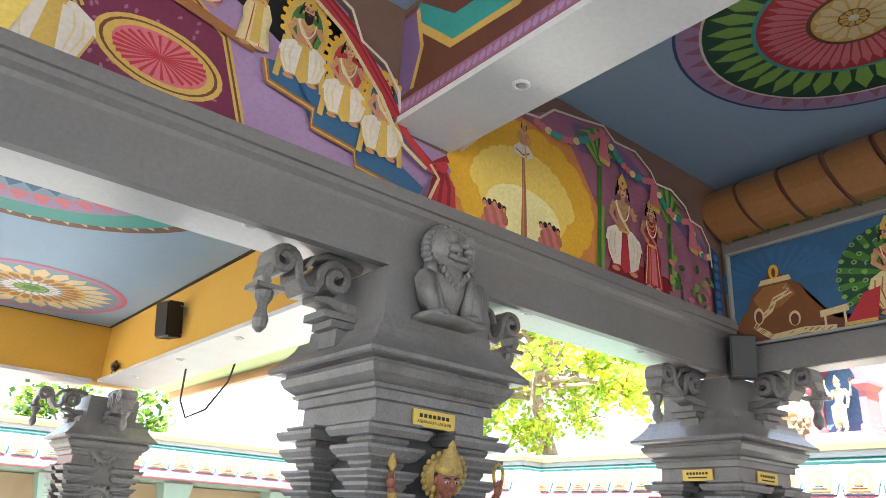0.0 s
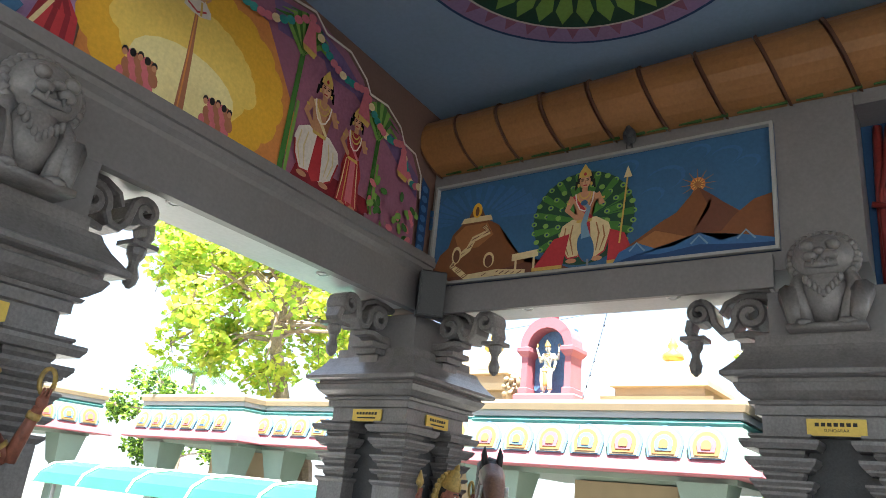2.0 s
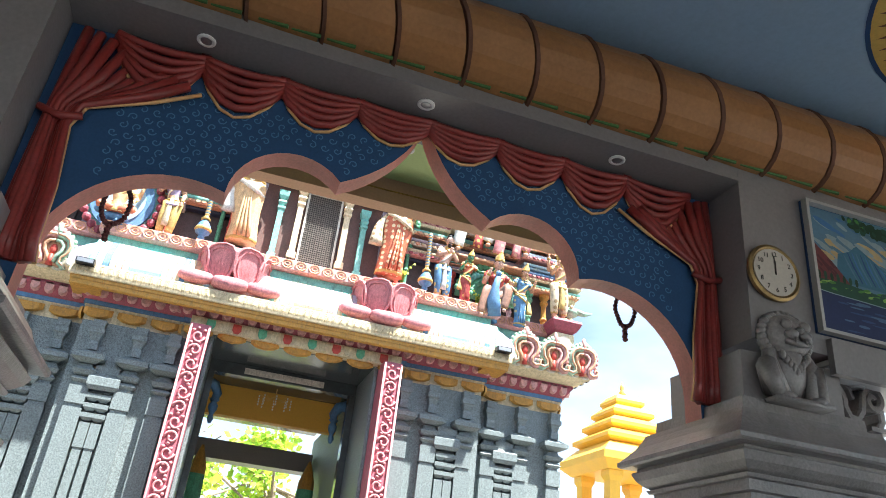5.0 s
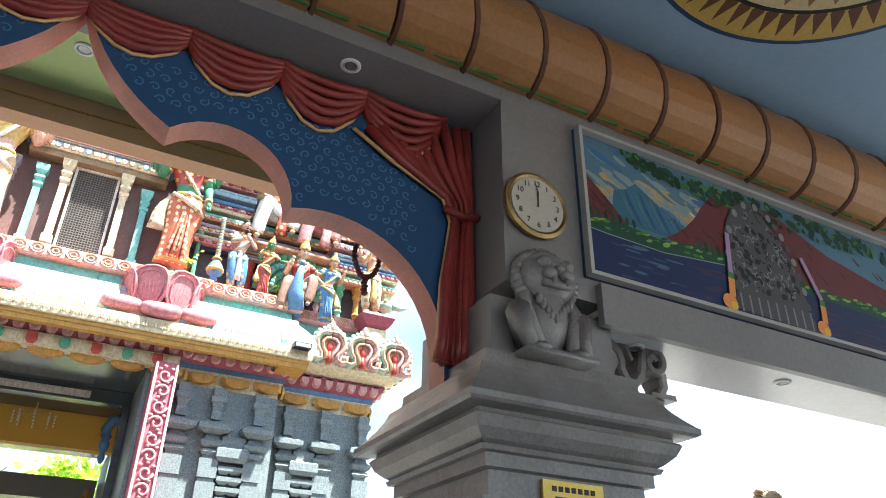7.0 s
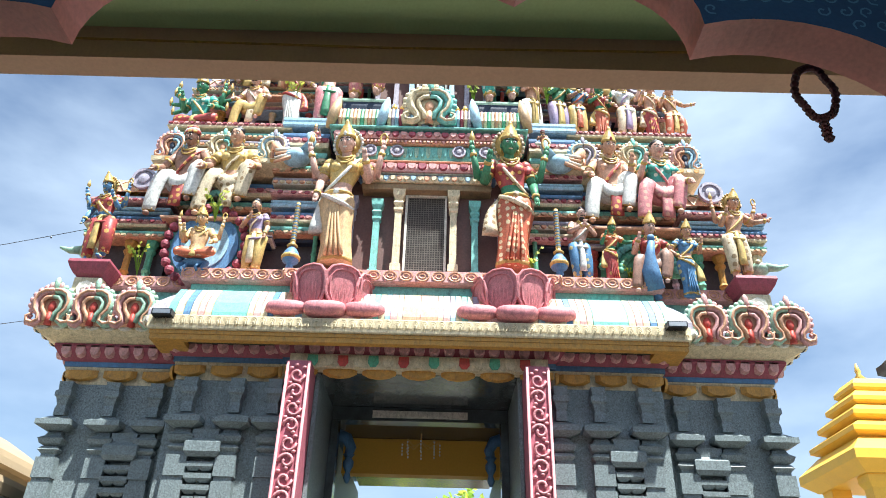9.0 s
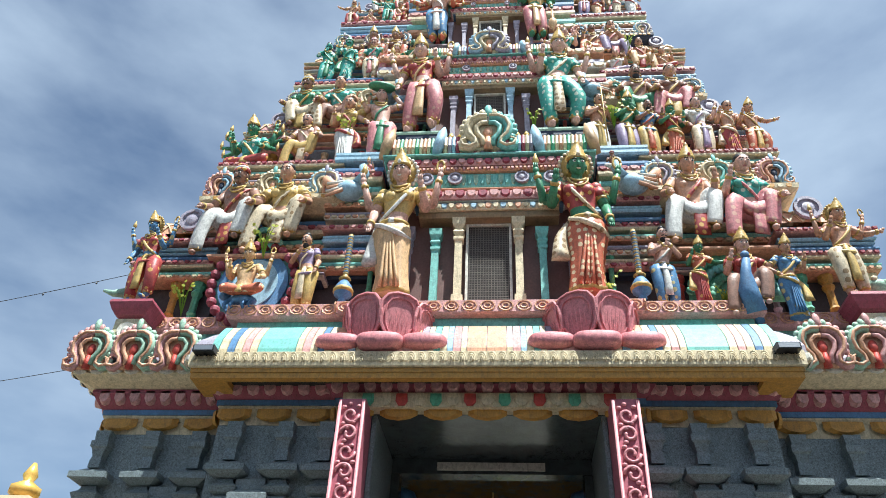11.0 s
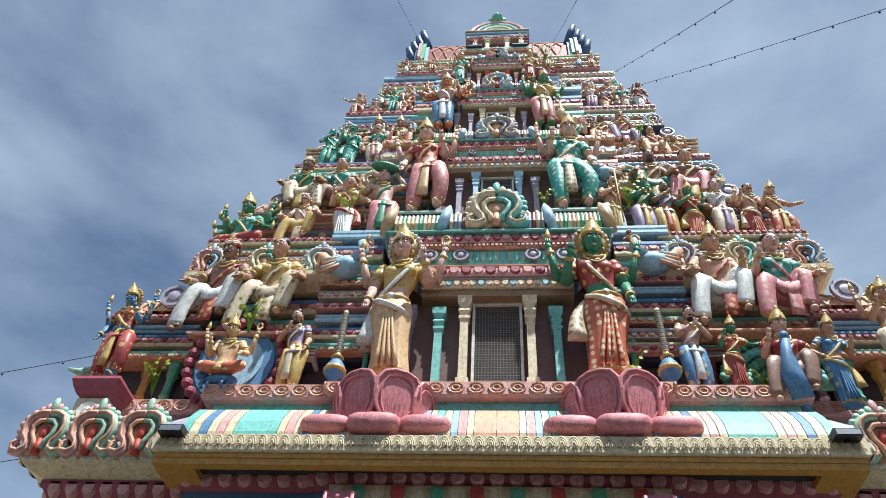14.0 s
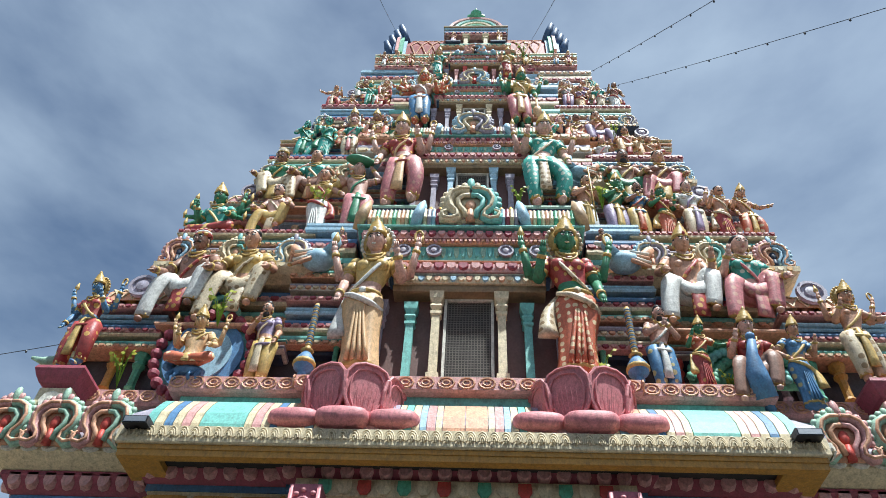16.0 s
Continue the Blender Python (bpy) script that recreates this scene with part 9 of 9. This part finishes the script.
# wine-red hills on both shores
c.poly([(4.555, 4.12), (4.62, 4.06), (4.72, 3.97), (4.86, 3.82), (4.555, 3.80)], "maroon_p")
c.poly([(5.14, 3.83), (5.28, 3.92), (5.40, 4.04), (5.48, 4.15), (5.58, 4.26), (6.1, 4.30), (6.6, 4.10), (7.32, 3.95), (7.32, 3.7), (5.3, 3.78)], "maroon_p")
for i in range(44):
    u = 5.25 + 1.9 * rng.random() if i % 4 else 4.57 + .14 * rng.random()
    v = 3.85 + (0.26 * rng.random() if u > 5.5 else .10 * rng.random())
    c.line([(u, v + .05), (u + .05, v)], [.010, .020], "maroon_d", i % 22 == 0)
# grassy shore with tufts and a pale waterline
c.poly([(4.555, 3.82), (4.8, 3.83), (5.1, 3.80), (5.35, 3.84), (5.7, 3.84), (6.5, 3.80), (7.32, 3.84), (7.32, 3.70), (5.6, 3.76), (5.1, 3.72), (4.555, 3.73)], "green_d")
for i in range(110):
    u = 4.57 + 2.74 * rng.random()
    v = 3.765 + .05 * rng.random()
    c.ell(u, v, .030, .010, ("green_p", "green_l", "green_d")[i % 3], 7, .3 * rng.random(), i % 28 == 0)
for i in range(16):
    u = 4.60 + .05 * i + (.45 if i > 6 else 0)
    c.ell(u, 3.85, .014, .028 + .02 * rng.random(), ("leaf_d", "green_d")[i % 2], 8, 0, i == 0)
# dark water with a paler reflection, turning violet towards the shrine
c.poly([(4.555, 3.735), (4.8, 3.725), (5.1, 3.715), (5.6, 3.765), (6.4, 3.74), (7.32, 3.72), (7.32, 3.456), (4.555, 3.456)], "water_d")
for i in range(120):
    u, v = 4.60 + 2.6 * rng.random(), 3.475 + .225 * rng.random()
    near = abs(u - 4.95) < .30 and v > 3.53
    key = ("water_l", "water_m", "water_l")[i % 3] if near else ("water_v", "water_d", "water_v")[i % 3] if u > 5.25 else ("water_m", "water_d")[i % 2]
    c.ell(u, v, .04 + .05 * rng.random(), .004 + .007 * rng.random(), key, 10, .0, i % 24 == 0)
c.line([(4.56, 3.738), (4.7, 3.728), (4.9, 3.724), (5.1, 3.718), (5.3, 3.738), (5.58, 3.764)], .007, "dusk_pale")
# boughs hanging in from the top
for i in range(70):
    u = random.random()
    c.ell(4.88 + 2.4 * u, 4.335 - .13 * random.random() * min(1, .25 + 3 * u), .05, .028, ("leaf_d", "green_d", "leaf_d")[i % 3], 8, random.random() * 3, i % 18 == 0)
for i in range(120):
    u = rng.random()
    c.ell(4.86 + 2.4 * u, 4.34 - .15 * rng.random() * min(1, .2 + 3.4 * u), .022, .014, ("leaf_d", "green_d", "green_p", "leaf_d")[i % 4], 7, rng.random() * 3, i % 24 == 0)
c.poly([(5.6, 3.50), (6.35, 3.47), (6.25, 3.62), (5.66, 3.64)], "grey_d"); c.poly([(5.6, 3.62), (5.62, 4.0), (5.72, 4.2), (5.88, 4.32), (6.05, 4.18), (6.2, 3.95), (6.28, 3.62)], "grey_d")
for i in range(90):
    a, r = random.uniform(0, math.pi), random.random() ** .5
    x, z = 5.93 + .29 * r * math.cos(a), 3.66 + .58 * r * math.sin(a)
    c.ell(x, z, .03, .02, ("grey_d", "black_p", "grey_d", "black_p")[i % 4], 8, random.random() * 3, i % 18 == 0)
# pale carved scrolls over the dark stone
for i in range(110):
    a, r = rng.uniform(0, math.pi), rng.random() ** .5
    x, z, q, w = 5.93 + .28 * r * math.cos(a), 3.65 + .60 * r * math.sin(a), rng.uniform(.012, .03), rng.uniform(0, 6.28)
    c.line([(x + q * math.cos(w + .9 * j), z + q * math.sin(w + .9 * j)) for j in range(4)], [.004, .010, .010, .003], ("grey_p", "grey_p", "black_p")[i % 3], i % 22 == 0)
for i in range(20):
    a = math.pi * i / 19
    c.ell(5.93 + .33 * math.cos(a), 3.64 + .64 * math.sin(a), .024, .03, ("grey_d", "grey_p")[i % 2], 8, 0, i == 0)
for x in (5.56, 6.36):
    c.ell(x, 3.52, .06, .05, "orange_p", 10); c.ell(x + .03, 3.50, .03, .03, "sun_yellow", 8); c.line([(x + (.08 if x < 6 else -.06), 4.0), (x + .05, 3.72)], .035, "lilac_p"); c.line([(x + .05, 3.72), (x + .045, 3.68)], .045, "green_p"); c.line([(x + .045, 3.68), (x + .03, 3.56)], .05, "orange_p")
for i in range(9): c.line([(5.66 + .075 * i, 3.48), (5.66 + .075 * i, 3.60)], .014, "grey_p", i == 0)
o = c.done("painted_scene", "painted scene", "painting"); o.parent = t2
for k in ("label", "category"): del o[k]


# ceiling rosettes
def rosette(x, y, z, bands, label):
    """bands: radius, colour, count of petals (0: plain ring), petal colour."""
    c = Canvas(lambda u, v, d: (x + u, y + v, z - 0.004 - d))
    for r0, r1, key, n, pk in bands:
        c.ell(0, 0, r0, r0, key, 56)
        if n:
            for i in range(n):
                a = 2 * math.pi * i / n
                w = math.pi / n * 0.86
                pts = [(r1 * math.cos(a - w * .6), r1 * math.sin(a - w * .6)), ((r0 * .82) * math.cos(a - w), (r0 * .82) * math.sin(a - w)), (r0 * .97 * math.cos(a), r0 * .97 * math.sin(a)), ((r0 * .82) * math.cos(a + w), (r0 * .82) * math.sin(a + w)), (r1 * math.cos(a + w * .6), r1 * math.sin(a + w * .6))]
                c.poly(pts, pk if i % 2 or pk != "two" else "green_p", i == 0)
    return c.done("ceiling_rosette", label, "rosette")
rosette(4.75, 1.45, CEIL, [(1.21, 1.17, "deep_blue", 0, ""), (1.185, 1.0, "lilac_p", 40, "mauve"), (1.02, .99, "white_p", 0, ""), (1.0, .62, "green_d", 34, "green_l"), (.66, .62, "teal_p", 0, ""), (.63, .28, "red_p", 44, "pink_p"), (.30, .28, "brown_p", 0, ""), (.27, .10, "gold_p", 14, "cream_p"), (.1, .02, "hill", 10, "gold_p"), (.035, 0, "white_p", 0, "")], "large painted ceiling rosette with green leaves and pink lotus petals")
rosette(4.75, -5.25, CEIL, [(1.17, 1.1, "deep_blue", 0, ""), (1.14, .9, "gold_p", 60, "brown_p"), (.92, .88, "black_p", 0, ""), (.89, .7, "cream_p", 36, "hill_light"), (.72, .3, "orange_p", 30, "red_p"), (.3, .1, "gold_p", 12, "cream_p")], "painted ceiling rosette with gold rim and orange-red petals")
rosette(1.0, 9.65, 4.15, [(1.1, 1.0, "pink_p", 0, ""), (1.04, .98, "lilac_p", 60, "pink_p"), (.98, .5, "pale_blue", 24, "cream_p"), (.62, .35, "gold_p", 24, "hill_light"), (.36, .2, "pale_blue", 20, "white_p"), (.2, .1, "green_p", 12, "green_l")], "painted ceiling rosette like an open umbrella")
rosette(0.45, 5.5, 4.15, [(1.62, 1.5, "brown_p", 60, "cream_p"), (1.5, 1.2, "teal_p", 40, "green_p"), (1.45, 1.15, "teal_p", 0, ""), (1.2, .9, "lilac_p", 36, "pink_p"), (.9, .4, "pale_blue", 30, "sky_blue")], "large painted ceiling rosette with teal and pink scalloped rings")
# dark line round the side bay's ceiling and the painted drape by the cross beam
c = Canvas(lambda u, v, d: (u, v, 4.147 - d))
c.line([(2.69, 4.4), (2.69, 11.27), (-4.9, 11.27)], .06, "black_p")
c.done("ceiling_line", "dark line round the side bay ceiling", "trim")
c = Canvas(lambda u, v, d: (2.47 - 0.004 - d, u, v))
c.poly([(3.66, 4.24), (2.0, 4.24), (2.0, 5.1), (3.66, 5.1)], "hill_dark")
c.line([(3.64, 4.30), (2.0, 4.30)], .10, "mauve")
for i in range(26): c.ell(3.6 - .062 * i, 4.30, .025, .035, "lilac_p", 8, .6, i == 0)
for i in range(5): c.line([(3.5, 5.08 - .04 * i), (3.1, 4.75 - .05 * i), (2.5, 4.72 - .05 * i), (2.0, 5.0 - .05 * i)], .06, "teal_p" if i < 4 else "gold_p")
c.poly([(3.66, 4.38), (3.5, 4.40), (3.42, 4.7), (3.5, 5.05), (3.66, 5.05)], "violet"); c.line([(3.5, 4.40), (3.42, 4.7), (3.5, 5.05)], .04, "gold_p")
c.done("beam_painting", "teal painted drape on the side of the cross beam", "mural")

# ---- small things in the hall ----
def downlight(x, y, z):
    t = thing("downlight", "small round white recessed ceiling downlight", "light", "downlights", at=(x, y, z))
    bm = bmesh.new(); spin(bm, [(0.055, 0.0), (0.055, -0.006), (0.048, -0.012), (0.038, -0.012), (0.034, 0.0)], (0, 0, 0), 18); part("ring", bm, "white_plastic", t)
    bm = bmesh.new(); spin(bm, [(0.033, -0.004), (0.03, -0.009), (0.012, -0.011)], (0, 0, 0), 14); part("lens", bm, "metal_grey", t)
for x, y, z in ((2.71, 2.71, 4.17), (2.71, 0.4, 4.17), (2.71, -2.0, 4.17), (6.52, -0.57, 4.40), (6.52, -1.89, 4.40), (6.52, -3.21, 4.40), (6.68, 2.75, 3.26), (6.68, 1.5, 3.26), (6.68, -5.1, 3.26), (6.68, -6.3, 3.26), (3.98, 3.86, 3.26), (5.48, 3.92, 3.26), (1.66, 3.86, 3.26), (0.2, 3.86, 3.26), (2.95, 5.2, 3.33), (2.98, 6.9, 3.33), (3.0, 8.5, 3.33), (3.02, 10.2, 3.33), (7.22, -1.95, 4.52)):
    downlight(x, y, z)

# clock over the arch column
def clock():
    t = thing("wall_clock", "round gold-rimmed wall clock with cream dial on the pilaster", "clock", at=(WX - 0.003, -4.23, 3.76))
    t.scale = (1, 0.9, 0.9)
    bm = bmesh.new(); spin(bm, [(0.20, 0), (0.215, -0.02), (0.215, -0.04), (0.195, -0.05), (0.18, -0.04)], (0, 0, 0), 40, 0, "x"); part("rim", bm, "rim_brass", t, "aged brass rim", smooth=False)
    bm = bmesh.new(); spin(bm, [(0.178, -0.041), (0.178, -0.045)], (0, 0, 0), 36, 0, "x"); part("dial", bm, "dial_cream", t)
    for i in range(12):
        a = math.pi / 2 - i * math.pi / 6
        bm = bmesh.new()
        cu = bpy.data.curves.new("numeral", "FONT"); cu.body, cu.size, cu.align_x, cu.align_y = str(i if i else 12), 0.05, "CENTER", "CENTER"
        o = new("numeral", cu); o.parent = t; cu.materials.append(M["ink"]); cu.extrude = 0.001
        o.matrix_local = Matrix.Translation((-0.047, -0.138 * math.cos(a), 0.138 * math.sin(a))) @ Matrix(((0, 0, -1), (-1, 0, 0), (0, 1, 0))).to_4x4()
    for ang, L, w in ((88, 0.085, 0.008), (92, 0.125, 0.006)):
        a = radians(ang)
        bm = bmesh.new(); tube(bm, [(-0.05, 0.02 * math.cos(a), -0.02 * math.sin(a)), (-0.05, -L * math.cos(a), L * math.sin(a))], w / 2, 0, 4); part("clock_hand", bm, "ink", t)
clock()

# hook garlands under the overhang
def garland(x, y, z):
    t = thing("hanging_garland", "dark maroon bead loop hanging on a hook under the arch", "garland", "hanging garlands", at=(x, y, z))
    bm = bmesh.new(); tube(bm, [(0, 0, 4.515 - z), (0, 0, 0.10), (0, -0.02, 0.04), (0, 0, 0)], 0.005, 0, 6); part("hook", bm, "metal_grey", t)
    for i in range(30):
        a = 2 * math.pi * i / 30
        bm = bmesh.new()
        ball(bm, (0.006 * math.sin(5 * a), 0.072 * math.sin(a), -0.13 + 0.125 * math.cos(a)), (0.017, 0.017, 0.017), 0, 6, 4)
        part("bead", bm, "bead_maroon", t)
    bm = bmesh.new()
    for k in range(5): ball(bm, (0, 0.004 * (k % 2), -0.27 - 0.02 * k), (0.02, 0.02, 0.016), 0, 6, 4)
    part("tassel", bm, "bead_maroon", t)
garland(7.05, -3.58, 3.74); garland(7.05, -0.30, 3.64)

# loudspeakers
def speaker(x, y, z, turn, s, label):
    t = thing("loudspeaker", label, "loudspeaker", "loudspeakers", at=(x, y, z))
    t.rotation_euler = (radians(8), 0, radians(turn))
    bm = bmesh.new(); loft(bm, rect(-0.09 * s, 0.09 * s, -0.07 * s, 0.07 * s), [(-0.16 * s, -0.012), (-0.15 * s, 0), (0.15 * s, 0), (0.16 * s, -0.012)]); part("cabinet", bm, "black_plastic", t)
    bm = bmesh.new(); box(bm, -0.08 * s, 0.08 * s, -0.085 * s, -0.071 * s, -0.14 * s, 0.14 * s); part("grille", bm, "black_plastic", t, "dark speaker grille")
    bm = bmesh.new(); tube(bm, [(0.1 * s, 0.04, 0.12 * s), (0.14 * s, 0.1, 0.1 * s), (0.13 * s, 0.12, -0.1 * s), (0.08 * s, 0.07, -0.14 * s)], 0.008, 0, 5); part("bracket", bm, "metal_grey", t)
speaker(2.58, 8.35, 3.72, -75, 1.3, "black loudspeaker on the yellow wall of the side bay")
speaker(6.20, 3.44, 3.30, -45, 1.25, "black loudspeaker in the corner above the column")

# pigeons
def pigeon(x, y, z, turn, label):
    bm = bmesh.new()
    ball(bm, (0, 0, 0.10), (0.11, 0.055, 0.06), 0, 10, 6); ball(bm, (0.10, 0, 0.17), (0.035, 0.03, 0.035), 0, 8, 6)
    tube(bm, [(0.06, 0, 0.12), (0.10, 0, 0.17)], [0.045, 0.028], 0, 8); tube(bm, [(-0.06, 0, 0.10), (-0.22, 0, 0.06)], [0.045, 0.02], 0, 6)
    tube(bm, [(0.13, 0, 0.17), (0.155, 0, 0.162)], [0.01, 0.002], 0, 5)
    for s in (-1, 1): tube(bm, [(0.01, 0.02 * s, 0.05), (0.015, 0.02 * s, 0)], 0.006, 0, 5)
    o = solid("pigeon_figure", bm, "stone_dark", label, "bird", smooth=True)
    o.matrix_world = pose(x, y, z, 0, 0, turn)
pigeon(2.68, 10.55, 3.377, 70, "dark grey pigeon perched on the yellow beam ledge")
pigeon(6.33, 1.72, 4.40, 20, "dark pigeon perched under the rolled canopy")

# name plate writing
def writing(text, size, m, key="ink"):
    cu = bpy.data.curves.new("lettering", "FONT"); cu.body, cu.size, cu.align_x, cu.align_y, cu.extrude = text, size, "CENTER", "CENTER", 0.0008
    cu.materials.append(M[key])
    return cu
for col, ang, text in ((C1, -90, "AISHWARYA LAKSHMI"), (C2, 180, ""), (C2, -90, ""), (C3, 180, "SUNDARAR"), (C4, 180, "")):
    plate = PLATES[col.name, ang]
    if text:
        o = new("lettering", writing(text, 0.026, None)); o.parent = plate
        o.matrix_local = pose(0, -0.4385, 2.25, 90)
    else:
        bm = bmesh.new(); box(bm, -0.10, 0.10, -0.4395, -0.4372, 2.243, 2.255); part("lettering", bm, "ink", plate)
    bm = bmesh.new()
    for i in range(7): box(bm, -0.115 + 0.034 * i, -0.092 + 0.034 * i, -0.4395, -0.4372, 2.275, 2.297)
    part("lettering_line", bm, "ink", plate)

# horse statue and stone beast beside the corner column
bm = bmesh.new()
tube(bm, [(0.0, 0, 1.0), (-0.10, 0, 1.35), (-0.22, 0, 1.72), (-0.26, 0, 1.88)], [0.22, 0.19, 0.13, 0.11], 0, 12)
tube(bm, [(-0.24, 0, 1.90), (-0.42, 0, 1.80), (-0.55, 0, 1.66), (-0.60, 0, 1.60)], [0.12, 0.10, 0.075, 0.06], 0, 12)
ball(bm, (0.45, 0, 0.98), (0.65, 0.26, 0.28), 0, 14, 8)
for x in (0.0, 0.85):
    for s in (-1, 1): tube(bm, [(x, 0.15 * s, 0.9), (x - 0.03, 0.16 * s, 0.45), (x, 0.16 * s, 0.02)], [0.1, 0.06, 0.06], 0, 8)
for s in (-1, 1):
    tube(bm, [(-0.22, 0.06 * s, 1.97), (-0.21, 0.075 * s, 2.08), (-0.2, 0.07 * s, 2.15)], [0.04, 0.03, 0.005], 1, 6)
for i in range(16):
    k = i / 15
    ball(bm, (0.06 - 0.22 * k + 0.10, 0, 1.25 + 0.72 * k), (0.10, 0.12, 0.10), 1, 8, 5)
for i in range(5): tube(bm, [(-0.22, -0.03 + 0.015 * i, 2.0), (-0.34, -0.03 + 0.015 * i, 1.90)], [0.03, 0.01], 1, 5)
tube(bm, [(-0.42, 0.105, 1.80), (-0.40, 0.11, 1.72), (-0.30, 0.13, 1.62), (-0.2, 0.16, 1.5)], 0.016, 3, 6); tube(bm, [(-0.42, -0.105, 1.80), (-0.40, -0.11, 1.72), (-0.30, -0.13, 1.62), (-0.2, -0.16, 1.5)], 0.03, 3, 6)
o = solid("horse_statue", bm, ["s_brown", "s_hair", "s_red", "s_white"], "brown plaster horse statue with black mane and white bridle", "statue", smooth=True)
o.matrix_world = pose(7.46, 3.52, 0, 0, 0, 40)
bm = bmesh.new(); ball(bm, (0, 0, 0.22), (0.16, 0.14, 0.24), 0, 12, 8); ball(bm, (0.08, -0.02, 0.46), (0.12, 0.11, 0.13), 0, 12, 8)
for i in range(22): ball(bm, (-0.10 + 0.05 * math.sin(i), 0.09 * math.cos(i * 1.7), 0.12 + 0.02 * i), (0.06, 0.05, 0.05), 0, 7, 5)
o = solid("stone_beast", bm, "c_cream", "weathered cream stone beast with curled mane on the hall roof", "statue", smooth=True); o.location = (13.75, 7.05, 3.5)
for k, (x, y) in enumerate(((8.9, -8.4),)):
    bm = bmesh.new(); ball(bm, (0, 0, 0.25), (0.5, 0.2, 0.25), 0, 12, 8); ball(bm, (-0.45, 0, 0.42), (0.18, 0.15, 0.17), 0, 10, 6)
    for i in range(18): ball(bm, (-0.30 + 0.03 * math.sin(i * 2), 0.12 * math.cos(i * 1.3), 0.28 + 0.02 * i), (0.07, 0.06, 0.06), 0, 7, 5)
    o = solid("stone_beast", bm, "c_cream", "cream stone beast statue on a courtyard pillar", "statue", smooth=True); o.location = (x, y, 2.75); o.scale = (0.62, 0.62, 0.62)
    bm = bmesh.new(); loft(bm, rect(-0.3, 0.3, -0.2, 0.2), [(-0.35, 0.1), (0.2, 0.1), (0.25, 0), (2.6, 0), (2.65, 0.1), (2.75, 0.1)])
    o = solid("courtyard_pillar", bm, "stone", "grey courtyard pillar under the stone beast", "pillar"); o.location = (x, y, 0)

# hanging cable by the side bay column, and the thin cord under the overhang
t = thing("hanging_cable", "loose black cable hanging from the side bay beam", "cable", at=(0, 0, 0))
bm = bmesh.new(); tube(bm, [(3.1, 9.0, 3.33), (3.12, 9.05, 2.95), (3.2, 9.0, 2.75), (3.35, 8.8, 2.85), (3.5, 8.6, 3.2), (3.55, 8.5, 3.62)], 0.012, 0, 6); part("cord", bm, "black_plastic", t)
t = thing("festoon_line", "thin yellow line strung along the overhang edge", "line", at=(0, 0, 0))
bm = bmesh.new(); tube(bm, [(7.662, 0.3, 4.44), (7.662, -1.9, 4.42), (7.662, -4.2, 4.45)], 0.006, 0, 5); part("string", bm, "g_ochre", t)

# medallions on the side bay column
for z in (2.45, 1.75):
    bm = bmesh.new(); spin(bm, [(0.20, 0), (0.19, -0.03), (0.15, -0.035), (0.14, -0.015), (0.10, -0.015), (0.09, -0.04), (0.03, -0.045)], (0, 0, 0), 24, 0, "y")
    for i in range(16):
        a = 2 * math.pi * i / 16
        ball(bm, (0.20 * math.cos(a), -0.015, 0.20 * math.sin(a)), (0.035, 0.02, 0.035), 0, 6, 4)
    o = part("medallion", bm, "stone", C5, "carved round medallion"); o.location = (-0.02, -0.44, z)
bm = bmesh.new(); box(bm, -0.33, 0.33, -0.42, 0.2, 1.5, 2.8); part("panel_block", bm, "stone", C5)

# set the gate tower and all that stands on it to its place
TOWER_TURN = Matrix.Translation((13.03, AXIS, -0.04)) @ pose(0, 0, 0, 0, 0, 0) @ Matrix.Translation((-12.9, -AXIS, 0))
for o in list(scene.objects):
    if o.parent is None and (o == gopuram or o.get("group") in ("tower figures", "tower weeds", "lotus pedestals", "flood lamps", "gateway brackets", "gateway posts") or o.name.split(".")[0] in ("halo_statue", "mouse_statue", "peacock_statue", "beast_head_statue", "bird_statue", "mace_statue", "chandelier", "inner_frame", "frame_ornament", "gate_inner_wall", "gate_back_beam")):
        o.matrix_basis = TOWER_TURN @ o.matrix_basis

# the mural beam, its columns and the side bay run a little off the square
HALL_TURN = Matrix.Translation((WX, AY, 0)) @ pose(0, 0, 0, 0, 0, 3.4) @ Matrix.Translation((-WX, -AY, 0))
for o in list(scene.objects):
    stem = o.name.split(".")[0]
    if o.parent is not None or o.type in ("CAMERA", "LIGHT"):
        continue
    side = stem in ("beam_mural", "beam_ledge", "beam_soffit", "cross_beam", "cross_beam_soffit", "mural_garden", "mural_court", "beam_painting", "ceiling_side_bay", "wall_yellow", "yellow_beam_soffit", "side_overhang", "side_fascia", "ceiling_line", "hanging_cable")
    spot = o.matrix_basis.translation
    if side or o in (C1, C5) or (stem in ("downlight", "loudspeaker", "pigeon_figure", "ceiling_rosette", "statue") and spot.x < 5.9 and (spot.y > 3.3 or (stem == "downlight" and spot.x < 3))):
        back = 0.16 if stem.startswith("cross_beam") or stem in ("downlight", "beam_painting") else 0.10 if o == C1 or stem.startswith("mural") or stem == "statue" else 0
        o.matrix_basis = HALL_TURN @ Matrix.Translation((-back, 0, 0)) @ o.matrix_basis
